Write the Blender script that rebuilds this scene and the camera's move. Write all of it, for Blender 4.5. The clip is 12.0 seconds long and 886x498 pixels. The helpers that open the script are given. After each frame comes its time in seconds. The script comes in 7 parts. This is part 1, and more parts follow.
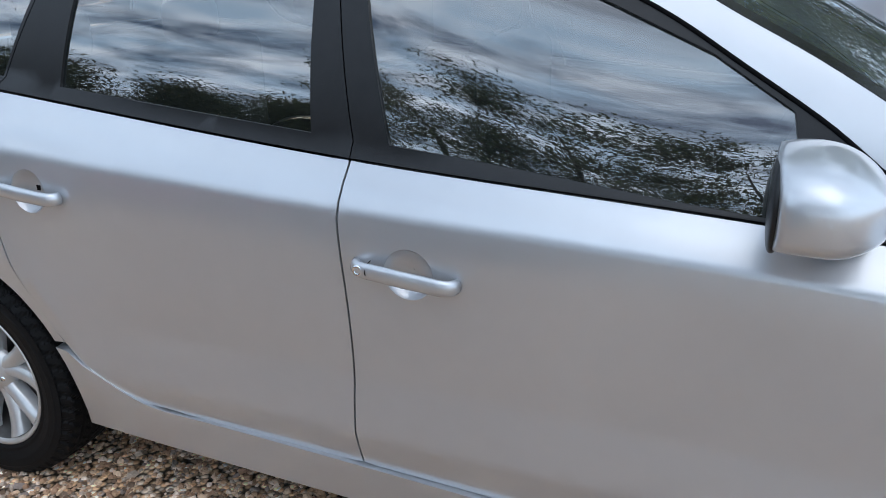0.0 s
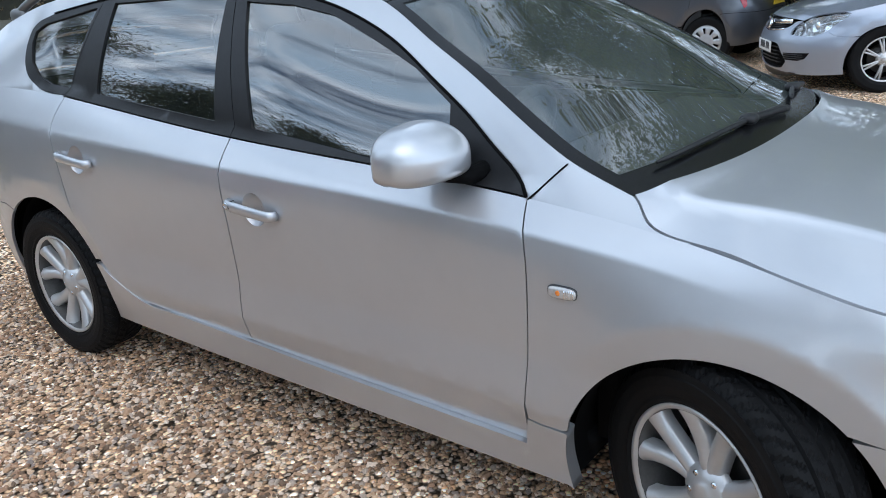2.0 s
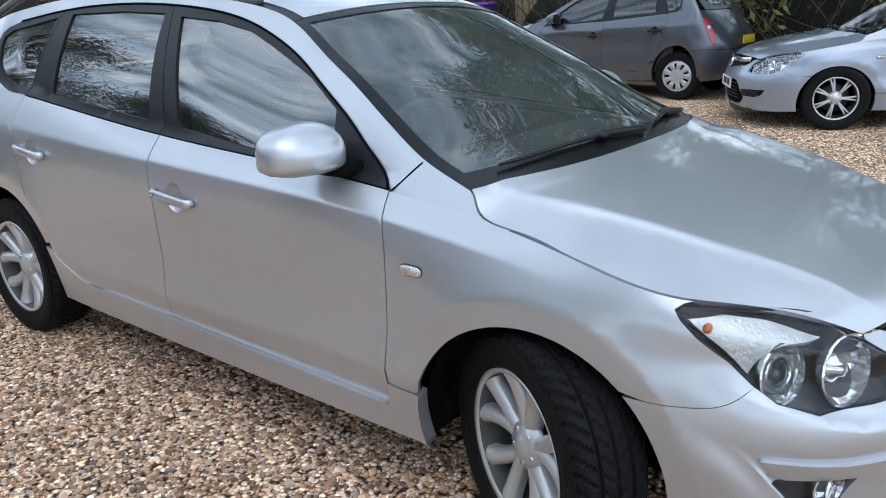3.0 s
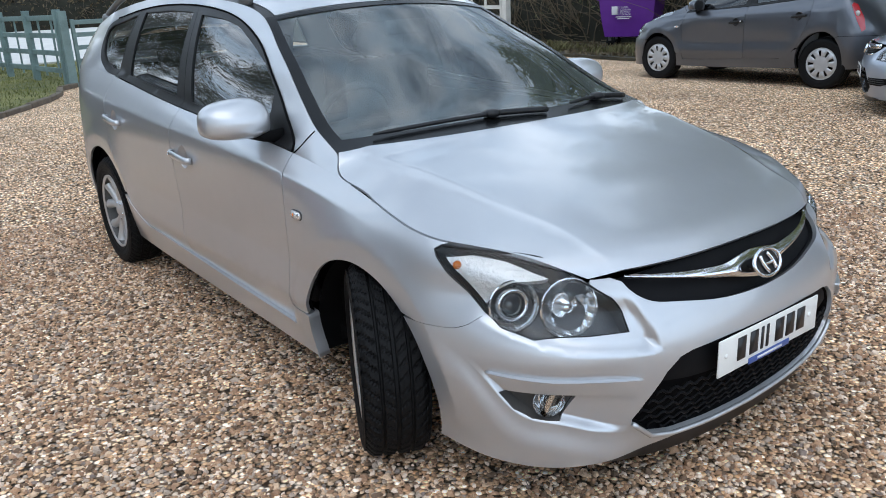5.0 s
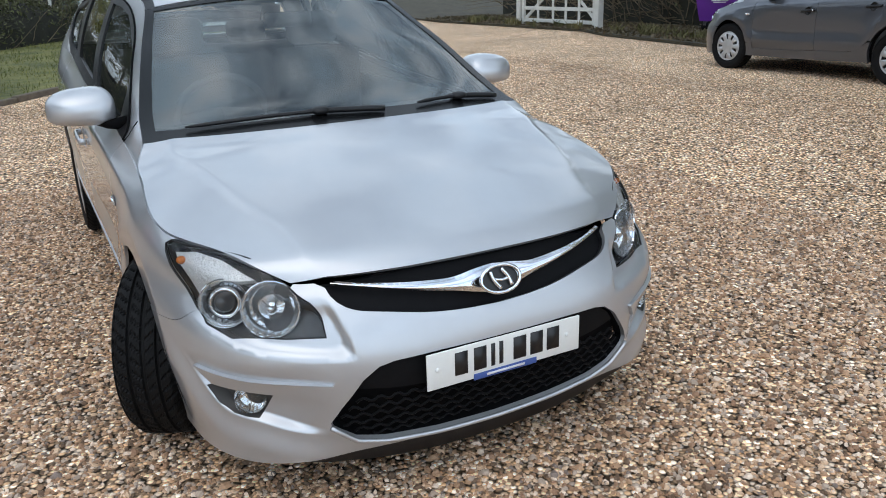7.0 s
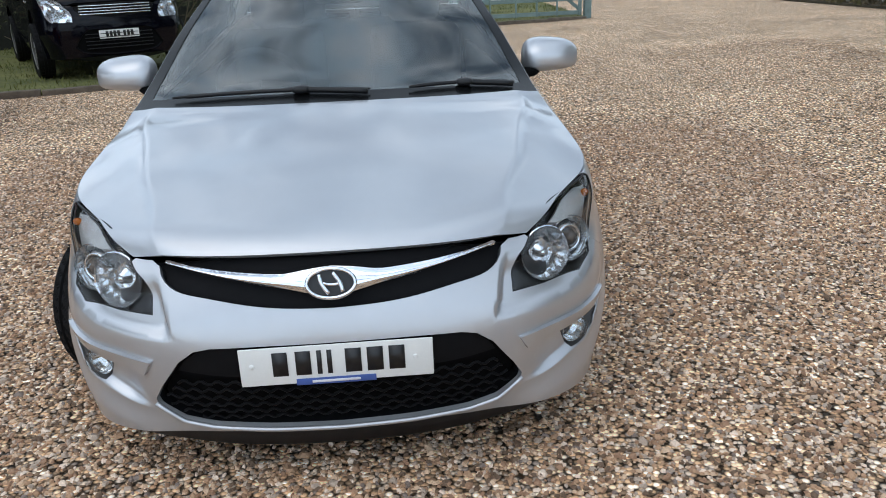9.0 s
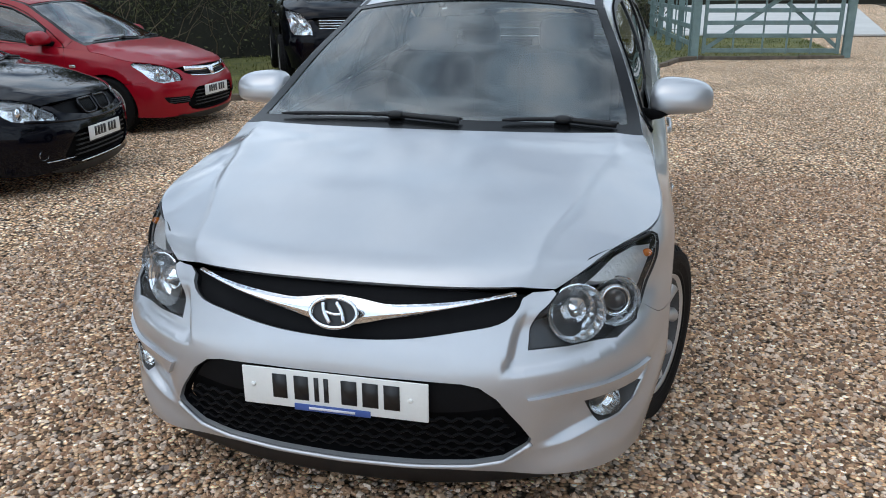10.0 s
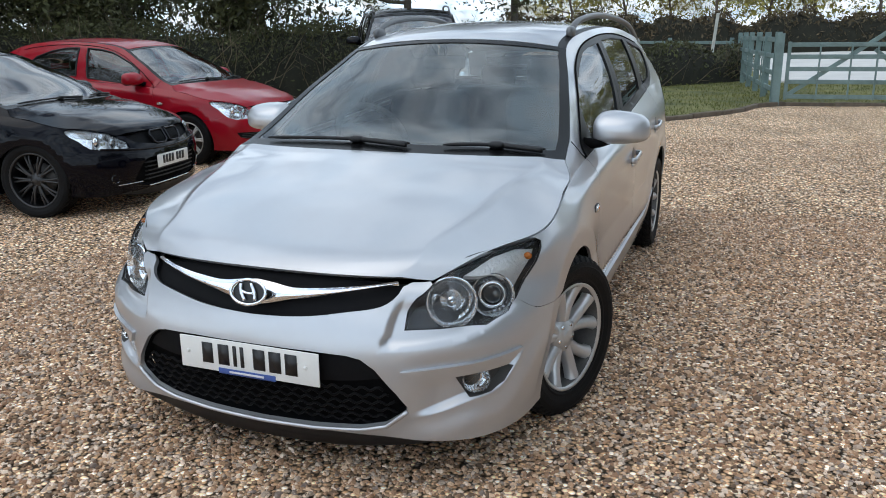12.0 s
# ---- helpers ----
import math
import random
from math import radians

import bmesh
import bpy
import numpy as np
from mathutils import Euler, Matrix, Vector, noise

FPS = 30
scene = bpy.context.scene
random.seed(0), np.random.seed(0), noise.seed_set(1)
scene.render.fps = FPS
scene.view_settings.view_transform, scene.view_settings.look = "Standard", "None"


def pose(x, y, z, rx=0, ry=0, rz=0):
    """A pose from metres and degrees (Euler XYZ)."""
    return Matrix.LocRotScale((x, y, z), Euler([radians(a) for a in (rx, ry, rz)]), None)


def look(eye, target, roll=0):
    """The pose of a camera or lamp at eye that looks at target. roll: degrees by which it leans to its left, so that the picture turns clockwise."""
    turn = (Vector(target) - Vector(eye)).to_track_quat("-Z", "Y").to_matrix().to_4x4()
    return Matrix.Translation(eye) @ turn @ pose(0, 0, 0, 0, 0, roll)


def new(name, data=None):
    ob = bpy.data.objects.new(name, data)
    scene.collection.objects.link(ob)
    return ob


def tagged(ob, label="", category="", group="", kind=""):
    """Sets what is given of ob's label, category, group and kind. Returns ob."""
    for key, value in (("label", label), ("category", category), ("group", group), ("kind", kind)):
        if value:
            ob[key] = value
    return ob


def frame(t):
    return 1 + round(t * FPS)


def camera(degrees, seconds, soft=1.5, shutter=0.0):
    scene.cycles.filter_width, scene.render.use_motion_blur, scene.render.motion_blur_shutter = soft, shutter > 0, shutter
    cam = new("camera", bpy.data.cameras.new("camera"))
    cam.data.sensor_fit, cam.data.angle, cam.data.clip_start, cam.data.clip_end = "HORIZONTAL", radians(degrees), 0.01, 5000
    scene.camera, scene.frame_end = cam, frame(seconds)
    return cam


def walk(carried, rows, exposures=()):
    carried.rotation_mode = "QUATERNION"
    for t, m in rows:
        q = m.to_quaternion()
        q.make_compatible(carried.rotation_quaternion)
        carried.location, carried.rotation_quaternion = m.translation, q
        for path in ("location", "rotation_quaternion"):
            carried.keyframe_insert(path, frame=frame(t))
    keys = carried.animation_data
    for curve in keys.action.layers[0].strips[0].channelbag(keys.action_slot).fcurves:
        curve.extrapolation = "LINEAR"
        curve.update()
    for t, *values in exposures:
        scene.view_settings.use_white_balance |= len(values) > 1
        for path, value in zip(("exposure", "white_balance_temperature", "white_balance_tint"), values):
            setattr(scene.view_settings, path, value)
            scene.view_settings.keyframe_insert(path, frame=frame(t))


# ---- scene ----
cam = camera(58.3, 12.0, 0.95)
PATH = [
    (0, (-0.784, -2.107, 1.37), (-1.529, -0.39, 0.665), -1.2),
    (0.5, (-0.502, -2.235, 1.43), (-1.481, -0.632, 0.743), -1.8),
    (1, (-0.173, -2.162, 1.406), (-1.281, -0.631, 0.752), -2.9),
    (1.5, (0.142, -2.189, 1.432), (-1.061, -0.713, 0.82), -5.1),
    (2, (0.442, -2.327, 1.432), (-0.719, -0.838, 0.773), -3.9),
    (2.5, (0.662, -2.414, 1.445), (-0.454, -0.887, 0.793), -1.0),
    (2.7, (0.765, -2.404, 1.429), (-0.367, -0.876, 0.808), -1.0),
    (4.3, (1.597, -2.267, 1.397), (0.187, -0.972, 0.818), -2.3),
    (4.5, (1.711, -2.236, 1.427), (0.264, -0.988, 0.838), -2.0),
    (5, (2.007, -2.05, 1.429), (0.488, -0.902, 0.816), -2.6),
    (5.5, (2.224, -1.842, 1.454), (0.666, -0.763, 0.815), -3.0),
    (6, (2.291, -1.639, 1.466), (0.696, -0.623, 0.816), -3.1),
    (6.5, (2.413, -1.418, 1.473), (0.783, -0.463, 0.817), -2.6),
    (7, (2.63, -1.119, 1.472), (0.958, -0.241, 0.816), -1.8),
    (7.2, (2.681, -1.014, 1.477), (0.99, -0.171, 0.821), -1.4),
    (8.8, (2.824, 0.042, 1.472), (0.966, 0.272, 0.767), -2.3),
    (9, (2.799, 0.166, 1.446), (0.926, 0.294, 0.755), -2.2),
    (9.5, (2.68, 0.453, 1.451), (0.799, 0.323, 0.783), -1.2),
    (10, (2.634, 0.724, 1.45), (0.788, 0.28, 0.824), -0.4),
    (10.5, (2.608, 0.974, 1.421), (0.798, 0.348, 0.847), -1.6),
    (11, (2.786, 1.116, 1.413), (0.984, 0.457, 0.847), -1.4),
    (11.5, (2.871, 1.273, 1.443), (1.07, 0.592, 0.9), -0.8),
    (12, (2.853, 1.44, 1.426), (1.052, 0.742, 0.908), -0.5),
]
walk(cam, [(t, look(eye, target, roll)) for t, eye, target, roll in PATH], exposures=((0, -0.24, 6300, 10), (2.5, -0.20, 6350, 10), (5.0, -0.30, 6530, 10), (7, -0.43, 6750, 10), (9.5, -0.56, 6650, 10), (12, -0.54, 6800, 10)))
from mathutils import geometry

# ---- world, sun and sky ----
SUN_DIR = Vector((0.30, -0.30, 0.88)).normalized()
world = bpy.data.worlds.new("sky")
scene.world = world
world.use_nodes = True


def sky_nodes(nt):
    nodes, links = nt.nodes, nt.links
    nodes.clear()
    out = nodes.new("ShaderNodeOutputWorld")
    bg = nodes.new("ShaderNodeBackground")
    bg.inputs["Strength"].default_value = 0.135
    sky = nodes.new("ShaderNodeTexSky")
    sky.sky_type, sky.sun_disc = "NISHITA", False
    sky.sun_elevation = math.asin(SUN_DIR.z)
    sky.sun_rotation = math.atan2(SUN_DIR.x, SUN_DIR.y)
    sky.air_density, sky.dust_density = 1.0, 1.5
    co = nodes.new("ShaderNodeTexCoord")
    # clouds lie on a flat layer: direction divided by its height
    sep = nodes.new("ShaderNodeSeparateXYZ")
    links.new(co.outputs["Generated"], sep.inputs[0])
    up = nodes.new("ShaderNodeMath")
    up.operation = "MAXIMUM"
    links.new(sep.outputs["Z"], up.inputs[0])
    up.inputs[1].default_value = 0.0
    lift = nodes.new("ShaderNodeMath")
    lift.operation = "ADD"
    links.new(up.outputs[0], lift.inputs[0])
    lift.inputs[1].default_value = 0.30
    flat = nodes.new("ShaderNodeVectorMath")
    flat.operation = "DIVIDE"
    links.new(co.outputs["Generated"], flat.inputs[0])
    comb = nodes.new("ShaderNodeCombineXYZ")
    for i in range(3):
        links.new(lift.outputs[0], comb.inputs[i])
    links.new(comb.outputs[0], flat.inputs[1])
    n1 = nodes.new("ShaderNodeTexNoise")
    n1.inputs["Scale"].default_value, n1.inputs["Detail"].default_value = 4.2, 10.0
    n1.inputs["Roughness"].default_value, n1.inputs["Distortion"].default_value = 0.62, 0.35
    stretch = nodes.new("ShaderNodeMapping")
    stretch.inputs["Scale"].default_value = (1.0, 1.35, 1.0)
    stretch.inputs["Rotation"].default_value = (0, 0, 0.35)
    links.new(flat.outputs[0], stretch.inputs[0])
    links.new(stretch.outputs[0], n1.inputs["Vector"])
    cover = nodes.new("ShaderNodeValToRGB")
    cover.color_ramp.elements[0].position, cover.color_ramp.elements[1].position = 0.33, 0.57
    links.new(n1.outputs["Fac"], cover.inputs[0])
    n2 = nodes.new("ShaderNodeTexNoise")
    n2.inputs["Scale"].default_value, n2.inputs["Detail"].default_value = 6.5, 8.0
    links.new(stretch.outputs[0], n2.inputs["Vector"])
    tone = nodes.new("ShaderNodeValToRGB")
    tone.color_ramp.elements[0].position, tone.color_ramp.elements[1].position = 0.35, 0.68
    tone.color_ramp.elements[0].color = (6.6, 9.0, 11.8, 1)
    tone.color_ramp.elements[1].color = (12.6, 14.0, 15.8, 1)
    links.new(n2.outputs["Fac"], tone.inputs[0])
    # clouds are brighter towards the sun, as thin cloud is
    dot = nodes.new("ShaderNodeVectorMath")
    dot.operation = "DOT_PRODUCT"
    links.new(co.outputs["Generated"], dot.inputs[0])
    dot.inputs[1].default_value = SUN_DIR
    near = nodes.new("ShaderNodeMath")
    near.operation = "MAXIMUM"
    links.new(dot.outputs["Value"], near.inputs[0])
    near.inputs[1].default_value = 0.0
    power = nodes.new("ShaderNodeMath")
    power.operation = "POWER"
    links.new(near.outputs[0], power.inputs[0])
    power.inputs[1].default_value = 2.0
    glow = nodes.new("ShaderNodeMath")
    glow.operation = "MULTIPLY_ADD"
    links.new(power.outputs[0], glow.inputs[0])
    glow.inputs[1].default_value, glow.inputs[2].default_value = 0.7, 0.92
    # and brighter towards the horizon, where the layer is seen at a slant
    low = nodes.new("ShaderNodeMapRange")
    low.inputs["From Min"].default_value, low.inputs["From Max"].default_value = 0.10, 0.85
    low.inputs["To Min"].default_value, low.inputs["To Max"].default_value = 1.70, 0.86
    links.new(up.outputs[0], low.inputs["Value"])
    both = nodes.new("ShaderNodeMath")
    both.operation = "MULTIPLY"
    links.new(glow.outputs[0], both.inputs[0])
    links.new(low.outputs[0], both.inputs[1])
    lit = nodes.new("ShaderNodeVectorMath")
    lit.operation = "SCALE"
    links.new(tone.outputs["Color"], lit.inputs[0])
    links.new(both.outputs[0], lit.inputs["Scale"])
    mix = nodes.new("ShaderNodeMixRGB")
    links.new(cover.outputs["Color"], mix.inputs[0])
    links.new(sky.outputs["Color"], mix.inputs[1])
    links.new(lit.outputs["Vector"], mix.inputs[2])
    links.new(mix.outputs[0], bg.inputs["Color"])
    links.new(bg.outputs[0], out.inputs["Surface"])


sky_nodes(world.node_tree)
sun = new("sun", bpy.data.lights.new("sun", "SUN"))
sun.data.energy, sun.data.angle, sun.data.color = 0.55, radians(45), (1.0, 0.94, 0.86)
sun.matrix_world = look((0, 0, 30), Vector((0, 0, 30)) - SUN_DIR)


# ---- materials ----
def material(name, color=(0.5, 0.5, 0.5), rough=0.5, metal=0.0, coat=0.0, spec=0.5, vary=0.0, scale=8.0, detail=6.0,
             bump=0.0, bump_scale=60.0, second_color=None, island=0.0, coords="Object", sheen=0.0):
    """A Principled material with noise in colour at two scales, bump, and variation from piece to piece."""
    m = bpy.data.materials.new(name)
    m.use_nodes = True
    nt = m.node_tree
    nodes, links = nt.nodes, nt.links
    b = nodes["Principled BSDF"]
    b.inputs["Base Color"].default_value = (*color, 1)
    b.inputs["Roughness"].default_value, b.inputs["Metallic"].default_value = rough, metal
    b.inputs["Coat Weight"].default_value, b.inputs["Coat Roughness"].default_value = coat, 0.03
    b.inputs["Specular IOR Level"].default_value = spec
    co = nodes.new("ShaderNodeTexCoord")
    out = None
    if vary or second_color:
        n = nodes.new("ShaderNodeTexNoise")
        n.inputs["Scale"].default_value, n.inputs["Detail"].default_value = scale, detail
        links.new(co.outputs[coords], n.inputs["Vector"])
        fine = nodes.new("ShaderNodeTexNoise")
        fine.inputs["Scale"].default_value, fine.inputs["Detail"].default_value = scale * 9, 4
        links.new(co.outputs[coords], fine.inputs["Vector"])
        add = nodes.new("ShaderNodeMath")
        add.operation = "MULTIPLY_ADD"
        links.new(fine.outputs["Fac"], add.inputs[0])
        add.inputs[1].default_value = 0.5
        links.new(n.outputs["Fac"], add.inputs[2])
        ramp = nodes.new("ShaderNodeValToRGB")
        ramp.color_ramp.elements[0].position, ramp.color_ramp.elements[1].position = 0.5, 1.0
        lo = second_color or tuple(c * (1 - vary) for c in color)
        ramp.color_ramp.elements[0].color = (*lo, 1)
        ramp.color_ramp.elements[1].color = (*color, 1)
        links.new(add.outputs[0], ramp.inputs[0])
        out = ramp.outputs["Color"]
    if island:
        geo = nodes.new("ShaderNodeNewGeometry")
        hsv = nodes.new("ShaderNodeHueSaturation")
        mr = nodes.new("ShaderNodeMapRange")
        mr.inputs["To Min"].default_value, mr.inputs["To Max"].default_value = 1 - island, 1 + island
        links.new(geo.outputs["Random Per Island"], mr.inputs["Value"])
        links.new(mr.outputs[0], hsv.inputs["Value"])
        if out:
            links.new(out, hsv.inputs["Color"])
        else:
            hsv.inputs["Color"].default_value = (*color, 1)
        out = hsv.outputs["Color"]
    if out:
        links.new(out, b.inputs["Base Color"])
    if bump:
        bn = nodes.new("ShaderNodeTexNoise")
        bn.inputs["Scale"].default_value, bn.inputs["Detail"].default_value = bump_scale, 6
        links.new(co.outputs[coords], bn.inputs["Vector"])
        bp = nodes.new("ShaderNodeBump")
        bp.inputs["Strength"].default_value, bp.inputs["Distance"].default_value = bump, 0.01
        links.new(bn.outputs["Fac"], bp.inputs["Height"])
        links.new(bp.outputs["Normal"], b.inputs["Normal"])
    return m


def pane_material(name, tint=(0.55, 0.58, 0.57), ior=2.0, dust=0.0):
    """Thin window glass: tinted see-through pane with a mirror-like sheen that grows towards grazing angles, and a film of dust."""
    m = bpy.data.materials.new(name)
    m.use_nodes = True
    nt = m.node_tree
    nodes, links = nt.nodes, nt.links
    nodes.clear()
    out = nodes.new("ShaderNodeOutputMaterial")
    see = nodes.new("ShaderNodeBsdfTransparent")
    see.inputs["Color"].default_value = (*tint, 1)
    gl = nodes.new("ShaderNodeBsdfGlossy")
    gl.inputs["Roughness"].default_value = 0.01
    fr = nodes.new("ShaderNodeFresnel")
    fr.inputs["IOR"].default_value = ior
    mix = nodes.new("ShaderNodeMixShader")
    links.new(fr.outputs[0], mix.inputs[0])
    links.new(see.outputs[0], mix.inputs[1])
    links.new(gl.outputs[0], mix.inputs[2])
    last = mix
    if dust:
        film = nodes.new("ShaderNodeBsdfDiffuse")
        film.inputs["Color"].default_value = (0.55, 0.67, 0.65, 1)
        co = nodes.new("ShaderNodeTexCoord")
        n = nodes.new("ShaderNodeTexNoise")
        n.inputs["Scale"].default_value, n.inputs["Detail"].default_value = 3.0, 6.0
        links.new(co.outputs["Object"], n.inputs["Vector"])
        mr = nodes.new("ShaderNodeMapRange")
        mr.inputs["To Min"].default_value, mr.inputs["To Max"].default_value = dust * 0.4, dust * 1.6
        links.new(n.outputs["Fac"], mr.inputs["Value"])
        last = nodes.new("ShaderNodeMixShader")
        links.new(mr.outputs[0], last.inputs[0])
        links.new(mix.outputs[0], last.inputs[1])
        links.new(film.outputs[0], last.inputs[2])
    links.new(last.outputs[0], out.inputs["Surface"])
    return m


def paint(name, color, metal=0.0, rough=0.32, spec=0.5, coat=1.0):
    m = material(name, color, rough, metal, coat=coat, spec=spec, vary=0.05, scale=2.0, bump=0.0)
    nt = m.node_tree
    # fine dust: roughness drifts a little over the panels
    n = nt.nodes.new("ShaderNodeTexNoise")
    n.inputs["Scale"].default_value, n.inputs["Detail"].default_value = 6.5, 8.0
    mr = nt.nodes.new("ShaderNodeMapRange")
    mr.inputs["To Min"].default_value, mr.inputs["To Max"].default_value = 0.02, 0.09
    nt.links.new(n.outputs["Fac"], mr.inputs["Value"])
    nt.links.new(mr.outputs[0], nt.nodes["Principled BSDF"].inputs["Coat Roughness"])
    return m


SILVER = paint("silver_paint", (0.53, 0.545, 0.57), 0.68, 0.36, coat=1.0)
GREY = paint("grey_paint", (0.105, 0.113, 0.132), 0.7, 0.32)
BLUEGREY = paint("blue_grey_paint", (0.33, 0.37, 0.44), 0.6, 0.38)
RED = paint("red_paint", (0.31, 0.003, 0.013), 0.0, 0.4, 0.1, 0.6)
BLACK = paint("black_paint", (0.0018, 0.002, 0.0045), 0.0, 0.5, 0.0)
BLACK.node_tree.nodes["Principled BSDF"].inputs["Coat IOR"].default_value = 1.28
TRIM = material("black_trim", (0.011, 0.0115, 0.013), 0.40, spec=0.35, vary=0.3, scale=30, bump=0.05, bump_scale=400)
RUBBER = material("tyre_rubber", (0.0045, 0.0045, 0.005), 0.68, spec=0.2, vary=0.4, scale=20, bump=0.15, bump_scale=250)
PLASTIC = material("dark_plastic", (0.03, 0.03, 0.033), 0.6, vary=0.3, scale=25, bump=0.1, bump_scale=200)
LINER = material("arch_liner", (0.004, 0.004, 0.0045), 0.9, spec=0.1, vary=0.4, scale=12)
CHROME = material("chrome", (0.82, 0.83, 0.85), 0.08, 1.0)
ALLOY = material("alloy", (0.58, 0.58, 0.58), 0.36, 0.55, coat=0.5, vary=0.08, scale=10)
DARK_ALLOY = material("black_alloy", (0.010, 0.010, 0.011), 0.38, 0.0, coat=0.15, vary=0.1, scale=10)
HUBCAP = material("silver_hubcap", (0.52, 0.53, 0.54), 0.38, 0.55, vary=0.15, scale=14)
REFLECTOR = material("lamp_reflector", (0.90, 0.92, 0.94), 0.13, 0.88)
FOG_TRIM = material("fog_surround", (0.085, 0.08, 0.076), 0.5, vary=0.2, scale=20, bump=0.08, bump_scale=200)
# darker than ALLOY: the shade behind the spokes is in this colour
BARREL = material("shaded_rim_barrel", (0.15, 0.145, 0.14), 0.5, 0.5, vary=0.35, scale=14)
HOUSING = material("lamp_housing", (0.075, 0.075, 0.08), 0.35, 0.3, vary=0.2, scale=30)
AMBER = material("amber_bulb", (0.75, 0.22, 0.04), 0.25, coat=0.6)
LAMP_RED = material("red_lamp", (0.42, 0.02, 0.03), 0.12, coat=1.0)
PLATE = material("white_plate", (0.80, 0.80, 0.77), 0.35, vary=0.06, scale=15)
PLATE_Y = material("yellow_plate", (0.75, 0.52, 0.04), 0.4)
INK = material("black_ink", (0.012, 0.012, 0.013), 0.4)
BLUE = material("blue_strip", (0.05, 0.10, 0.32), 0.4)
PALE = material("pale_print", (0.75, 0.75, 0.78), 0.5)
LINING = material("pale_headlining", (0.42, 0.43, 0.42), 0.9, vary=0.1, scale=20)
FABRIC = material("seat_fabric", (0.13, 0.135, 0.14), 0.9, vary=0.3, scale=40, bump=0.2, bump_scale=300)
DASH = material("dashboard", (0.10, 0.102, 0.106), 0.7, vary=0.2, scale=20, bump=0.15, bump_scale=300)
SCREEN = pane_material("windscreen_glass", (0.80, 0.90, 0.88), 2.35, 0.05)
GLASS = pane_material("side_glass", (0.52, 0.57, 0.57), 3.1, 0.012)
CAR_SCREEN = pane_material("pale_windscreen_glass", (0.70, 0.74, 0.73), 3.4)
CAR_GLASS = pane_material("dark_side_glass", (0.30, 0.32, 0.32), 2.0)
FRIT = material("black_screen_edge", (0.006, 0.0065, 0.007), 0.25, spec=0.25, vary=0.2, scale=20)
GRILLE = material("grille_black", (0.005, 0.005, 0.006), 0.6, spec=0.12, vary=0.3, scale=30)
LENS = pane_material("lamp_lens", (0.93, 0.94, 0.94), 1.45)
MIRROR = material("mirror", (0.8, 0.8, 0.8), 0.02, 1.0)


# ---- building helpers ----
def link_mesh(name, me, mat, parent=None, label=""):
    ob = new(name, me)
    if mat:
        me.materials.append(mat)
    ob.parent = parent
    if label:
        ob["label"] = label
    return ob


def part(name, bm, mat, parent, label="", smooth=True):
    """Links a bmesh as one mesh object under a thing or a part."""
    me = bpy.data.meshes.new(name)
    bm.to_mesh(me)
    bm.free()
    me.polygons.foreach_set("use_smooth", [smooth] * len(me.polygons))
    return link_mesh(name, me, mat, parent, label)


def solid(name, verts, faces, mat, parent=None, label="", normals=None, smooth=True):
    me = bpy.data.meshes.new(name)
    me.from_pydata([tuple(map(float, v)) for v in verts], [], [tuple(map(int, f)) for f in faces])
    me.polygons.foreach_set("use_smooth", [smooth] * len(me.polygons))
    if normals is not None:
        me.normals_split_custom_set_from_vertices([tuple(map(float, n)) for n in normals])
    me.update()
    return link_mesh(name, me, mat, parent, label)


def thing(name, label, category, at=None, group="", kind=""):
    ob = new(name)
    ob.empty_display_size = 0.1
    if at is not None:
        ob.matrix_world = at
    return tagged(ob, label, category, group, kind)


def box_bm(size, at=(0, 0, 0), bevel=0.0, segments=2, m=None, bm=None):
    bm = bm or bmesh.new()
    made = bmesh.ops.create_cube(bm, size=1.0, matrix=(m or Matrix()) @ Matrix.Translation(at) @ Matrix.Diagonal((*size, 1)))
    if bevel:
        edges = list({e for v in made["verts"] for e in v.link_edges})
        bmesh.ops.bevel(bm, geom=edges, offset=bevel, segments=segments, affect="EDGES", profile=0.5)
    return bm


def lathe(profile, n=48, axis="y"):
    """Verts and faces of a profile of (radius, offset) turned about the y axis."""
    prof = np.array(profile, float)
    a = np.linspace(0, 2 * np.pi, n, endpoint=False)
    v = np.stack([np.outer(prof[:, 0], np.cos(a)), np.repeat(prof[:, 1:2], n, 1), np.outer(prof[:, 0], np.sin(a))], -1).reshape(-1, 3)
    f = []
    for i in range(len(prof) - 1):
        for j in range(n):
            k = (j + 1) % n
            f.append((i * n + j, i * n + k, (i + 1) * n + k, (i + 1) * n + j))
    return v, f


def tube(path, radii, sides=8, caps=True):
    """Verts and faces of a tube along a path."""
    path = [Vector(p) for p in path]
    radii = radii if hasattr(radii, "__len__") else [radii] * len(path)
    verts, faces = [], []
    side = None
    for i, p in enumerate(path):
        d = (path[min(i + 1, len(path) - 1)] - path[max(i - 1, 0)]).normalized()
        if side is None:
            side = d.orthogonal().normalized()
        side = (side - d * side.dot(d)).normalized()
        up = d.cross(side)
        for j in range(sides):
            a = 2 * math.pi * j / sides
            verts.append(p + (side * math.cos(a) + up * math.sin(a)) * radii[i])
    for i in range(len(path) - 1):
        for j in range(sides):
            k = (j + 1) % sides
            faces.append((i * sides + j, i * sides + k, (i + 1) * sides + k, (i + 1) * sides + j))
    if caps:
        faces += [tuple(reversed(range(sides))), tuple(range((len(path) - 1) * sides, len(path) * sides))]
    return verts, faces


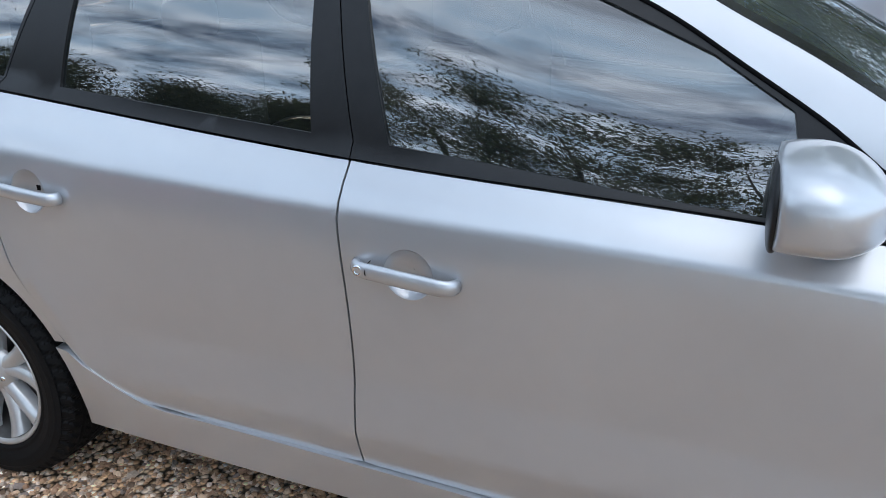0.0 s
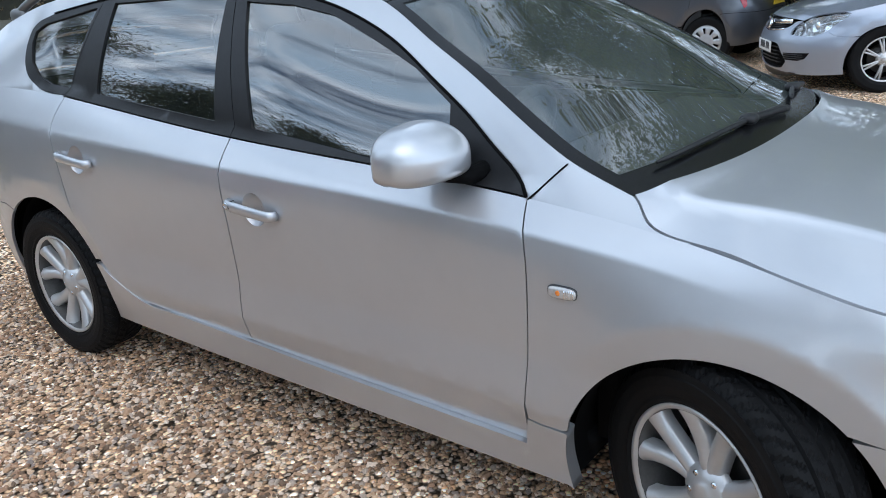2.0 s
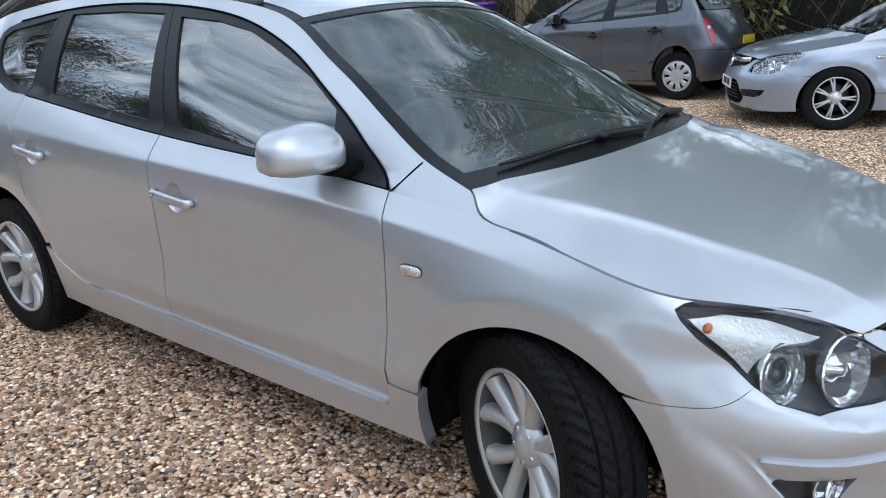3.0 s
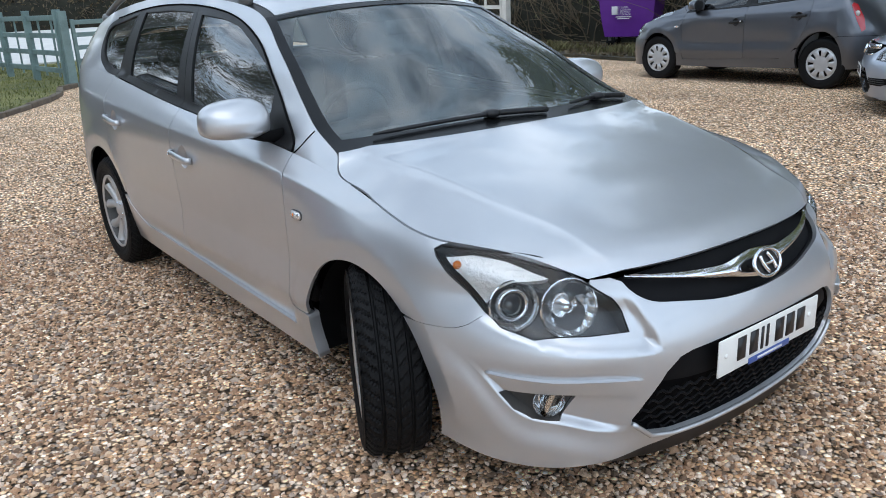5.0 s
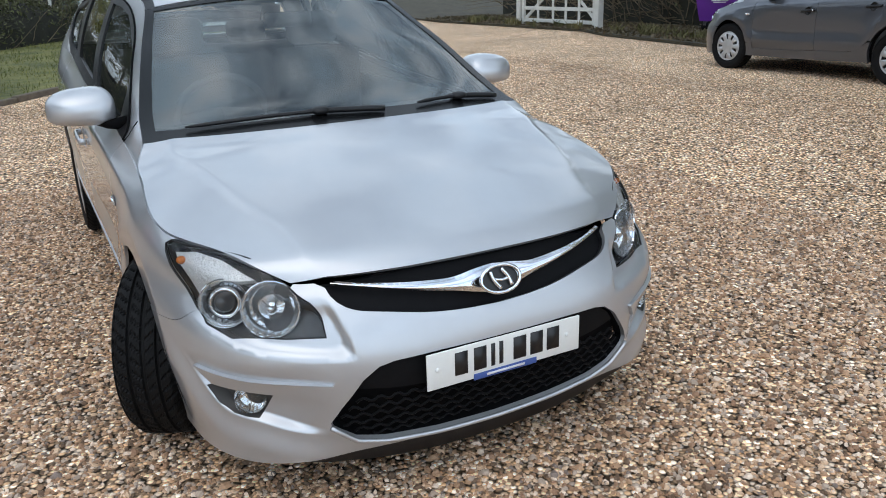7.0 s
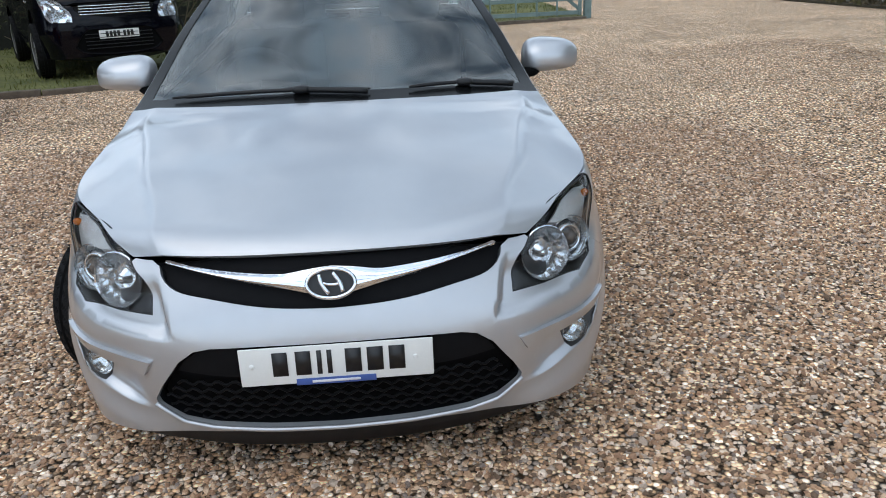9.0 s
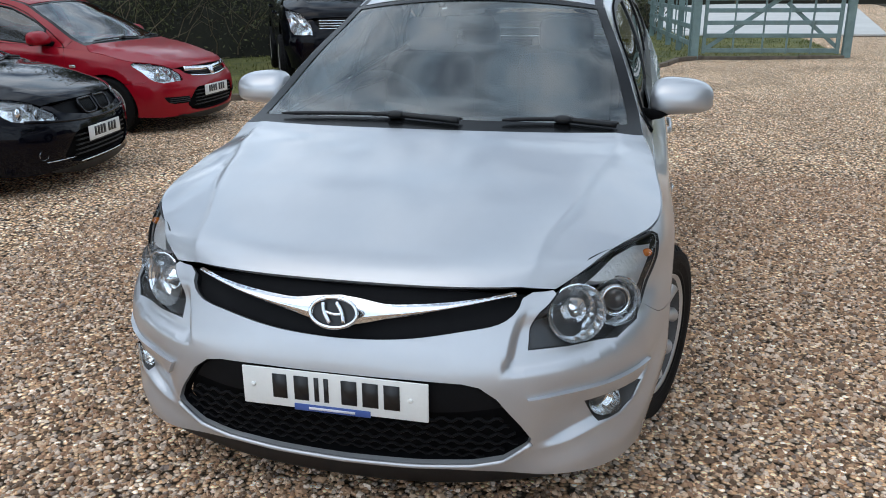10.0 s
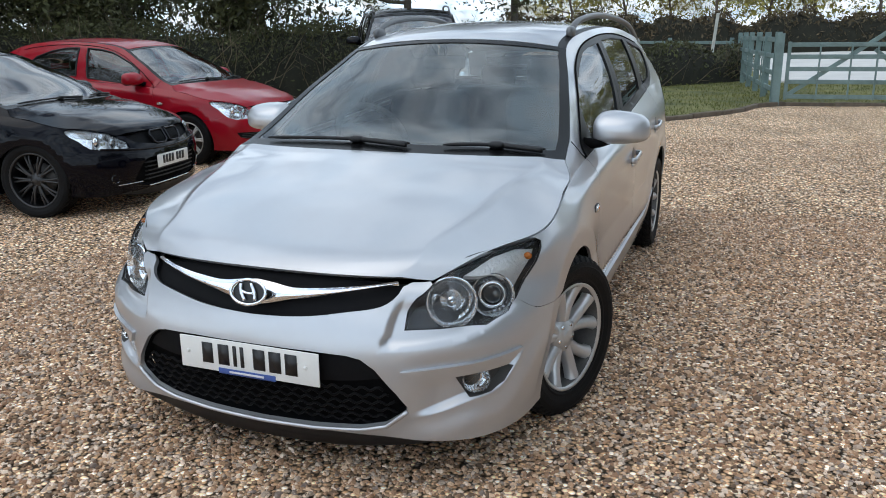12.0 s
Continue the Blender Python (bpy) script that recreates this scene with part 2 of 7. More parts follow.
def dense(pts, step=0.02, closed=False):
    """Points along straight runs between pts, no further apart than step."""
    pts = np.asarray(pts, float)
    if closed:
        pts = np.vstack([pts, pts[:1]])
    out = []
    for a, b in zip(pts[:-1], pts[1:]):
        n = max(1, int(np.ceil(np.linalg.norm(b - a) / step)))
        out += [a + (b - a) * i / n for i in range(n)]
    if not closed:
        out.append(pts[-1])
    return np.array(out)


def smooth_run(pts, step=0.02):
    """Points along the natural spline through pts."""
    pts = np.asarray(pts, float)
    t = np.concatenate([[0], np.cumsum(np.linalg.norm(np.diff(pts, axis=0), axis=1))])
    return Spline(t, pts)(np.linspace(0, t[-1], max(3, int(np.ceil(t[-1] / step)) + 1)))


# ==== body surfaces: x forward, y to the car's left, z up, origin under the front axle ====
def second(knots, vals):
    """Second derivatives of the natural cubic spline through vals (first axis) at knots."""
    n, h = len(knots), np.diff(knots)
    a, b = np.eye(n), np.zeros((n,) + vals.shape[1:])
    for i in range(1, n - 1):
        a[i, i - 1:i + 2] = h[i - 1], 2 * (h[i - 1] + h[i]), h[i]
        b[i] = 6 * ((vals[i + 1] - vals[i]) / h[i] - (vals[i] - vals[i - 1]) / h[i - 1])
    return np.linalg.solve(a, b.reshape(n, -1)).reshape(b.shape)


class Spline:
    def __init__(self, knots, vals):
        self.k, self.v = np.asarray(knots, float), np.asarray(vals, float)
        self.m = second(self.k, self.v)

    def __call__(self, t):
        t = np.asarray(t, float)
        i = np.clip(np.searchsorted(self.k, t) - 1, 0, len(self.k) - 2)
        h = self.k[i + 1] - self.k[i]
        a, b = (self.k[i + 1] - t) / h, (t - self.k[i]) / h
        ex = (...,) + (None,) * (self.v.ndim - 1)
        return (a[ex] * self.v[i] + b[ex] * self.v[i + 1]
                + (((a ** 3 - a) * h * h / 6)[ex] * self.m[i] + ((b ** 3 - b) * h * h / 6)[ex] * self.m[i + 1]))


# stations round the half body: nose centre, along the side, tail centre
STATIONS = [0, 0.30, 0.55, 0.80, 1.08, 1.56, 2.02, 3.08, 3.93, 4.35, 4.85, 5.20, 5.95]
HEIGHTS = [0, 0.105, 0.225, 0.35, 0.47, 0.585, 0.70]
SIDE_X = [0.0, -0.45, -1.50, -2.35, -2.75, -3.22]
GUIDES = [  # (front x, tail x), y, z of each design line, from the sill up to the belt
    ([0.815, 0.80, 0.755, 0.645, 0.43], [-3.44, -3.55],
     [0, 0.30, 0.53, 0.705, 0.81, 0.845, 0.835, 0.83, 0.83, 0.82, 0.78, 0.60, 0],
     [0.19, 0.192, 0.192, 0.185, 0.19, 0.205, 0.205, 0.215, 0.235, 0.24, 0.25, 0.27, 0.28]),
    ([0.855, 0.84, 0.785, 0.665, 0.455], [-3.48, -3.58],
     [0, 0.30, 0.53, 0.715, 0.82, 0.855, 0.850, 0.850, 0.85, 0.845, 0.805, 0.62, 0],
     [0.29, 0.29, 0.30, 0.30, 0.30, 0.31, 0.31, 0.32, 0.33, 0.33, 0.34, 0.35, 0.36]),
    ([0.872, 0.858, 0.80, 0.675, 0.465], [-3.49, -3.59],
     [0, 0.30, 0.53, 0.72, 0.83, 0.868, 0.862, 0.862, 0.862, 0.865, 0.82, 0.64, 0],
     [0.40, 0.40, 0.42, 0.43, 0.43, 0.44, 0.44, 0.45, 0.46, 0.46, 0.47, 0.47, 0.48]),
    ([0.862, 0.845, 0.785, 0.655, 0.45], [-3.47, -3.57],
     [0, 0.30, 0.53, 0.715, 0.825, 0.875, 0.868, 0.870, 0.870, 0.872, 0.825, 0.64, 0],
     [0.51, 0.51, 0.54, 0.555, 0.56, 0.58, 0.60, 0.61, 0.62, 0.62, 0.62, 0.61, 0.61]),
    ([0.828, 0.808, 0.735, 0.60, 0.41], [-3.43, -3.53],
     [0, 0.30, 0.54, 0.70, 0.812, 0.868, 0.868, 0.872, 0.872, 0.872, 0.82, 0.63, 0],
     [0.60, 0.60, 0.615, 0.635, 0.65, 0.69, 0.73, 0.75, 0.77, 0.78, 0.79, 0.80, 0.80]),
    ([0.795, 0.775, 0.70, 0.573, 0.385], [-3.37, -3.47],
     [0, 0.30, 0.555, 0.705, 0.812, 0.847, 0.855, 0.862, 0.860, 0.858, 0.80, 0.60, 0],
     [0.66, 0.655, 0.653, 0.694, 0.72, 0.785, 0.845, 0.895, 0.935, 0.955, 0.97, 0.98, 0.98]),
    ([0.765, 0.74, 0.655, 0.53, 0.35], [-3.30, -3.40],
     [0, 0.30, 0.56, 0.672, 0.79, 0.811, 0.797, 0.800, 0.790, 0.790, 0.770, 0.58, 0],
     [0.705, 0.702, 0.688, 0.747, 0.780, 0.854, 0.918, 0.990, 1.068, 1.100, 1.120, 1.12, 1.11]),
]
NET = np.array([np.column_stack([f + SIDE_X + b, y, z]) for f, b, y, z in GUIDES])  # guide, station, xyz
# the other half is its mirror image, at negative stations
FULL = np.concatenate([NET[:, :0:-1] * np.array([1, -1, 1]), NET], 1)
ALONG = Spline([-t for t in STATIONS[:0:-1]] + STATIONS, FULL.transpose(1, 0, 2))
ARCH = [(-0.005, 0.292, 0.361), (-2.700, 0.322, 0.367)]     # wheel arch openings: x, z, radius


def spread(t, knots=HEIGHTS):
    """Weights of the natural spline through the guides, at heights t."""
    return Spline(knots, np.eye(len(knots)))(t)


def ease(t):
    t = np.clip(t, 0, 1)
    return t * t * (3 - 2 * t)


SHELF = Spline([0.40, 0.52, 0.62, 0.73, 0.79, 0.86], [0.494, 0.498, 0.508, 0.533, 0.573, 0.64])      # edge under the headlamp, z over y
SCOOP = Spline([0.40, 0.527, 0.62, 0.71, 0.78, 0.815], [0.255, 0.268, 0.290, 0.321, 0.365, 0.45])   # edge under the fog lamp


LOW_CREASE = 0.418      # height of the crease low on the doors


def skin(u, v, plain=False, tuck=1.0):
    """The lower body: u round the car (negative on its right), v up from the sill."""
    u, v = np.asarray(u, float), np.asarray(v, float)
    p = np.einsum("...k,...kc->...c", spread(v), ALONG(u))
    x, y, z = p[..., 0].copy(), np.abs(p[..., 1]), p[..., 2].copy()
    sign = np.sign(p[..., 1])
    # flares round the wheel arches
    for ax, az, r in ARCH:
        d = np.hypot(x - ax, z - az) - r - 0.072
        side = 1 / (1 + np.exp(-(y - 0.74) / 0.02))
        rise = np.where(d < 0, np.exp(d / 0.12), np.exp(-d / 0.10))
        top = np.clip((z - az) / 0.2 + 0.3, 0, 1)
        p[..., 1] += sign * 0.017 * rise * side * top
    # shoulder crease below the windows and a second crease low on the doors
    along = ease((0.12 - x) / 0.5) * ease((x + 3.3) / 0.5)
    p[..., 1] += sign * 0.0080 * np.exp(-np.abs(v - 0.592) / 0.035) * along
    low = ease((-0.12 - x) / 0.22) * ease((x + 2.36) / 0.30)
    p[..., 1] += sign * np.interp(z - LOW_CREASE, (-0.20, -0.11, 0.0, 0.13, 0.28), (-0.010, -0.009, 0.011, -0.004, 0.0)) * low * tuck
    # the edge between lamp and bonnet arches upwards
    p[..., 2] += 0.015 * np.exp(-((y - 0.615) / 0.038) ** 2) * np.clip((v - 0.42) / 0.28, 0, 1) ** 2 * ease((x - 0.3) / 0.2)
    if plain:
        return p
    # shelf under the headlamp and scoop round the fog lamp, pressed into the bumper
    nose = ease((x - 0.33) / 0.2)
    cx, cy = ease((x - 0.3) / 0.5), ease((y - 0.3) / 0.45)
    inner = ease((y - (0.430 + (z - 0.495) * 0.25)) / 0.03)
    depth = 0.030 * ease((z - SHELF(y)) / 0.040) * inner * nose * (1 - ease((z - 0.585) / 0.085)) * (1 - ease((y - 0.74) / 0.07))
    below = z - SCOOP(y)
    depth = depth + 0.025 * ease(below / 0.028) * (1 - ease((z - 0.36) / 0.14)) * ease((y - 0.50) / 0.13) * nose
    # below the scoop the lip sweeps out again
    depth = depth - 0.018 * ease((-below - 0.002) / 0.08) * ease((y - 0.42) / 0.16) * nose
    p[..., 0] -= depth * cx
    p[..., 1] -= sign * depth * cy * 0.8
    return p


def sill(u, v):
    """The body without the crease low on the doors, for the skirt below it."""
    return skin(u, v, True, 0.0)


def core(u, v):
    """The body without the pressings of the bumper, for what lies behind it."""
    return skin(u, v, True)


BELT_U = np.linspace(1.08, 4.85, 120)
BELT = ALONG(BELT_U)[:, -1]


def belt(x):
    """y and z of the belt line at x."""
    return np.interp(x, BELT[::-1, 0], BELT[::-1, 1]), np.interp(x, BELT[::-1, 0], BELT[::-1, 2])


def upper(x, z, step=True):
    """The side of the cabin: half width at x, z; panes lie without the step above the belt."""
    x, z = np.asarray(x, float), np.asarray(z, float)
    y, b = belt(x)
    h = z - b
    y = y - 0.025 * (ease(h / 0.03) if step else 1.0) * ease((-0.38 - x) / 0.24) * ease((x + 2.82) / 0.25) - 0.16 * h - 0.575 * h * h - 0.35 * h * ease((x + 0.62) / 0.35) - 0.12 * h * ease((-2.6 - x) / 0.4)
    y = y - 0.056 * ease((x + 1.6) / 0.7) * h / 0.4 - np.clip(-2.4 - x, 0, 9) ** 2 * 0.09 * np.clip(h / 0.2, 0, 1)
    return np.stack([x, y, z], -1)



def crease(edge, shift, y0, y1, n=70):
    """(u, v) along the line where the body stands shift above an edge given as z over y."""
    out = []
    vs = np.linspace(0.0, 0.6, 400)
    for u in np.linspace(0.3, 1.3, n):
        p = np.einsum("...k,...kc->...c", spread(vs), ALONG(np.full(400, u)))
        g = p[:, 2] - edge(p[:, 1]) - shift
        k = np.where((g[:-1] < 0) & (g[1:] >= 0))[0]
        if len(k):
            i = k[0]
            t = g[i] / (g[i] - g[i + 1])
            q = p[i] * (1 - t) + p[i + 1] * t
            if y0 < q[1] < y1:
                out.append((u, vs[i] * (1 - t) + vs[i + 1] * t))
    return np.array(out)


def inside(poly, pts):
    """Which pts lie in the polygon."""
    x, y = pts[:, 0][:, None], pts[:, 1][:, None]
    x0, y0 = poly[:, 0][None], poly[:, 1][None]
    x1, y1 = np.roll(poly[:, 0], -1)[None], np.roll(poly[:, 1], -1)[None]
    cross = ((y0 > y) != (y1 > y)) & (x < (x1 - x0) * (y - y0) / np.where(y1 == y0, 1e-12, y1 - y0) + x0)
    return cross.sum(1) % 2 == 1


def shrink(poly, d):
    """The polygon moved inwards by d."""
    poly = np.asarray(poly, float)
    area = 0.5 * np.sum(poly[:, 0] * np.roll(poly[:, 1], -1) - poly[:, 1] * np.roll(poly[:, 0], -1))
    e = np.roll(poly, -1, 0) - poly
    e = e / np.maximum(np.linalg.norm(e, axis=1, keepdims=True), 1e-9)
    n = np.stack([-e[:, 1], e[:, 0]], 1) * np.sign(area)
    m = n + np.roll(n, 1, 0)
    m = m / np.maximum(np.linalg.norm(m, axis=1, keepdims=True), 0.3)
    return poly + m * d


def patch(name, surface, outline, mat, parent, holes=(), step=0.03, thick=0.0, flip=False, label="", gap=0.0, lines=()):
    """A panel: the part of surface(a, b) inside the outline and outside the holes, with edges turned in by thick."""
    outline = np.asarray(outline, float)
    keep = np.linalg.norm(outline - np.roll(outline, 1, 0), axis=1) > 1e-5
    outline = outline[keep]
    if gap:
        outline = shrink(outline, gap)
    holes = [np.asarray(h, float) for h in holes]
    loops = [outline, *holes]
    lo, hi = outline.min(0), outline.max(0)
    gx, gy = np.arange(lo[0] + step / 2, hi[0], step), np.arange(lo[1] + step / 2, hi[1], step)
    grid = np.stack(np.meshgrid(gx, gy, indexing="ij"), -1).reshape(-1, 2)
    if len(grid):
        ok = inside(outline, grid)
        for h in holes:
            ok &= ~inside(h, grid)
        rim = np.vstack(loops)
        grid = grid[ok]
        if len(grid):
            far = np.array([np.min(np.abs(rim - g).max(1)) for g in grid]) > step * 0.45
            grid = grid[far]
    if len(lines) and len(grid):
        on_lines = np.vstack(lines)
        grid = grid[np.array([np.min(np.hypot(*(on_lines - g).T)) for g in grid]) > 0.010]
    pts = np.vstack(loops + [grid] + list(lines)) if len(grid) else np.vstack(loops)
    edges, k = [], 0
    for l in loops:
        edges += [(k + i, k + (i + 1) % len(l)) for i in range(len(l))]
        k += len(l)
    k += len(grid)
    for l in lines:
        edges += [(k + i, k + i + 1) for i in range(len(l) - 1)]
        k += len(l)
    res = geometry.delaunay_2d_cdt([Vector((float(a), float(b))) for a, b in pts], edges, [], 0, 1e-6)
    p2, tris = np.array([tuple(v) for v in res[0]]), np.array([f for f in res[2] if len(f) == 3])
    mid = p2[tris].mean(1)
    ok = inside(outline, mid)
    for h in holes:
        ok &= ~inside(h, mid)
    tris = tris[ok]
    used = np.unique(tris)
    back = -np.ones(len(p2), int)
    back[used] = np.arange(len(used))
    p2, tris = p2[used], back[tris]
    h = 1e-3
    pos = surface(p2[:, 0], p2[:, 1])
    da = surface(p2[:, 0] + h, p2[:, 1]) - surface(p2[:, 0] - h, p2[:, 1])
    db = surface(p2[:, 0], p2[:, 1] + h) - surface(p2[:, 0], p2[:, 1] - h)
    nor = np.cross(da, db)
    nor /= np.maximum(np.linalg.norm(nor, axis=1, keepdims=True), 1e-12)
    if flip:
        nor = -nor
    fn = np.cross(pos[tris[:, 1]] - pos[tris[:, 0]], pos[tris[:, 2]] - pos[tris[:, 0]])
    bad = (fn * nor[tris].sum(1)).sum(1) < 0
    tris[bad] = tris[bad][:, ::-1]
    verts, normals, faces = list(pos), list(nor), [tuple(t) for t in tris]
    if thick:
        count = {}
        for t in tris:
            for a, b in ((t[0], t[1]), (t[1], t[2]), (t[2], t[0])):
                key = (min(a, b), max(a, b))
                count[key] = (a, b) if key not in count else None
        ring = {}
        for key, e in count.items():
            if e is None:
                continue
            a, b = e
            out = np.cross(pos[b] - pos[a], nor[a])
            out /= max(np.linalg.norm(out), 1e-12)
            for v in (a, b):
                ring.setdefault(v, []).append(out)
        place = {}
        for v, outs in ring.items():
            o = np.mean(outs, 0)
            o /= max(np.linalg.norm(o), 1e-12)
            place[v] = len(verts)
            # a small rounded lip, then the turned-in edge
            verts += [pos[v], pos[v] - nor[v] * thick]
            normals += [o, o]
        for key, e in count.items():
            if e is not None:
                a, b = place[e[0]], place[e[1]]
                faces.append((b, a, a + 1, b + 1))
    return solid(name, verts, faces, mat, parent, label, normals)


# ---- inverse of the body surface: where a design point lies on it ----
GRID_U, GRID_V = np.meshgrid(np.linspace(0, 5.9, 700), np.linspace(0, 0.70, 60), indexing="ij")
GRID_P = skin(GRID_U, GRID_V)


def locate(pts, low=0.0, high=5.9):
    """(u, v) of points (x, y, z) on the left half of the body; None for a coordinate that is free."""
    out = []
    for p in pts:
        free = [c is None for c in p]
        q = np.array([0.0 if c is None else c for c in p])
        w = np.array([0.0 if f else 1.0 for f in free])
        d = (((GRID_P - q) * w) ** 2).sum(-1) + np.where((GRID_U < low) | (GRID_U > high), 9.0, 0.0)
        i = np.unravel_index(np.argmin(d), d.shape)
        u, v = GRID_U[i], GRID_V[i]
        for _ in range(12):
            s = skin(np.array([u, u + 1e-4, u]), np.array([v, v, v + 1e-4]))
            j = np.stack([s[1] - s[0], s[2] - s[0]], 1) / 1e-4 * w[:, None]
            step = np.linalg.lstsq(j, (q - s[0]) * w, rcond=None)[0]
            u, v = u + float(np.clip(step[0], -0.05, 0.05)), v + float(np.clip(step[1], -0.05, 0.05))
        out.append((u, v))
    return np.array(out)


def on_side(pts, low=1.0, high=4.95):
    """(u, v) of side-view points (x, z)."""
    return locate([(x, None, z) for x, z in pts], low, high)


def on_front(pts):
    """(u, v) of front-view points (y, z)."""
    return locate([(None, y, z) for y, z in pts], 0.0, 1.15)


def mirrored(uv):
    """A half outline from the centre line out and back, completed on the other half."""
    m = uv[::-1] * np.array([-1, 1])
    return np.vstack([uv, m])


def other(uv):
    return uv[::-1] * np.array([-1, 1])


# ---- car ----
ROOF_LINE = Spline([-3.17, -3.05, -2.8, -2.4, -2.0, -1.7, -1.4, -1.2, -1.072, -0.89, -0.755, -0.576, -0.397, -0.25],
                   [1.300, 1.34, 1.40, 1.455, 1.468, 1.458, 1.435, 1.402, 1.362, 1.268, 1.200, 1.097, 1.0, 0.947])
BONNET_EDGE = [(0.655, 0.556, 0.688), (0.53, 0.668, 0.742), (0.35, 0.787, 0.783), (0.15, 0.812, 0.828), (-0.02, 0.809, 0.857),
               (-0.13, 0.805, 0.873), (-0.192, 0.792, 0.893), (-0.228, 0.763, 0.931), (-0.25, 0.738, 0.949)]
# the bonnet edge follows the top of the wing, then turns in to the screen corner
edge_run = [tuple(q) for q in skin(np.linspace(0.545, 1.655, 9), np.full(9, 0.70))] + [tuple(upper(x, z)) for x, _, z in BONNET_EDGE[6:]]
EDGE = Spline(np.concatenate([np.linspace(0, 0.89, 9), [0.94, 0.975, 1.0]]), edge_run)
RIDGE = Spline([0.0, 0.06, 0.19, 0.42, 0.65, 0.88, 1.0],
               [(0.765, 0, 0.707), (0.722, 0, 0.738), (0.60, 0, 0.785), (0.40, 0, 0.849), (0.20, 0, 0.901), (0.0, 0, 0.944), (-0.115, 0, 0.966)])
SCREEN_LOW = [(-0.118, 0, 0.962), (-0.25, 0.738, 0.945)]
FRONT_GLASS = [(-1.472, 1.020), (-0.955, 0.968), (-0.765, 0.952), (-0.750, 1.045), (-0.765, 1.113), (-0.90, 1.195), (-1.08, 1.272), (-1.235, 1.335),
               (-1.388, 1.366), (-1.58, 1.382)]
REAR_GLASS = [(-2.315, 1.092), (-1.645, 1.033), (-1.677, 1.394), (-1.93, 1.404), (-2.27, 1.398)]
QUARTER_GLASS = [(-2.495, 1.108), (-2.62, 1.118), (-2.70, 1.15), (-2.745, 1.20), (-2.765, 1.27), (-2.755, 1.31), (-2.70, 1.337), (-2.37, 1.387)]
THREE_DOOR_GLASS = [(-2.56, 1.155), (-2.40, 1.118), (-1.715, 1.048), (-1.735, 1.390), (-1.93, 1.388), (-2.15, 1.355), (-2.38, 1.285)]
WINDOW_TOP = [(-0.495, 0.924), (-0.54, 0.968), (-0.605, 1.014), (-0.695, 1.082), (-0.76, 1.124), (-0.863, 1.185), (-0.965, 1.245), (-1.135, 1.322), (-1.245, 1.36),
              (-1.395, 1.394), (-1.62, 1.419), (-1.93, 1.430), (-2.29, 1.416), (-2.65, 1.374)]
WINDOW_TAIL = [(-2.735, 1.352), (-2.785, 1.318), (-2.80, 1.27), (-2.79, 1.19), (-2.755, 1.14), (-2.70, 1.110), (-2.511, 1.086)]
LAMP = [(0.783, 0.507, 0.563), (0.768, 0.506, 0.590), (0.755, 0.507, 0.612), (0.722, 0.524, 0.648), (0.668, 0.558, 0.681), (0.618, 0.595, 0.724), (0.565, 0.634, 0.748), (0.465, 0.714, 0.757), (0.345, 0.795, 0.769),
        (0.330, 0.808, 0.757), (0.345, 0.815, 0.740), (0.384, 0.812, 0.707), (0.452, 0.796, 0.660), (0.509, 0.786, 0.614), (0.554, 0.774, 0.588),
        (0.635, 0.725, 0.568), (0.730, 0.613, 0.562)]


def bonnet_crease(p):
    """How far out the long crease of the bonnet lies, from the nose to the screen."""
    return 0.85 - 0.60 * p + 0.65 * p * p


def bonnet(a, b):
    """a across (-1 to 1), b from the nose to the screen."""
    w, p = np.abs(a), np.clip(b, 0, 1.02)
    e, c = EDGE(p), RIDGE(p)
    x = c[..., 0] + (e[..., 0] - c[..., 0]) * (0.35 * w ** 2 + 0.65 * w ** 3.2)
    y = e[..., 1] * a
    wc = bonnet_crease(p)
    d = 0.005
    def soft(t):
        return d * np.logaddexp(0, t / d)
    fall = (soft(w - wc) - soft(-wc)) / (soft(1 - wc) - soft(-wc))
    z = c[..., 2] - (c[..., 2] - e[..., 2]) * (0.38 * w ** 2 + 0.62 * fall)
    # a pressed step just outside the crease
    z = z - 0.0065 / (1 + np.exp(-(w - wc - 0.014) / 0.0065)) * np.clip((1 - w) / (1 - wc), 0, 1) * np.clip(p / 0.4, 0.3, 1)
    return np.stack([x, y, z], -1)


def pillar(p):
    """The edge between screen and roof pillar; p from the cowl up to the header."""
    x = -0.25 + p * (-1.072 + 0.25)
    return upper(x, ROOF_LINE(x))


def screen(a, b):
    """The windscreen: a across, b up."""
    w = np.abs(a)
    e = pillar(b)
    bow_x, bow_z = 0.132 - 0.065 * b, 0.016 + 0.030 * b
    x = e[..., 0] + bow_x * (1 - w ** 2.2)
    z = e[..., 2] + bow_z * (1 - w ** 2.0)
    return np.stack([x, e[..., 1] * a, z], -1)


def roof(a, b):
    """The roof: a across, b from the header back to the tailgate."""
    w = np.abs(a)
    x = -1.072 - b * 2.085
    e = upper(x, ROOF_LINE(x))
    bow = 0.067 * (1 - b)
    z = e[..., 2] + (0.046 - 0.006 * b) * (1 - w ** 2.4) 
    return np.stack([x + bow * (1 - w ** 2.2), e[..., 1] * a, z], -1)


def tailgate(a, b):
    """The tail above the belt: a across, b from the roof down."""
    w = np.abs(a)
    ex = -3.157 + (-3.30 + 3.157) * b
    ez = 1.305 + (1.120 - 1.305) * b
    e = upper(np.full_like(b, 0) + ex, ez)
    y = e[..., 1] * (1 - b) + 0.70 * b
    return np.stack([ex - 0.09 * (1 - w ** 2) - 0.05 * np.sin(b * np.pi), y * a, ez + 0.04 * (1 - b) * (1 - w ** 2.4)], -1)


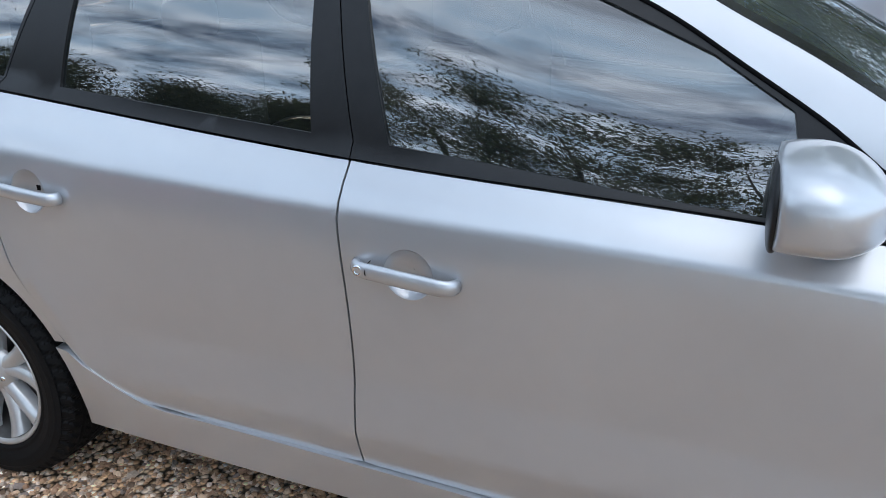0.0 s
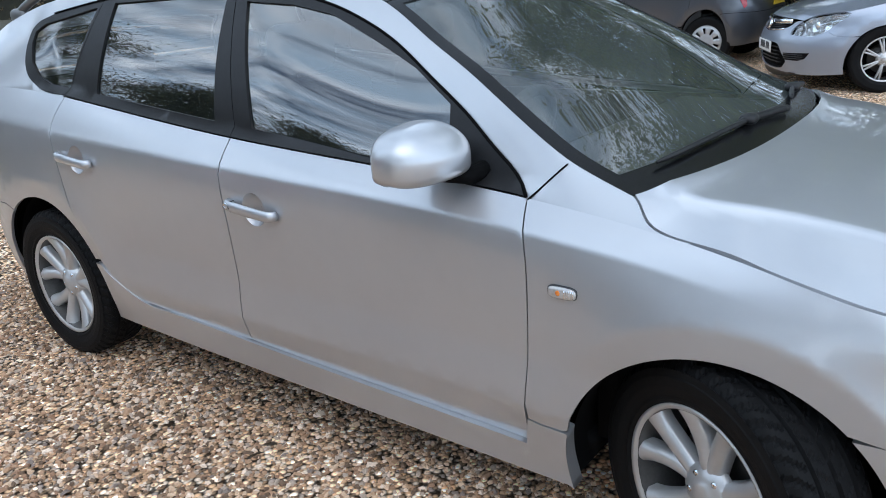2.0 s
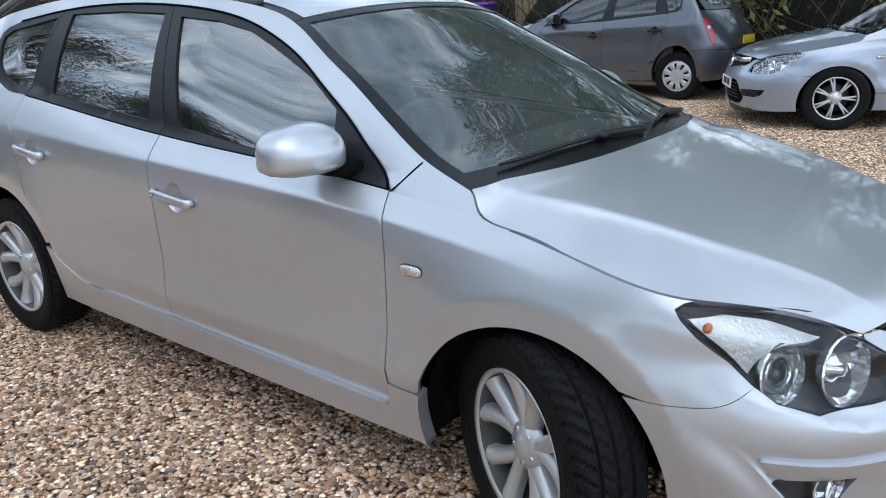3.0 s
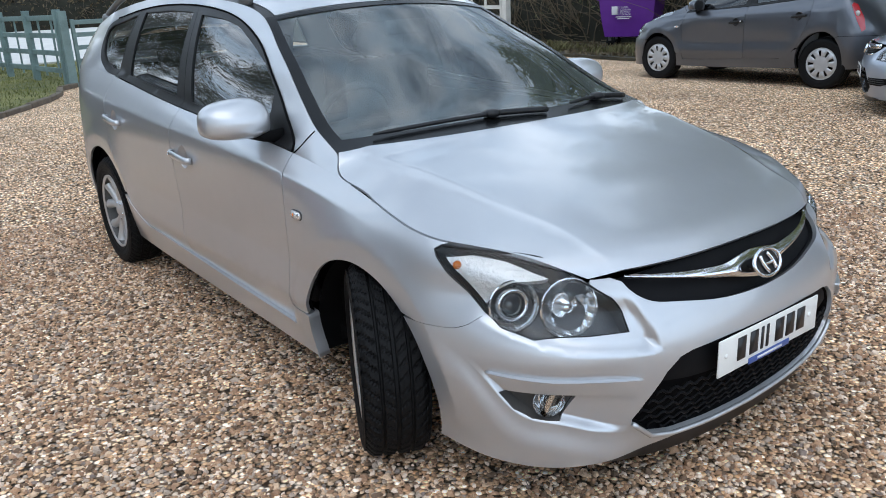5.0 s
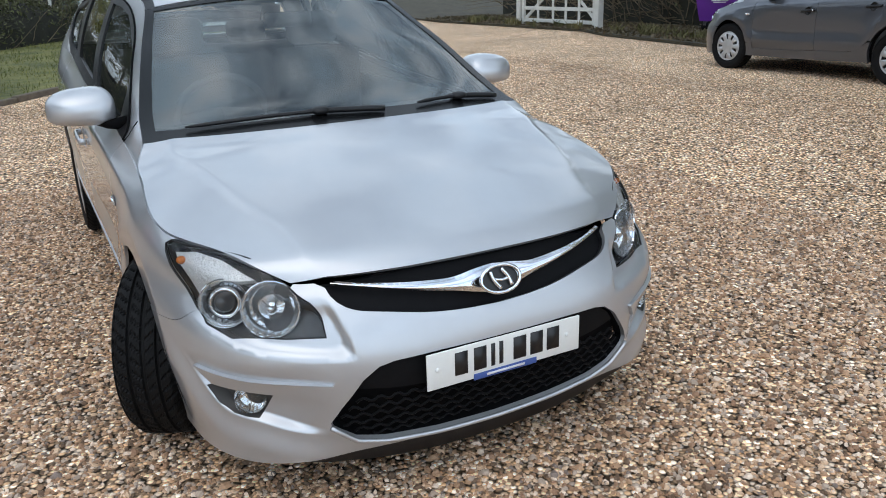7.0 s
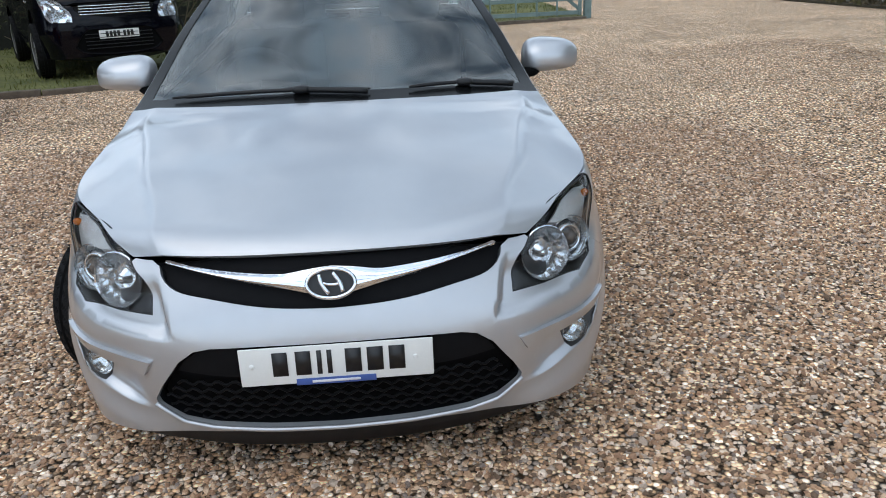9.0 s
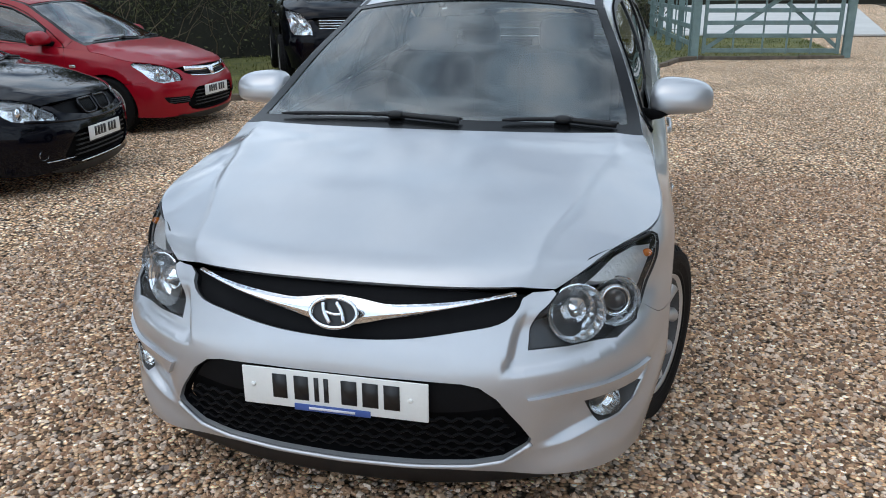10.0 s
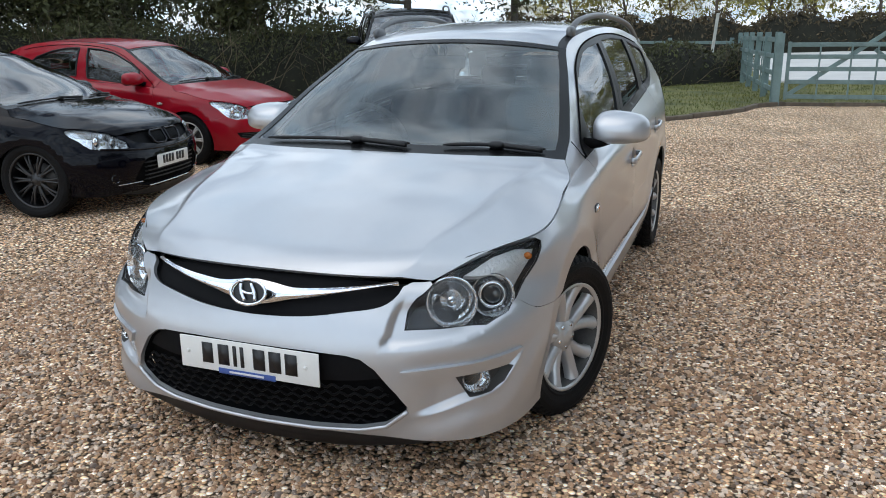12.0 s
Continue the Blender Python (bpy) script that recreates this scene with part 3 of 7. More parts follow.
def raised(surface, d):
    """The surface moved outwards by d."""
    def moved(a, b):
        h = 1e-3
        p = surface(a, b)
        n = np.cross(surface(a + h, b) - surface(a - h, b), surface(a, b + h) - surface(a, b - h))
        return p + d * n / np.maximum(np.linalg.norm(n, axis=-1, keepdims=True), 1e-12)
    return moved


# outlines of the panels, on the left half
def arc(i, a0, a1, n=30, grow=0.0):
    ax, az, r = ARCH[i]
    a = np.radians(np.linspace(a0, a1, n))
    return np.column_stack([ax + (r + grow) * np.cos(a), az + (r + grow) * np.sin(a)])


GAP_LINE = [(0.300, 0.552), (0.367, 0.556), (0.430, 0.562), (0.470, 0.578), (0.505, 0.610)]
B_GAP = [(-1.542, 0.985), (-1.542, 0.918), (-1.533, 0.789), (-1.525, 0.62), (-1.530, 0.476), (-1.527, 0.334)]
C_GAP = [(-2.500, 1.075), (-2.522, 0.991), (-2.505, 0.894), (-2.450, 0.690), (-2.330, 0.490), (-2.185, 0.375), (-2.110, 0.350)]
SILL_TOP = [(-0.478, 0.299), (-0.887, 0.306), (-1.525, 0.330), (-2.00, 0.346), (-2.12, 0.356), (-2.22, 0.40), (-2.325, 0.470)]
TOP_V = 0.70


def top_run(u0, u1, n=40):
    return np.column_stack([np.linspace(u0, u1, n), np.full(n, TOP_V)])


def u_at(x):
    return float(np.interp(-x, -BELT[:, 0], BELT_U))


GRILLE_LOW = [(0.474, 0.675), (0.470, 0.660), (0.446, 0.634), (0.363, 0.611), (0.217, 0.588), (0.10, 0.578), (0.0, 0.575)]
INTAKE = [(0.0, 0.486), (0.20, 0.485), (0.34, 0.481), (0.385, 0.472), (0.430, 0.440), (0.49, 0.36), (0.518, 0.312), (0.512, 0.293), (0.446, 0.244),
          (0.36, 0.222), (0.20, 0.208), (0.0, 0.203)]
FOG = [(0.572, 0.797, 0.409), (0.650, 0.737, 0.412), (0.735, 0.652, 0.409), (0.700, 0.692, 0.347), (0.670, 0.72, 0.338), (0.640, 0.745, 0.340), (0.604, 0.776, 0.364)]
STRIP = [(0.535, 0.812, 0.462), (0.68, 0.70, 0.452), (0.808, 0.505, 0.438), (0.800, 0.530, 0.396), (0.69, 0.69, 0.408), (0.585, 0.787, 0.412)]
CREASES = [crease(SHELF, 0.0, 0.44, 0.80), crease(SHELF, 0.02, 0.45, 0.80), crease(SHELF, 0.04, 0.46, 0.80), *[crease(SCOOP, d, 0.50, 0.86) for d in (-0.012, 0.0, 0.007, 0.014, 0.021, 0.028)]]
CREASES += [l[::-1] * np.array([-1, 1]) for l in CREASES]
g_low = on_front(smooth_run(GRILLE_LOW, 0.02))
gap_uv = locate([(x, None, z) for x, z in smooth_run(GAP_LINE, 0.015)], 0.85, 1.6)
front_arc = on_side(arc(0, -15, 46), 1.05, 1.6)
intake_half = on_front(dense(INTAKE, 0.02))
INTAKE_UV = np.vstack([intake_half, other(intake_half[1:-1])])
FOG_UV = dense(locate(FOG, 0.4, 1.3), 0.012, True)
STRIP_UV = dense(locate(STRIP, 0.4, 1.3), 0.012, True)
grille_half = np.vstack([top_run(0.0, 0.478, 12), g_low])
GRILLE_UV = np.vstack([grille_half[:-1], g_low[-1:], other(grille_half[1:-1])])
DOOR_FRONT = [(-0.490, 0.918), (-0.468, 0.848), (-0.456, 0.716), (-0.466, 0.429), (-0.476, 0.301)]
rear_arc = on_side(arc(0, 166, 46, 60), 1.05, 2.1)
wing_rear = np.vstack([on_side(dense([(-0.372, 0.372), (-0.464, 0.380)], 0.02)), on_side(smooth_run(DOOR_FRONT[:4][::-1], 0.03)),
                       top_run(u_at(-0.486), 1.06, 40)])


def front_outlines(lamp):
    """Outlines of the headlamp, the bumper and the front wing for a lamp given by its corners."""
    low = locate(lamp[13:] + lamp[:5], 0.4, 1.6)
    rear = locate(lamp[8:14][::-1], 0.8, 1.6)
    run = np.vstack([np.column_stack([np.linspace(0, front_arc[0, 0], 40), np.zeros(40)]), front_arc, gap_uv, dense(low, 0.015), top_run(0.535, 0.478, 5), g_low])
    wing = np.vstack([wing_rear, dense(rear[::-1], 0.015), gap_uv[::-1], rear_arc[::-1][1:]])
    return dense(locate(lamp, 0.4, 1.6), 0.012, True), np.vstack([run, other(run[1:-1])]), wing


LAMP_HERO = front_outlines(LAMP)
# a lamp that stays clear of the bumper's shelf: shallow, with a straight lower edge
LAMP_SHALLOW = front_outlines([(0.768, 0.507, 0.603), (0.760, 0.506, 0.618), (0.750, 0.507, 0.634), (0.722, 0.524, 0.655)] + LAMP[4:11]
                              + [(0.384, 0.812, 0.707), (0.452, 0.796, 0.672), (0.500, 0.786, 0.640), (0.554, 0.770, 0.622), (0.635, 0.718, 0.610), (0.722, 0.613, 0.605)])
# a tall lamp swept far back into the wing
LAMP_SWEPT = front_outlines([(0.760, 0.537, 0.583), (0.752, 0.530, 0.600), (0.742, 0.527, 0.625), (0.715, 0.534, 0.652)] + LAMP[4:9]
                            + [(0.318, 0.812, 0.757), (0.330, 0.820, 0.742), (0.375, 0.816, 0.712), (0.445, 0.799, 0.665), (0.509, 0.786, 0.614), (0.554, 0.774, 0.590), (0.635, 0.725, 0.575), (0.715, 0.630, 0.575)])
FRONT_DOOR_UV = np.vstack([on_side(smooth_run(DOOR_FRONT, 0.03)), on_side(smooth_run(SILL_TOP[:3], 0.03))[1:-1],
                           on_side(smooth_run(B_GAP[::-1], 0.03)), top_run(u_at(-1.542), u_at(-0.492), 30)])
REAR_DOOR_UV = np.vstack([on_side(smooth_run(B_GAP, 0.03)), on_side(smooth_run(SILL_TOP[2:5], 0.03))[1:-2],
                          on_side(smooth_run(C_GAP[::-1], 0.03)), top_run(u_at(-2.498), u_at(-1.544), 30)])
back_arc = on_side(arc(1, 152, -8, 70), 3.6, 4.9)
tail_arc = on_side(arc(1, 128, 205, 40), 3.6, 4.9)
QUARTER_UV = np.vstack([on_side(smooth_run(C_GAP[:5], 0.03)), on_side([(-2.332, 0.488)]), on_side(arc(1, 26, 128, 60), 3.6, 4.9),
                        np.column_stack([np.linspace(tail_arc[0, 0] + 0.05, 5.95, 30), np.linspace(0.36, 0.38, 30)]),
                        top_run(5.95, u_at(-2.50), 50)])
REAR_BUMPER_UV = np.vstack([tail_arc[::-1], np.column_stack([np.linspace(tail_arc[0, 0] + 0.05, 5.95, 30), np.linspace(0.36, 0.38, 30)]),
                            np.column_stack([np.linspace(5.95, tail_arc[-1, 0], 30), np.zeros(30)])])
LOW_FRONT = on_side(np.column_stack([np.linspace(-0.50, -1.50, 40), np.full(40, LOW_CREASE)]), 1.8, 4.2)
LOW_REAR = on_side(np.column_stack([np.linspace(-1.560, -2.10, 26), np.full(26, LOW_CREASE)]), 1.8, 4.2)
FLARE_FRONT, FLARE_NOSE = on_side(arc(0, 48, 160, 60, 0.072), 1.05, 2.1), on_side(arc(0, 2, 40, 24, 0.072), 0.95, 1.6)
FLARE_REAR = on_side(arc(1, 40, 124, 50, 0.072), 3.6, 4.9)
SKIRT_UV = np.vstack([on_side(dense([(-0.365, 0.370), (-0.465, 0.380), (-0.478, 0.302)], 0.02)), on_side(smooth_run(SILL_TOP, 0.03)),
                      on_side(arc(1, 24, -6, 12), 3.3, 4.3), np.column_stack([np.linspace(on_side([(-2.345, 0.285)])[0, 0], on_side([(-0.372, 0.21)])[0, 0], 60), np.full(60, 0.0)]),
                      on_side(arc(0, 195, 168, 10), 1.5, 2.2)])


def make_wheel(parent, at, radius=0.315, width=0.205, rim=0.208, side=-1, steer=0.0, style="twin", rim_mat=None):
    """A wheel under the car: tyre and rim; side -1 has its face to the car's right."""
    hub = new("wheel")
    hub.parent = parent
    hub.matrix_basis = pose(*at, 0, 0, steer + (0 if side < 0 else 180))
    rim_mat = rim_mat or ALLOY
    w, r = width / 2, radius
    n = 96
    prof = [(rim - 0.004, -w * 0.80), (rim + 0.006, -w * 0.90), (rim + 0.03, -w * 1.0), (r - 0.035, -w * 1.02), (r - 0.014, -w * 0.93), (r - 0.004, -w * 0.80)]
    tread = []
    for y0, y1, d in ((-0.78, -0.42, 0), (-0.42, -0.36, 1), (-0.36, -0.03, 0), (-0.03, 0.03, 1), (0.03, 0.36, 0), (0.36, 0.42, 1), (0.42, 0.78, 0)):
        rr = r - 0.008 * d
        tread += [(rr, w * (y0 + 0.005)), (rr, w * (y1 - 0.005))]
    prof = prof + tread + [(a, -b) for a, b in prof[::-1]]
    if style == "twin":
        n = 288
        t = np.linspace(-0.94, 0.94, 47)
        side_prof = [(rim - 0.004, -0.80), (rim + 0.006, -0.90), (rim + 0.014, -0.955), (rim + 0.022, -0.95), (rim + 0.045, -1.02), (r - 0.040, -1.03), (r - 0.036, -1.01), (r - 0.022, -0.985)]
        yy = np.array([q[1] for q in side_prof] + list(t) + [-q[1] for q in side_prof[::-1]])
        base = np.array([q[0] for q in side_prof] + list(r - 0.004 * t ** 2 - 0.020 * np.clip(np.abs(t) - 0.72, 0, 1) ** 1.6 / 0.22 ** 1.6) + [q[0] for q in side_prof[::-1]])
        ang = np.linspace(0, 2 * np.pi, n, endpoint=False)
        Y, A = np.meshgrid(yy, ang, indexing="ij")
        on_tread = np.zeros_like(Y)
        on_tread[len(side_prof):-len(side_prof)] = 1.0
        groove = np.zeros_like(Y)
        for g in (-0.44, 0.0, 0.44):
            groove = np.maximum(groove, (np.abs(Y - g) < 0.045) * 0.008)
        lean = np.where(Y < 0, 2.2, -2.2)
        ph = (A * 48 / (2 * np.pi) + lean * Y) % 1.0
        slit = (ph < 0.30) * np.where(np.abs(Y) > 0.5, 0.006, np.where(np.abs(np.abs(Y) - 0.20) < 0.13, 0.004, 0.0))
        R = base[:, None] - np.maximum(groove, slit) * on_tread
        v = np.stack([R * np.cos(A), Y * w, R * np.sin(A)], -1)
        prof = yy
        f = [(i * n + j, i * n + (j + 1) % n, (i + 1) * n + (j + 1) % n, (i + 1) * n + j) for i in range(len(yy) - 1) for j in range(n)]
    else:
        v, f = lathe(prof, n)
        v = v.reshape(len(prof), n, 3)
    # sipes across the shoulder ribs
    for k in (6, 7, 18, 19) if style != "twin" else ():
        cut = np.where((np.arange(n) % 3) == 0, -0.006, 0.0)
        rad = np.hypot(v[k, :, 0], v[k, :, 2])
        v[k, :, 0] *= (rad + cut) / rad
        v[k, :, 2] *= (rad + cut) / rad
    tyre = solid("tyre", v.reshape(-1, 3), f, RUBBER, hub, "black rubber tyre with grooved tread", smooth=False)
    me = tyre.data
    # rim barrel, its colour darkened for the shade behind the spokes, and lip
    face = -w * 0.62
    v, f = lathe([(rim - 0.012, w * 0.7), (rim - 0.014, -w * 0.2), (rim - 0.012, -w * 0.84)], 72)
    solid("rim_barrel", v, f, BARREL if style != "ten" else DARK_ALLOY, hub, "inner rim in a dark, shaded tone")
    v, f = lathe([(rim - 0.011, -w * 0.845), (rim - 0.005, -w * 0.89), (rim + 0.003, -w * 0.92), (rim + 0.003, -w * 0.84)], 72)
    parts_v, parts_f = [np.array(v)], [list(f)]

    def add(verts, faces):
        k = sum(len(a) for a in parts_v)
        parts_v.append(np.array([tuple(q) for q in verts]))
        parts_f.append([tuple(k + i for i in fc) for fc in faces])

    def spoke(a0, a1, w0, w1, r0=0.045, r1=None, deep=0.022):
        r1 = r1 or rim - 0.010
        vs, fs = [], []
        m = 6
        for i in range(m + 1):
            t = i / m
            rr = r0 + (r1 - r0) * t
            an = a0 + (a1 - a0) * (t ** 0.8)
            hw = (w0 + (w1 - w0) * t) / 2
            y = face - (0.026 * t ** 1.4 if style == "twin" else 0.012 * math.sin(t * 2.6) - 0.010 * t)
            c, s = math.cos(an), math.sin(an)
            for o, dy in ((-1.0, deep), (-1.0, 0.006), (-0.55, 0.0), (0.55, 0.0), (1.0, 0.006), (1.0, deep)):
                vs.append((rr * c - o * hw * s, y + dy, rr * s + o * hw * c))
        for i in range(m):
            for j in range(5):
                fs.append((i * 6 + j, i * 6 + j + 1, (i + 1) * 6 + j + 1, (i + 1) * 6 + j))
        add(vs, fs)

    def ridge(a, way):
        """One of a pair of spokes: a rounded bar that leaves the hub beside its twin and swings away towards the rim."""
        vs, fs = [], []
        across = (-1.0, -0.97, -0.85, -0.6, -0.3, 0.0, 0.3, 0.6, 0.85, 0.97, 1.0)
        m, c = 14, len(across)
        for i in range(m + 1):
            t = i / m
            rr = 0.030 + (rim - 0.033) * t
            an = a + way * (0.13 + 0.20 * t ** 1.3)
            hw = 0.0215 + 0.004 * t + 0.006 * max(0.0, t - 0.8) / 0.2
            y = face - 0.024 * t ** 1.5 + 0.004 * math.sin(t * math.pi)
            co, si = math.cos(an), math.sin(an)
            for o in across:
                dy = 0.040 if abs(o) == 1.0 else 0.016 * abs(o) ** 2.6
                vs.append((rr * co - o * hw * si, y + dy, rr * si + o * hw * co))
        for i in range(m):
            for q in range(c - 1):
                fs.append((i * c + q, i * c + q + 1, (i + 1) * c + q + 1, (i + 1) * c + q))
        add(vs, fs)

    if style == "twin":
        for k in range(5):
            a = 2 * math.pi * k / 5 + 0.3
            for way in (-1, 1):
                ridge(a, way)
    elif style == "cap":
        v, f = lathe([(rim - 0.006, -w * 0.80), (rim * 0.92, -w * 0.92), (rim * 0.86, -w * 0.96)], 72)
        add(v, f)
        v, f = lathe([(0.0, -w * 1.02), (rim * 0.30, -w * 1.02), (rim * 0.50, -w * 0.99)], 72)
        add(v, f)
        for k in range(9):
            a = 2 * math.pi * k / 9
            spoke(a, a, 0.046, 0.082, rim * 0.45, rim * 0.90, 0.01)
            vs = np.array(parts_v[-1])
            vs[:, 1] += -w * 0.36
            parts_v[-1] = vs
    else:
        count = {"ten": 10, "seven": 7}.get(style, 10)
        for k in range(count):
            a = 2 * math.pi * k / count
            spoke(a - 0.05, a - 0.09, 0.020, 0.018)
            spoke(a + 0.05, a + 0.09, 0.020, 0.018)
    v, f = lathe([(0.0, face - 0.012), (0.022, face - 0.013), (0.028, face - 0.009), (0.036, face - 0.004), (0.062, face + 0.002), (0.070, face + 0.03)], 40)
    add(v, f)
    rim_ob = solid("rim", np.vstack(parts_v), [q for l in parts_f for q in l], rim_mat, hub, "five twin-spoke silver alloy rim" if style == "twin" else "")
    # brake disc and dark drum behind the spokes
    v, f = lathe([(0.0, w * 0.05), (0.135, w * 0.05), (0.137, w * 0.15)], 40)
    solid("brake_disc", v, f, material("worn_steel", (0.10, 0.095, 0.09), 0.5, 0.7, vary=0.3, scale=20) if "worn_steel" not in bpy.data.materials else bpy.data.materials["worn_steel"], hub)
    v, f = lathe([(0.0, w * 0.55), (rim - 0.02, w * 0.55)], 40)
    solid("backing_plate", v, f, LINER, hub)
    for k in range(5):
        a = 2 * math.pi * k / 5 + 0.3 + math.pi / 5
        v, f = lathe([(0.0, face - 0.004), (0.007, face - 0.004), (0.009, face + 0.012)], 10)
        v = np.array(v) + np.array([0.046 * math.cos(a), 0, 0.046 * math.sin(a)])
        solid("wheel_nut", v, f, CHROME if style == "twin" else rim_mat, hub)
    return hub


def blob(name, size, at, mat, parent, power=2.6, cut=None, label="", n=20):
    """A rounded housing: a superellipsoid, optionally with one side flattened."""
    vs, fs = [], []
    def se(t, p):
        return np.sign(t) * np.abs(t) ** (2 / p)
    for i in range(n + 1):
        th = math.pi * (i / n - 0.5)
        for j in range(2 * n):
            ph = 2 * math.pi * j / (2 * n)
            x = se(math.cos(th), power) * se(math.cos(ph), power)
            y = se(math.cos(th), power) * se(math.sin(ph), power)
            z = se(math.sin(th), power)
            if cut:
                x, y, z = cut(x, y, z)
            vs.append((at[0] + size[0] * x, at[1] + size[1] * y, at[2] + size[2] * z))
    for i in range(n):
        for j in range(2 * n):
            k = (j + 1) % (2 * n)
            fs.append((i * 2 * n + j, i * 2 * n + k, (i + 1) * 2 * n + k, (i + 1) * 2 * n + j))
    return solid(name, vs, fs, mat, parent, label)


def make_car(name, label, at, body_paint, warp=None, fine=True, radius=0.315, style="twin", rim_mat=None, steer=0.0, front="wing",
             black_handles=False, rails=True, lamp_dark=True, rim=0.208, plate_rear=None, tread=0.785, three_door=False, lamp_shape=LAMP_HERO):
    """A five-door car from its body surfaces; warp changes the proportions."""
    car = thing(name, label, "car", at)
    warp = warp or (lambda p: p)
    step = 0.03 if fine else 0.07

    def on(surface):
        return lambda a, b: warp(surface(np.asarray(a, float), np.asarray(b, float)))

    def sided(s):
        return lambda a, b: warp(upper(a, b) * np.array([1, s, 1]))

    LAMP_UV, BUMPER_UV, WING_UV = lamp_shape
    S = on(skin if fine else core)
    inner = on(raised(skin, -0.03))
    # lower panels; negative u is the car's right
    shell = np.vstack([np.column_stack([np.linspace(-5.9, 5.9, 160), np.full(160, 0.05)]), np.column_stack([np.linspace(5.9, -5.9, 160), np.full(160, 0.69)])])
    holes = []
    for i, lo, hi in ((0, 1.0, 2.2), (1, 3.5, 4.95)):
        ring = on_side(np.vstack([arc(i, -12, 192, 40, 0.01)]), lo, hi)
        ring[:, 1] = np.maximum(ring[:, 1], 0.03)
        holes += [ring, other(ring)]
    patch("inner_body", inner, shell, LINER, car, holes + [INTAKE_UV, LAMP_UV, other(LAMP_UV), FOG_UV, other(FOG_UV)], step=0.09)
    cut = [INTAKE_UV, FOG_UV, other(FOG_UV)] if front == "wing" else [INTAKE_UV]
    bumper = patch("front_bumper", S, BUMPER_UV, body_paint, car, cut, 0.013 if fine else step * 0.7, 0.014, gap=0.0, lines=CREASES + [FLARE_NOSE, other(FLARE_NOSE)] if fine else ())
    for s in (1, -1):
        def half(uv):
            return uv if s > 0 else other(uv)
        patch("front_wing", S, half(WING_UV), body_paint, car, (), step * 0.6, 0.012, gap=0.0016, lines=[half(FLARE_FRONT)])
        cup_f, cup_r = handle_ring(-1.392, 0.803), handle_ring(-2.352, 0.873)
        door = patch("front_door", S, half(FRONT_DOOR_UV), body_paint, car, [half(cup_f)], step * 0.7, 0.012, gap=0.0022, lines=[half(LOW_FRONT)])
        rear = patch("rear_door", S, half(REAR_DOOR_UV), body_paint, car, [] if three_door else [half(cup_r)], step * 0.7, 0.012, gap=-0.0005 if three_door else 0.0022, lines=[half(LOW_REAR)])
        patch("rear_quarter", S, half(QUARTER_UV), body_paint, car, (), step, 0.012, gap=0.0 if three_door else 0.0016, lines=[half(FLARE_REAR)])
        patch("rear_bumper", S, half(REAR_BUMPER_UV), body_paint, car, (), step, 0.012, gap=0.0016)
        patch("side_skirt", on(raised(sill, 0.006 if fine else 0.003)), half(SKIRT_UV), body_paint, car, (), step, 0.045, gap=0.0006)
        # arch liners
        for (ax, az, r), lo in zip(ARCH, (0, 1)):
            a = np.radians(np.linspace(-12, 192, 32))
            vs, fs = [], []
            for t in a:
                for y in (0.825, 0.50):
                    vs.append(warp(np.array([ax + (r + 0.004) * math.cos(t), s * y, az + (r + 0.004) * math.sin(t)])))
            for i in range(31):
                fs.append((2 * i, 2 * i + 1, 2 * i + 3, 2 * i + 2))
            k = len(vs)
            vs += [warp(np.array([ax + (r + 0.004) * math.cos(t), s * 0.50, az + (r + 0.004) * math.sin(t)])) for t in a]
            fs.append(tuple(range(k, k + 32)))
            solid("arch_liner", vs, fs, LINER, car)
        # cabin side above the belt
        U = sided(s)
        flip = s > 0
        roof_edge = np.array([(x, float(ROOF_LINE(x))) for x in np.linspace(-3.15, -0.25, 90)])
        belt_pts = np.array([(x, float(belt(x)[1])) for x in np.linspace(-0.135, -0.490, 14)]) - np.array([0, 0.010])
        belt_tail = np.array([(x, float(belt(x)[1])) for x in np.linspace(-2.511, -3.21, 18)]) - np.array([0, 0.012])
        frame_line = np.vstack([belt_pts, smooth_run(WINDOW_TOP, 0.03)[1:], smooth_run(WINDOW_TAIL, 0.02), belt_tail,
                                [(-3.19, 1.20)], roof_edge, EDGE(np.linspace(0.995, 0.895, 14))[:, [0, 2]]])
        patch("side_frame", U, dense(frame_line, 0.03, True), body_paint, car, (), step, 0.014, flip)
        # black window surround and panes
        belt_low = np.array([(x, float(belt(x)[1]) + 0.001) for x in np.linspace(-2.511, -0.492, 40)])
        surround = np.vstack([belt_low, smooth_run(WINDOW_TOP, 0.03)[1:], smooth_run(WINDOW_TAIL, 0.02)[:-1]])
        b_top, c_top = (-1.640, 1.4200), (-2.340, 1.4125)
        b_low, c_low = (-1.543, float(belt(-1.543)[1]) + 0.001), (-2.500, float(belt(-2.500)[1]) + 0.001)
        wt = smooth_run(WINDOW_TOP, 0.03)
        front_run = [p for p in wt if p[0] > b_top[0] + 0.012]
        mid_run = [p for p in wt if b_top[0] - 0.012 > p[0] > c_top[0] + 0.012]
        tail_run = [p for p in wt if p[0] < c_top[0] - 0.012]
        bl = belt_low[::-1]
        f_out = np.vstack([[p for p in bl if p[0] > b_low[0] + 0.01][::-1], front_run, [b_top], [b_low]])
        m_out = np.vstack([[p for p in bl if b_low[0] - 0.01 > p[0] > c_low[0] + 0.01][::-1], [b_low], [b_top], mid_run, [c_top], [c_low]])
        t_out = np.vstack([[p for p in bl if p[0] < c_low[0] - 0.005][::-1], [c_low], [c_top], tail_run, smooth_run(WINDOW_TAIL, 0.02)[:-1]])
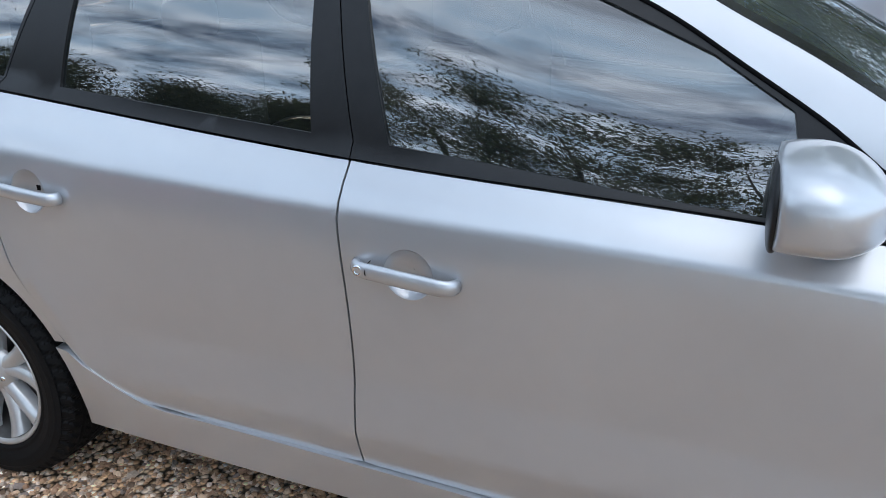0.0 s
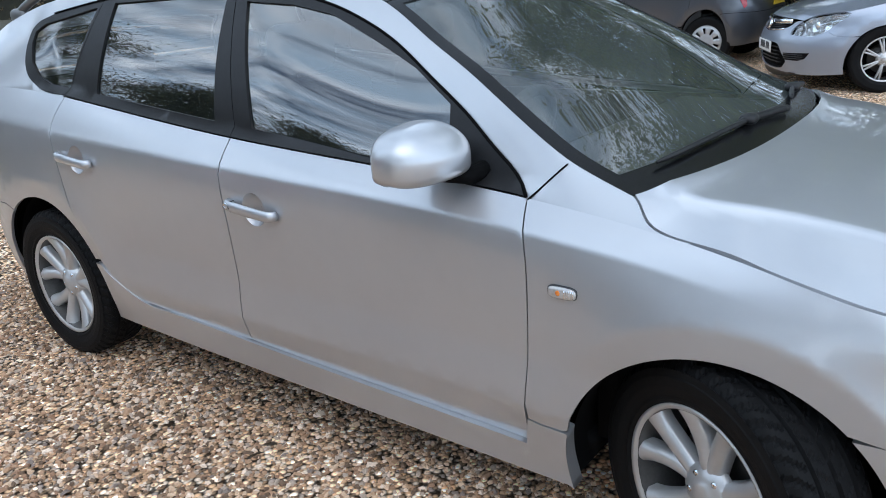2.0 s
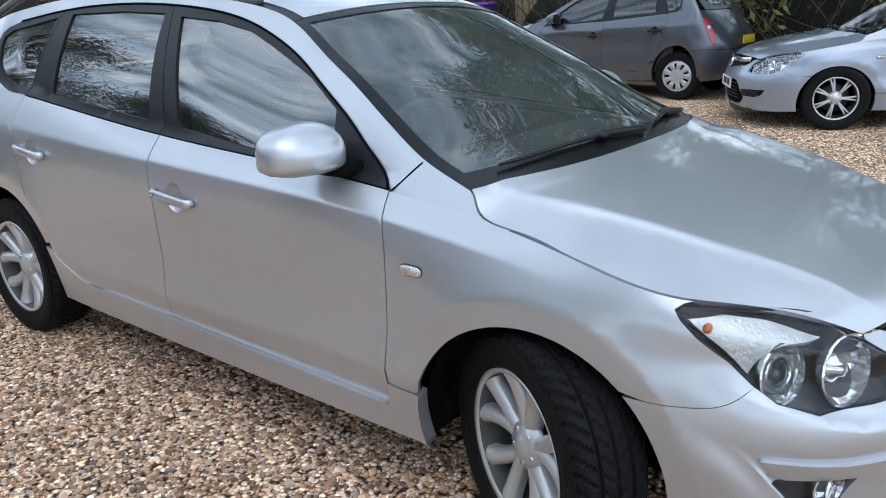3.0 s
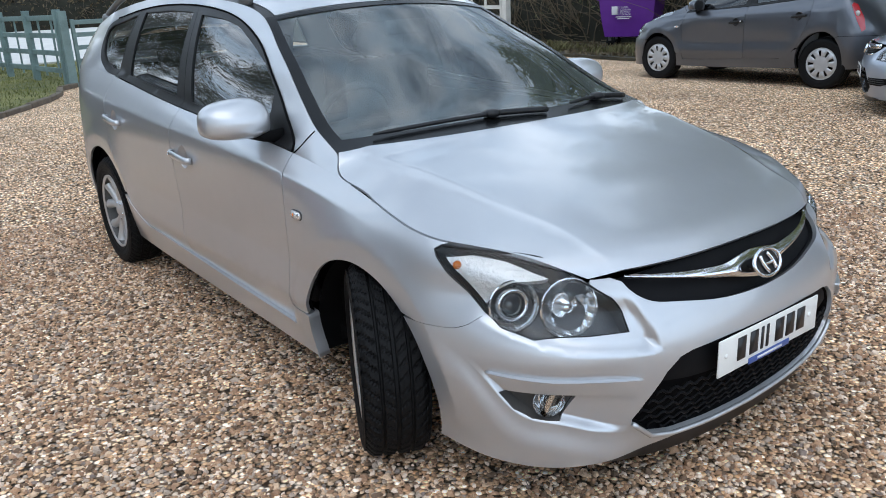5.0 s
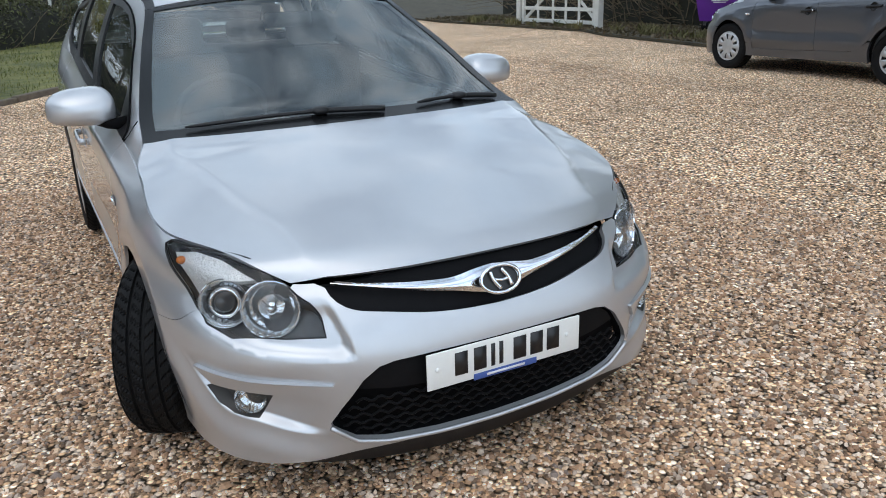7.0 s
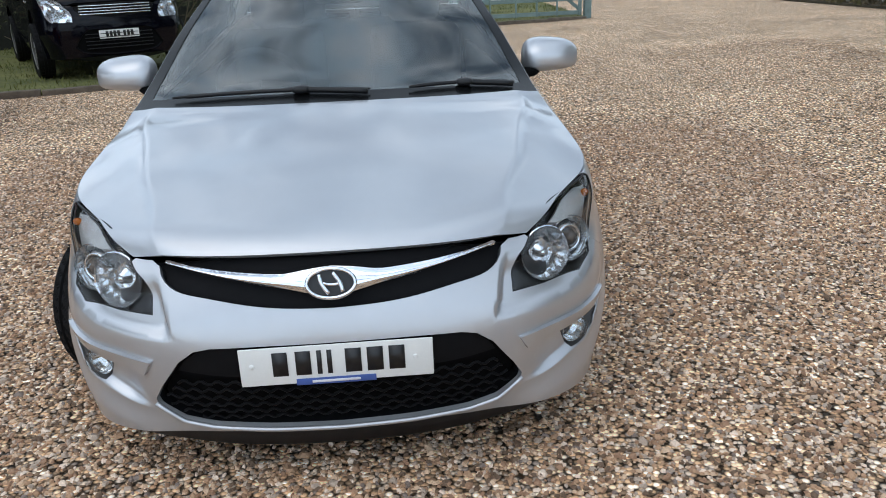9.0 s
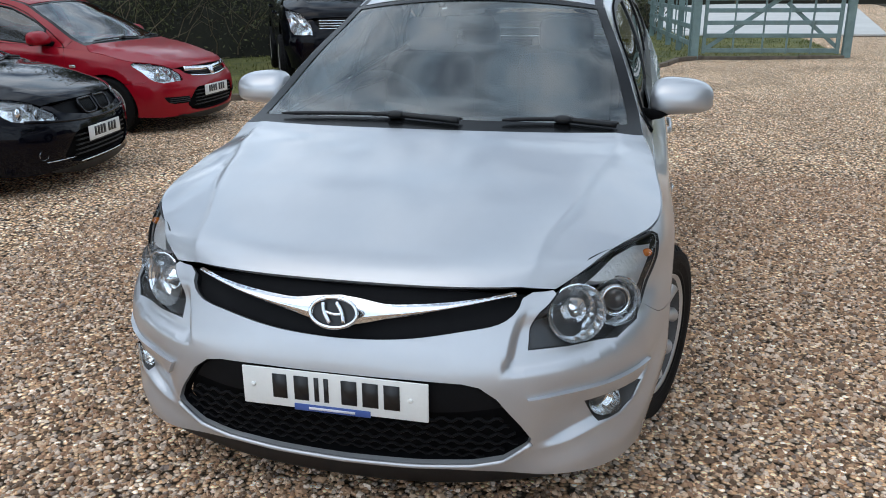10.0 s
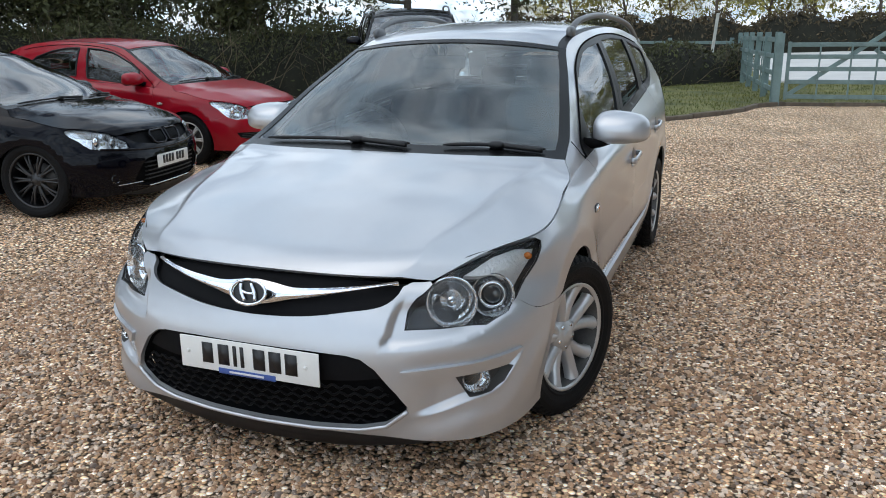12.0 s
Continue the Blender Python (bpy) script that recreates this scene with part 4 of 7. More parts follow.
        frame_mat = body_paint if three_door else TRIM
        Ub = on(raised(lambda a, b: upper(a, b) * np.array([1, s, 1]), (0.003 if s < 0 else -0.003)))
        Ug = on(raised(lambda a, b: upper(a, b, False) * np.array([1, s, 1]), (-0.004 if s < 0 else 0.004)))
        sides = [("front_window_frame", f_out, FRONT_GLASS, door), ("rear_window_frame", m_out, REAR_GLASS, rear), ("quarter_window_frame", t_out, QUARTER_GLASS, car)]
        if three_door:
            r_out = np.vstack([[p for p in bl if p[0] < b_low[0] - 0.01][::-1], [b_low], [b_top], [p for p in wt if p[0] < b_top[0] - 0.012], smooth_run(WINDOW_TAIL, 0.02)[:-1]])
            long_glass = [(-1.530, 1.026), *FRONT_GLASS[1:-1], (-1.60, 1.386)]
            sides = [("front_window_frame", f_out, long_glass, door), ("rear_side_frame", r_out, THREE_DOOR_GLASS, car)]
        for nm, outl, glass, owner in sides:
            g = dense(glass, 0.025, True)
            patch(nm, Ub, dense(outl, 0.03, True), frame_mat, owner, [g], step, 0.012, flip, gap=0.0015, label="" if three_door else "satin black window frame")
            w = patch(nm.replace("_frame", "_pane"), Ug, shrink(g, -0.004), GLASS if fine else CAR_GLASS, owner, (), 0.08, 0, flip, label="tinted side glass")
            w.visible_shadow = False
            if three_door:
                q = Ub(g[:, 0], g[:, 1])
                vs, fs = tube([Vector(p) for p in q] + [Vector(q[0])], 0.011, 6, False)
                solid("pane_seal", vs, fs, TRIM, owner)
        # mirror, handles, repeater lamp
        def cut_rear(x, y, z):
            x = x if x > -0.55 else -0.55 - (abs(x) - 0.55) * 0.15
            t = max(0.0, x)
            z = z * 1.06 if z > 0 else -abs(z) ** 0.6 * 0.84
            return (x * (1.10 - 0.26 * max(0, y * s) ** 2), y - s * 0.16 * t * t, z * (1 - 0.34 * t * t) * (1 - 0.13 * y * s) - 0.10 * t)
        m = warp(np.array([-0.724, s * 0.908, 1.022]))
        blob("door_mirror", (0.092, 0.122, 0.074), m, body_paint, car, 2.85, cut_rear, "body-coloured door mirror housing", 26)
        g = solid("mirror_glass", *disc_plate(m + np.array([-0.060, 0, 0.0]), 0.084, 0.056, s), MIRROR, car, "mirror glass")
        ring = blob("mirror_rim", (0.012, 0.101, 0.069), m + np.array([-0.052, 0, 0]), TRIM, car, 2.6)
        foot = warp(np.array([-0.64, s * 0.775, 0.968]))
        vs, fs = tube([foot + np.array([0.0, -0.02 * s, -0.005]), foot + np.array([-0.01, 0.05 * s, -0.004]), m + np.array([0.02, -0.06 * s, -0.045])], [0.028, 0.018, 0.026], 12)
        solid("mirror_foot", vs, fs, LINER, car)
        # rubber seal round the window opening and the joint across the foot of the pillar
        seal = smooth_run(WINDOW_TOP, 0.03)
        q = Ub(seal[:, 0], seal[:, 1])
        vs, fs = tube([Vector(p) for p in q], 0.0045, 6)
        solid("window_seal", vs, fs, LINER, car)
        joint = dense([(-0.412, 0.999), (-0.452, 0.958), (-0.490, 0.918)], 0.01)
        q = U(joint[:, 0], joint[:, 1])
        vs, fs = tube([Vector(p) for p in q], 0.0026, 6)
        solid("panel_joint", vs, fs, LINER, car)
        for hx, hz, owner in ((-1.392, 0.803, door), (-2.352, 0.873, rear))[:1 if three_door else 2]:
            handle(owner, warp, s, hx, hz, TRIM if black_handles else body_paint)
        u = locate([(-0.362, None, 0.737)], 1.3, 2.1)[0]
        p, q = warp(skin(u[0:1], u[1:2]) * np.array([1, s, 1]))[0], None
        blob("repeater_frame", (0.0385, 0.0080, 0.0165), p, PLASTIC, car, 3.4, n=10)
        rep_lamp = blob("side_repeater", (0.037, 0.0125, 0.0150), p, LENS_WHITE, car, 3.2, label="clear side repeater lamp", n=10)
        blob("repeater_bulb", (0.007, 0.004, 0.007), p + np.array([-0.006, s * 0.0105, 0.001]), AMBER, rep_lamp, 2.0, n=8)
        for k in range(5):
            part("repeater_rib", box_bm((0.0025, 0.004, 0.022), tuple(p + np.array([0.010 + 0.005 * k, s * (0.0112 - 0.0007 * k), 0.0])), 0.0008, 1), REFLECTOR, rep_lamp)
        # headlamp
        lamp = patch("headlamp", on(raised(core, -0.075)), half(LAMP_UV), HOUSING if lamp_dark else REFLECTOR, car, (), 0.03, 0, label="dark headlamp unit with clear lens")
        wall_of(lamp, on, half(LAMP_UV), 0.075, HOUSING if fine else (HOUSING if lamp_dark else REFLECTOR))
        if fine:
            lamp_details(lamp, on, s, warp, LAMP_UV)
        else:
            for (y, z), r in (((0.60, 0.635), 0.045), ((0.70, 0.655), 0.045)):
                uv = on_front([(y, z)])[0]
                c = warp(skin(np.array([uv[0]]), np.array([uv[1]])) * np.array([1, s, 1]))[0] + np.array([-0.025, -s * 0.01, 0])
                blob("lamp_bowl", (0.02, r, r), c, REFLECTOR, lamp, 2.0, n=8)
        lens = patch("lamp_lens", on(raised(skin if fine else core, -0.002)), shrink(half(LAMP_UV), 0.002), LENS, lamp, (), 0.03, 0, label="clear plastic lens")
        lens.visible_shadow = False
        # tail lamp
        tl = np.array([(4.93, 0.63), (5.02, 0.66), (5.13, 0.66), (5.12, 0.42), (5.02, 0.40), (4.97, 0.50)])
        if plate_rear:
            tl = np.array([(4.86, 0.60), (4.92, 0.62), (5.00, 0.60), (5.04, 0.50), (5.02, 0.42), (4.96, 0.40), (4.90, 0.48)])
            q = warp(raised(skin, 0.006)(np.array([s * 4.94]), np.array([0.535])))[0]
            blob("reversing_lamp", (0.03, 0.02, 0.035), q, LENS_WHITE, car, 2.0, n=8)
        patch("tail_lamp", on(raised(skin, 0.006)), half(dense(tl, 0.03, True)), LAMP_RED, car, (), 0.05, 0.01, label="red tail lamp")
    # bonnet, screen, roof, tail
    Bn = on(bonnet)
    n = 110
    edge = np.vstack([np.column_stack([np.linspace(-0.9935, 0.9935, 50), np.full(50, 0.002)]), np.column_stack([np.full(n, 0.9935), np.linspace(0.03, 0.99, n)]),
                      np.column_stack([np.linspace(0.9935, -0.9935, 50), np.full(50, 0.995)]), np.column_stack([np.full(n, -0.9935), np.linspace(0.99, 0.03, n)])])
    along = np.linspace(0.04, 0.95, 90)
    folds = [np.column_stack([s * (bonnet_crease(along) + d), along]) for s in (1, -1) for d in (-0.022, -0.011, 0.0, 0.011, 0.022)] if fine else ()
    patch("bonnet", on(raised(bonnet, 0.002)), edge, body_paint, car, (), 0.035 if fine else 0.08, 0.012, label="bonnet with two long creases", lines=folds)
    patch("bonnet_seal", on(raised(bonnet, -0.02)), edge * np.array([1.008, 1.0]), LINER, car, (), 0.1, 0)

    def frame_of(w, b0, b1, k=40):
        return np.vstack([np.column_stack([np.linspace(-w, w, k), np.full(k, b0)]), np.column_stack([np.full(k, w), np.linspace(b0, b1, k)])[1:-1],
                          np.column_stack([np.linspace(w, -w, k), np.full(k, b1)]), np.column_stack([np.full(k, -w), np.linspace(b1, b0, k)])[1:-1]])

    ws = patch("windscreen", on(raised(screen, -0.002)), frame_of(0.985, 0.045, 0.985), SCREEN if fine else CAR_SCREEN, car, (), 0.09, 0, label="clear windscreen")
    ws.visible_shadow = False
    clear = frame_of(0.938, 0.088, 0.965)
    patch("screen_border", on(raised(screen, 0.001)), frame_of(0.997, -0.005, 0.995), FRIT, car, [clear], 0.08, 0.008, label="black screen border and cowl")
    patch("roof_panel", on(roof), frame_of(0.925, 0.003, 0.999), body_paint, car, (), 0.06, 0.01)
    for s in (1, -1):
        patch("roof_channel", on(raised(roof, -0.004)), np.vstack([np.column_stack([np.full(40, s * 0.92), np.linspace(0.003, 0.99, 40)]), np.column_stack([np.full(40, s * 1.005), np.linspace(0.99, 0.003, 40)])]),
              TRIM, car, (), 0.06, 0)
    patch("tailgate", on(tailgate), frame_of(0.99, 0.0, 1.0), body_paint, car, [frame_of(0.78, 0.15, 0.8, 12)], 0.07, 0.01, flip=False)
    rw = patch("rear_window", on(raised(tailgate, -0.004)), frame_of(0.80, 0.13, 0.82, 12), GLASS, car, (), 0.1, 0)
    rw.visible_shadow = False
    if rails:
        for s in (1, -1):
            pts = []
            for b, h in ((0.10, -0.01), (0.115, 0.018), (0.15, 0.045), (0.21, 0.056), (0.35, 0.062), (0.60, 0.060), (0.80, 0.052), (0.88, 0.036), (0.93, 0.012), (0.945, -0.012)):
                q = roof(np.array([s * 0.955]), np.array([b]))[0]
                pts.append(warp(q + np.array([0, 0, h])))
            vs, fs = tube(smooth_run(np.array(pts), 0.04), 0.017, 10)
            rail = solid("roof_rail", vs, fs, RAIL, car, "grey roof rail with dark feet")
            for b in (0.115, 0.925):
                q = warp(roof(np.array([s * 0.955]), np.array([b]))[0])
                blob("rail_foot", (0.06, 0.022, 0.030), q + np.array([0, 0, 0.012]), RAIL, rail, 2.6, n=8)
    # grille, intake and number plate
    patch("grille", on(raised(skin, -0.028)), GRILLE_UV, GRILLE, car, (), 0.04, 0, label="black grille recess")
    wall_of(car, on, GRILLE_UV, 0.028, TRIM, "grille_edge")
    patch("air_intake", on(raised(skin, -0.045)), INTAKE_UV, LINER, car, (), 0.05, 0, label="black lower intake")
    wall_of(car, on, INTAKE_UV, 0.045, GRILLE, "intake_edge")
    if front == "wing":
        wing_front(car, on, warp)
    else:
        plain_front(car, on, warp, front)
    number_plate(car, warp, fine)
    if plate_rear:
        bm = box_bm((0.008, 0.46, 0.10), tuple(warp(np.array([-3.60, 0.0, 0.74]))), 0.002)
        part("rear_plate", bm, PLATE_Y, car, "yellow rear number plate")
    # underside and lower lip
    und = [warp(np.array(q)) for q in ((0.70, 0.58, 0.19), (0.70, -0.58, 0.19), (0.42, -0.58, 0.20), (0.42, 0.58, 0.20), (-0.40, 0.62, 0.22), (-0.40, -0.62, 0.22),
                                      (-2.3, 0.62, 0.25), (-2.3, -0.62, 0.25), (-3.4, 0.58, 0.28), (-3.4, -0.58, 0.28))]
    solid("underbody", und, [(0, 3, 2, 1), (3, 4, 5, 2), (4, 6, 7, 5), (6, 8, 9, 7)], LINER, car)
    us = np.linspace(-0.66, 0.66, 60)
    low = warp(skin(us, np.full(60, 0.004)))
    vs = []
    for q, u in zip(low, us):
        drop = 0.066 * (1 - (abs(u) / 0.66) ** 3)
        vs += [q + np.array([-0.012, 0, 0.004]), q + np.array([-0.022, 0, -drop]), q + np.array([-0.16, 0, -drop])]
    fs = []
    for i in range(59):
        for j in range(2):
            a = i * 3 + j
            fs.append((a, a + 3, a + 4, a + 1))
    solid("lower_lip", vs, fs, TRIM, car, "black lower lip")
    for (ax, az, r), st in zip(ARCH, (steer, 0.0)):
        for s in (1, -1):
            c = warp(np.array([ax, s * (tread if ax > -1 else tread - 0.018), 0.0]))
            make_wheel(car, (c[0], c[1], radius - 0.004), radius, 0.205, rim, -1 if s < 0 else 1, st * (1.0 if s < 0 else 0.72), style, rim_mat)
    interior(car, warp, fine)
    return car


def disc_plate(c, ry, rz, s, n=28):
    vs = [c] + [c + np.array([0.0, ry * math.copysign(abs(math.cos(t)) ** 0.8, math.cos(t)), rz * math.copysign(abs(math.sin(t)) ** 0.8, math.sin(t))]) for t in np.linspace(0, 2 * np.pi, n, endpoint=False)]
    return vs, [(0, 1 + (i + 1) % n, 1 + i) for i in range(n)]


def wall_of(parent, on, uv, deep, mat, name="lamp_wall"):
    """The wall that leads from the body surface down to a recess."""
    a, b = on(raised(skin, -0.0138))(uv[:, 0], uv[:, 1]), on(raised(core, -deep))(uv[:, 0], uv[:, 1])
    n = len(uv)
    solid(name, np.vstack([a, b]), [(i, (i + 1) % n, n + (i + 1) % n, n + i) for i in range(n)], mat, parent)


def bezel(parent, c, axis, r, deep, mat, name, label="", bowl=None):
    """A round lamp: a bowl with a ring, facing along axis."""
    q = Vector((0, -1, 0)).rotation_difference(Vector(axis).normalized()).to_matrix()
    prof = bowl or [(r, 0.0), (r * 1.03, -0.004), (r * 1.06, 0.0), (r * 1.03, 0.004), (r * 0.97, 0.004), (r * 0.80, deep * 0.55), (r * 0.52, deep * 0.9), (0.0, deep)]
    v, f = lathe(prof, 40 if bowl else 22)
    return solid(name, [tuple(q @ Vector(p) + Vector(c)) for p in v], f, mat, parent, label, smooth=bool(bowl))


def lamp_details(lamp, on, s, warp, LAMP_UV):
    """Two round chrome lamps and the turn signal inside the headlamp."""
    for (y, z), r, nm in (((0.622, 0.632), 0.078, "main_beam"), ((0.726, 0.636), 0.068, "projector")):
        axis = (0.80, s * 0.34, 0.12)
        q = on_front([(y, z)])[0]
        c = raised(core, -0.030)(np.array([s * q[0]]), np.array([q[1]]))[0]
        bezel(lamp, c, axis, r, 0.055, REFLECTOR, nm, "round chrome lamp")
        if nm == "projector":
            b = blob("projector_glass", (0.024, 0.033, 0.033), c - np.array(axis) * 0.022, DARKGLASS, lamp, 2.0, n=12)
            bezel(lamp, c - np.array(axis) * 0.012, axis, 0.041, 0.02, REFLECTOR, "projector_ring", bowl=[(0.034, 0.0), (0.038, -0.006), (0.045, 0.0), (0.045, 0.012)])
        else:
            bezel(lamp, c - np.array(axis) * 0.018, axis, 0.034, 0.02, REFLECTOR, "bulb_shield", bowl=[(0.0, -0.012), (0.014, -0.010), (0.018, 0.0), (0.032, 0.006), (0.036, 0.016)])
    uv = locate([(0.360, 0.803, 0.744), (0.42, 0.755, 0.755), (0.50, 0.700, 0.744), (0.60, 0.640, 0.704), (0.545, 0.705, 0.692), (0.512, 0.757, 0.662), (0.496, 0.777, 0.634), (0.450, 0.791, 0.672), (0.40, 0.803, 0.712)], 0.4, 1.6)
    uv = dense(uv, 0.012, True)
    uv = uv if s > 0 else other(uv)
    patch("turn_signal", on(raised(skin, -0.022)), uv, REFLECTOR_RIBBED, lamp, (), 0.02, 0.02, label="ribbed chrome turn signal")
    c = locate([(0.40, 0.792, 0.726)], 0.4, 1.6)[0]
    p = warp(raised(skin, -0.016)(np.array([c[0] if s > 0 else -c[0]]), np.array([c[1]])))[0]
    blob("amber_bulb", (0.010, 0.014, 0.012), p, AMBER, lamp, 2.0, n=8)
    # rim line of the unit
    uvl = (LAMP_UV if s > 0 else other(LAMP_UV))
    q = on(raised(skin, -0.004))(uvl[:, 0], uvl[:, 1])
    vs, fs = tube([*q, q[0]], 0.0042, 6, False)
    solid("lamp_seal", vs, fs, TRIM, lamp)


def handle_ring(hx, hz):
    t = np.linspace(0, 2 * np.pi, 36, endpoint=False)
    return on_side(np.column_stack([hx + 0.051 * np.cos(t), hz - 0.002 + 0.051 * np.sin(t)]), 1.8, 4.2)


def handle(owner, warp, s, hx, hz, mat):
    """A pull handle over a shallow cup in the door skin."""
    u = on_side([(hx, hz)], 1.8, 4.2)[0]
    def at(dx, dz, out):
        uv = on_side([(hx + dx, hz + dz)], 1.8, 4.2)[0]
        p = skin(np.array([uv[0]]), np.array([uv[1]]))[0]
        return warp(np.array([p[0], s * (p[1] + out), p[2]]))
    # dished cup pressed into the door
    c = on_side([(hx, hz)], 1.8, 4.2)[0]
    def dish(a, b):
        q = skin(a, b)
        r = np.hypot(q[..., 0] - hx, q[..., 2] - hz + 0.002) / 0.051
        q[..., 1] -= np.sign(q[..., 1]) * 0.031 * np.clip(1 - r ** 2, 0, 1) ** 0.6
        return warp(q)
    ring = handle_ring(hx, hz)
    patch("handle_cup", dish, ring if s > 0 else other(ring), mat if mat is not TRIM else mat, owner, (), 0.009, 0)
    path = [at(-0.106, 0.008, 0.003), at(-0.100, 0.008, 0.019), at(-0.06, 0.005, 0.027), at(0.0, 0.0, 0.029), at(0.055, -0.005, 0.027), at(0.094, -0.008, 0.019), at(0.099, -0.008, 0.003)]
    pts = smooth_run(np.array(path), 0.015)
    rad = [0.0112 + 0.0015 * math.sin(math.pi * i / (len(pts) - 1)) for i in range(len(pts))]
    vs, fs = tube(pts, rad, 12)
    vs = [Vector((q.x, c[1] + (q.y - c[1]) * 0.7, c[2] + (q.z - c[2]) * 1.35)) for q, c in zip(vs, np.repeat(pts, 12, 0))]
    bar = solid("door_handle", vs, fs, mat, owner, "pull handle")
    if hx > -1.6:
        p = at(-0.090, 0.0075, 0.030)
        v, f = lathe([(0.0, -0.001), (0.006, -0.001), (0.0065, -0.004), (0.010, -0.004), (0.0115, 0.004)], 16)
        solid("lock", np.array(v) * np.array([1, -s, 1]) + p, f, CHROME, bar)
        v, f = lathe([(0.0, -0.0025), (0.004, -0.0025), (0.004, 0.0)], 10)
        solid("keyhole", np.array(v) * np.array([1, -s, 1]) + p, f, LINER, bar)
        seam = [at(-0.072, z, out) for z, out in ((0.022, 0.012), (0.020, 0.030), (0.006, 0.0365), (-0.009, 0.030), (-0.011, 0.012))]
        vs, fs = tube(seam, 0.0012, 6)
        solid("handle_seam", vs, fs, LINER, bar)


def wing_front(car, on, warp):
    """The hero's front: chrome wing with an oval badge, honeycomb rows in the intake, blades and fog lamps."""
    top = [(0.458, 0.6865), (0.38, 0.680), (0.28, 0.671), (0.18, 0.664), (0.12, 0.663), (0.075, 0.669), (0.0, 0.676)]
    low = [(0.458, 0.6835), (0.38, 0.671), (0.28, 0.654), (0.18, 0.637), (0.12, 0.627), (0.085, 0.619), (0.0, 0.603)]
    t_uv, l_uv = on_front(smooth_run(top[::-1], 0.02)), on_front(smooth_run(low, 0.02))
    half = np.vstack([t_uv, l_uv])
    uv = np.vstack([half, other(half[1:-1])])

    def swell(a, b):
        # the wing is rounded from its upper to its lower edge
        hi, lo = np.interp(np.abs(a), t_uv[:, 0], t_uv[:, 1]), np.interp(np.abs(a), l_uv[::-1, 0], l_uv[::-1, 1])
        w = np.clip((b - (hi + lo) / 2) / np.maximum((hi - lo) / 2, 1e-4), -1, 1)
        q = raised(skin, 0.0)(a, b)
        return warp(q + np.stack([0.002 + np.minimum(0.30 * (hi - lo), 0.011) * (1 - w * w), 0 * a, 0 * a], -1))

    wing = patch("chrome_wing", swell, uv, CHROME, car, (), 0.007, 0.012, label="chrome wing across the grille")
    # oval badge: ring, dark field and a slanted bar shape
    nrm = Vector((1.0, 0, 0.42)).normalized()
    turn = Matrix.Rotation(-math.atan2(0.42, 1.0), 3, "Y")
    c = Vector((0.826, 0, 0.641)) + nrm * 0.018
    def put(x, y, z):
        return tuple(turn @ Vector((x, y, z)) + c)
    ring = []
    for t in np.linspace(0, 2 * np.pi, 48, endpoint=False):
        ring.append(Vector(put(0.004, 0.064 * math.cos(t), 0.039 * math.sin(t))))
    vs, fs = tube([*ring, ring[0]], 0.0055, 8, False)
    badge = solid("badge_ring", vs, fs, CHROME, car, "oval chrome badge ring")
    vs = [put(0.0, 0, 0)] + [put(-0.002, 0.060 * math.cos(t), 0.036 * math.sin(t)) for t in np.linspace(0, 2 * np.pi, 40, endpoint=False)]
    solid("badge_field", vs, [(0, 1 + i, 1 + (i + 1) % 40) for i in range(40)], INK, badge)
    for run, w in ((((0.030, -0.024), (0.026, -0.004), (0.006, 0.027)), 0.013), (((-0.006, -0.027), (-0.026, 0.004), (-0.030, 0.024)), 0.013),
                   (((0.024, -0.002), (0.0, -0.004), (-0.024, 0.002)), 0.009)):
        path = smooth_run(np.array([put(0.005, y, z) for y, z in run]), 0.008)
        vs, fs = tube(path, w / 2, 8)
        solid("badge_bar", vs, fs, CHROME, badge)
    # flat black panel behind the plate
    half = on_front([(0.0, 0.482), (0.20, 0.481), (0.335, 0.478), (0.38, 0.468), (0.42, 0.44), (0.445, 0.405), (0.35, 0.392), (0.20, 0.384), (0.0, 0.382)])
    half = dense(half, 0.02)
    patch("plate_backing", on(raised(skin, -0.020)), np.vstack([half, other(half[1:-1])]), GRILLE, car, (), 0.04, 0.02, label="plain black panel behind the plate")
    # rows of slats with honeycomb waves
    for k, z in enumerate((0.368, 0.342, 0.316, 0.290, 0.264, 0.240)):
        w = float(np.interp(z, [0.21, 0.244, 0.293, 0.312, 0.40], [0.22, 0.44, 0.505, 0.51, 0.44])) - 0.015
        ys = np.arange(-w, w, 0.012)
        ph = (ys / 0.048 + 0.5 * (k % 2)) % 1.0
        zz = z + 0.010 * np.clip(np.abs(ph - 0.5) * 4 - 1, -0.75, 0.75)
        uv = np.array([(np.sign(y) * q[0], q[1]) for y, q in zip(ys, on_front([(abs(y), t) for y, t in zip(ys, zz)]))])
        a = warp(raised(skin, -0.016)(uv[:, 0], uv[:, 1]))
        vs, fs = tube([Vector(p) for p in a], 0.0042, 6)
        solid("intake_slat", vs, fs, GRILLE, car)
    # bright lip round the lower edge of the intake
    low = on_front(dense([(0.516, 0.300), (0.446, 0.241), (0.36, 0.219), (0.20, 0.205), (0.0, 0.200)], 0.02))
    run = np.vstack([low, other(low[:-1])])
    a = warp(raised(skin, 0.006)(run[:, 0], run[:, 1]))
    vs, fs = tube([Vector(p) for p in a], 0.0075, 8)
    solid("intake_lip", vs, fs, SILVER, car)
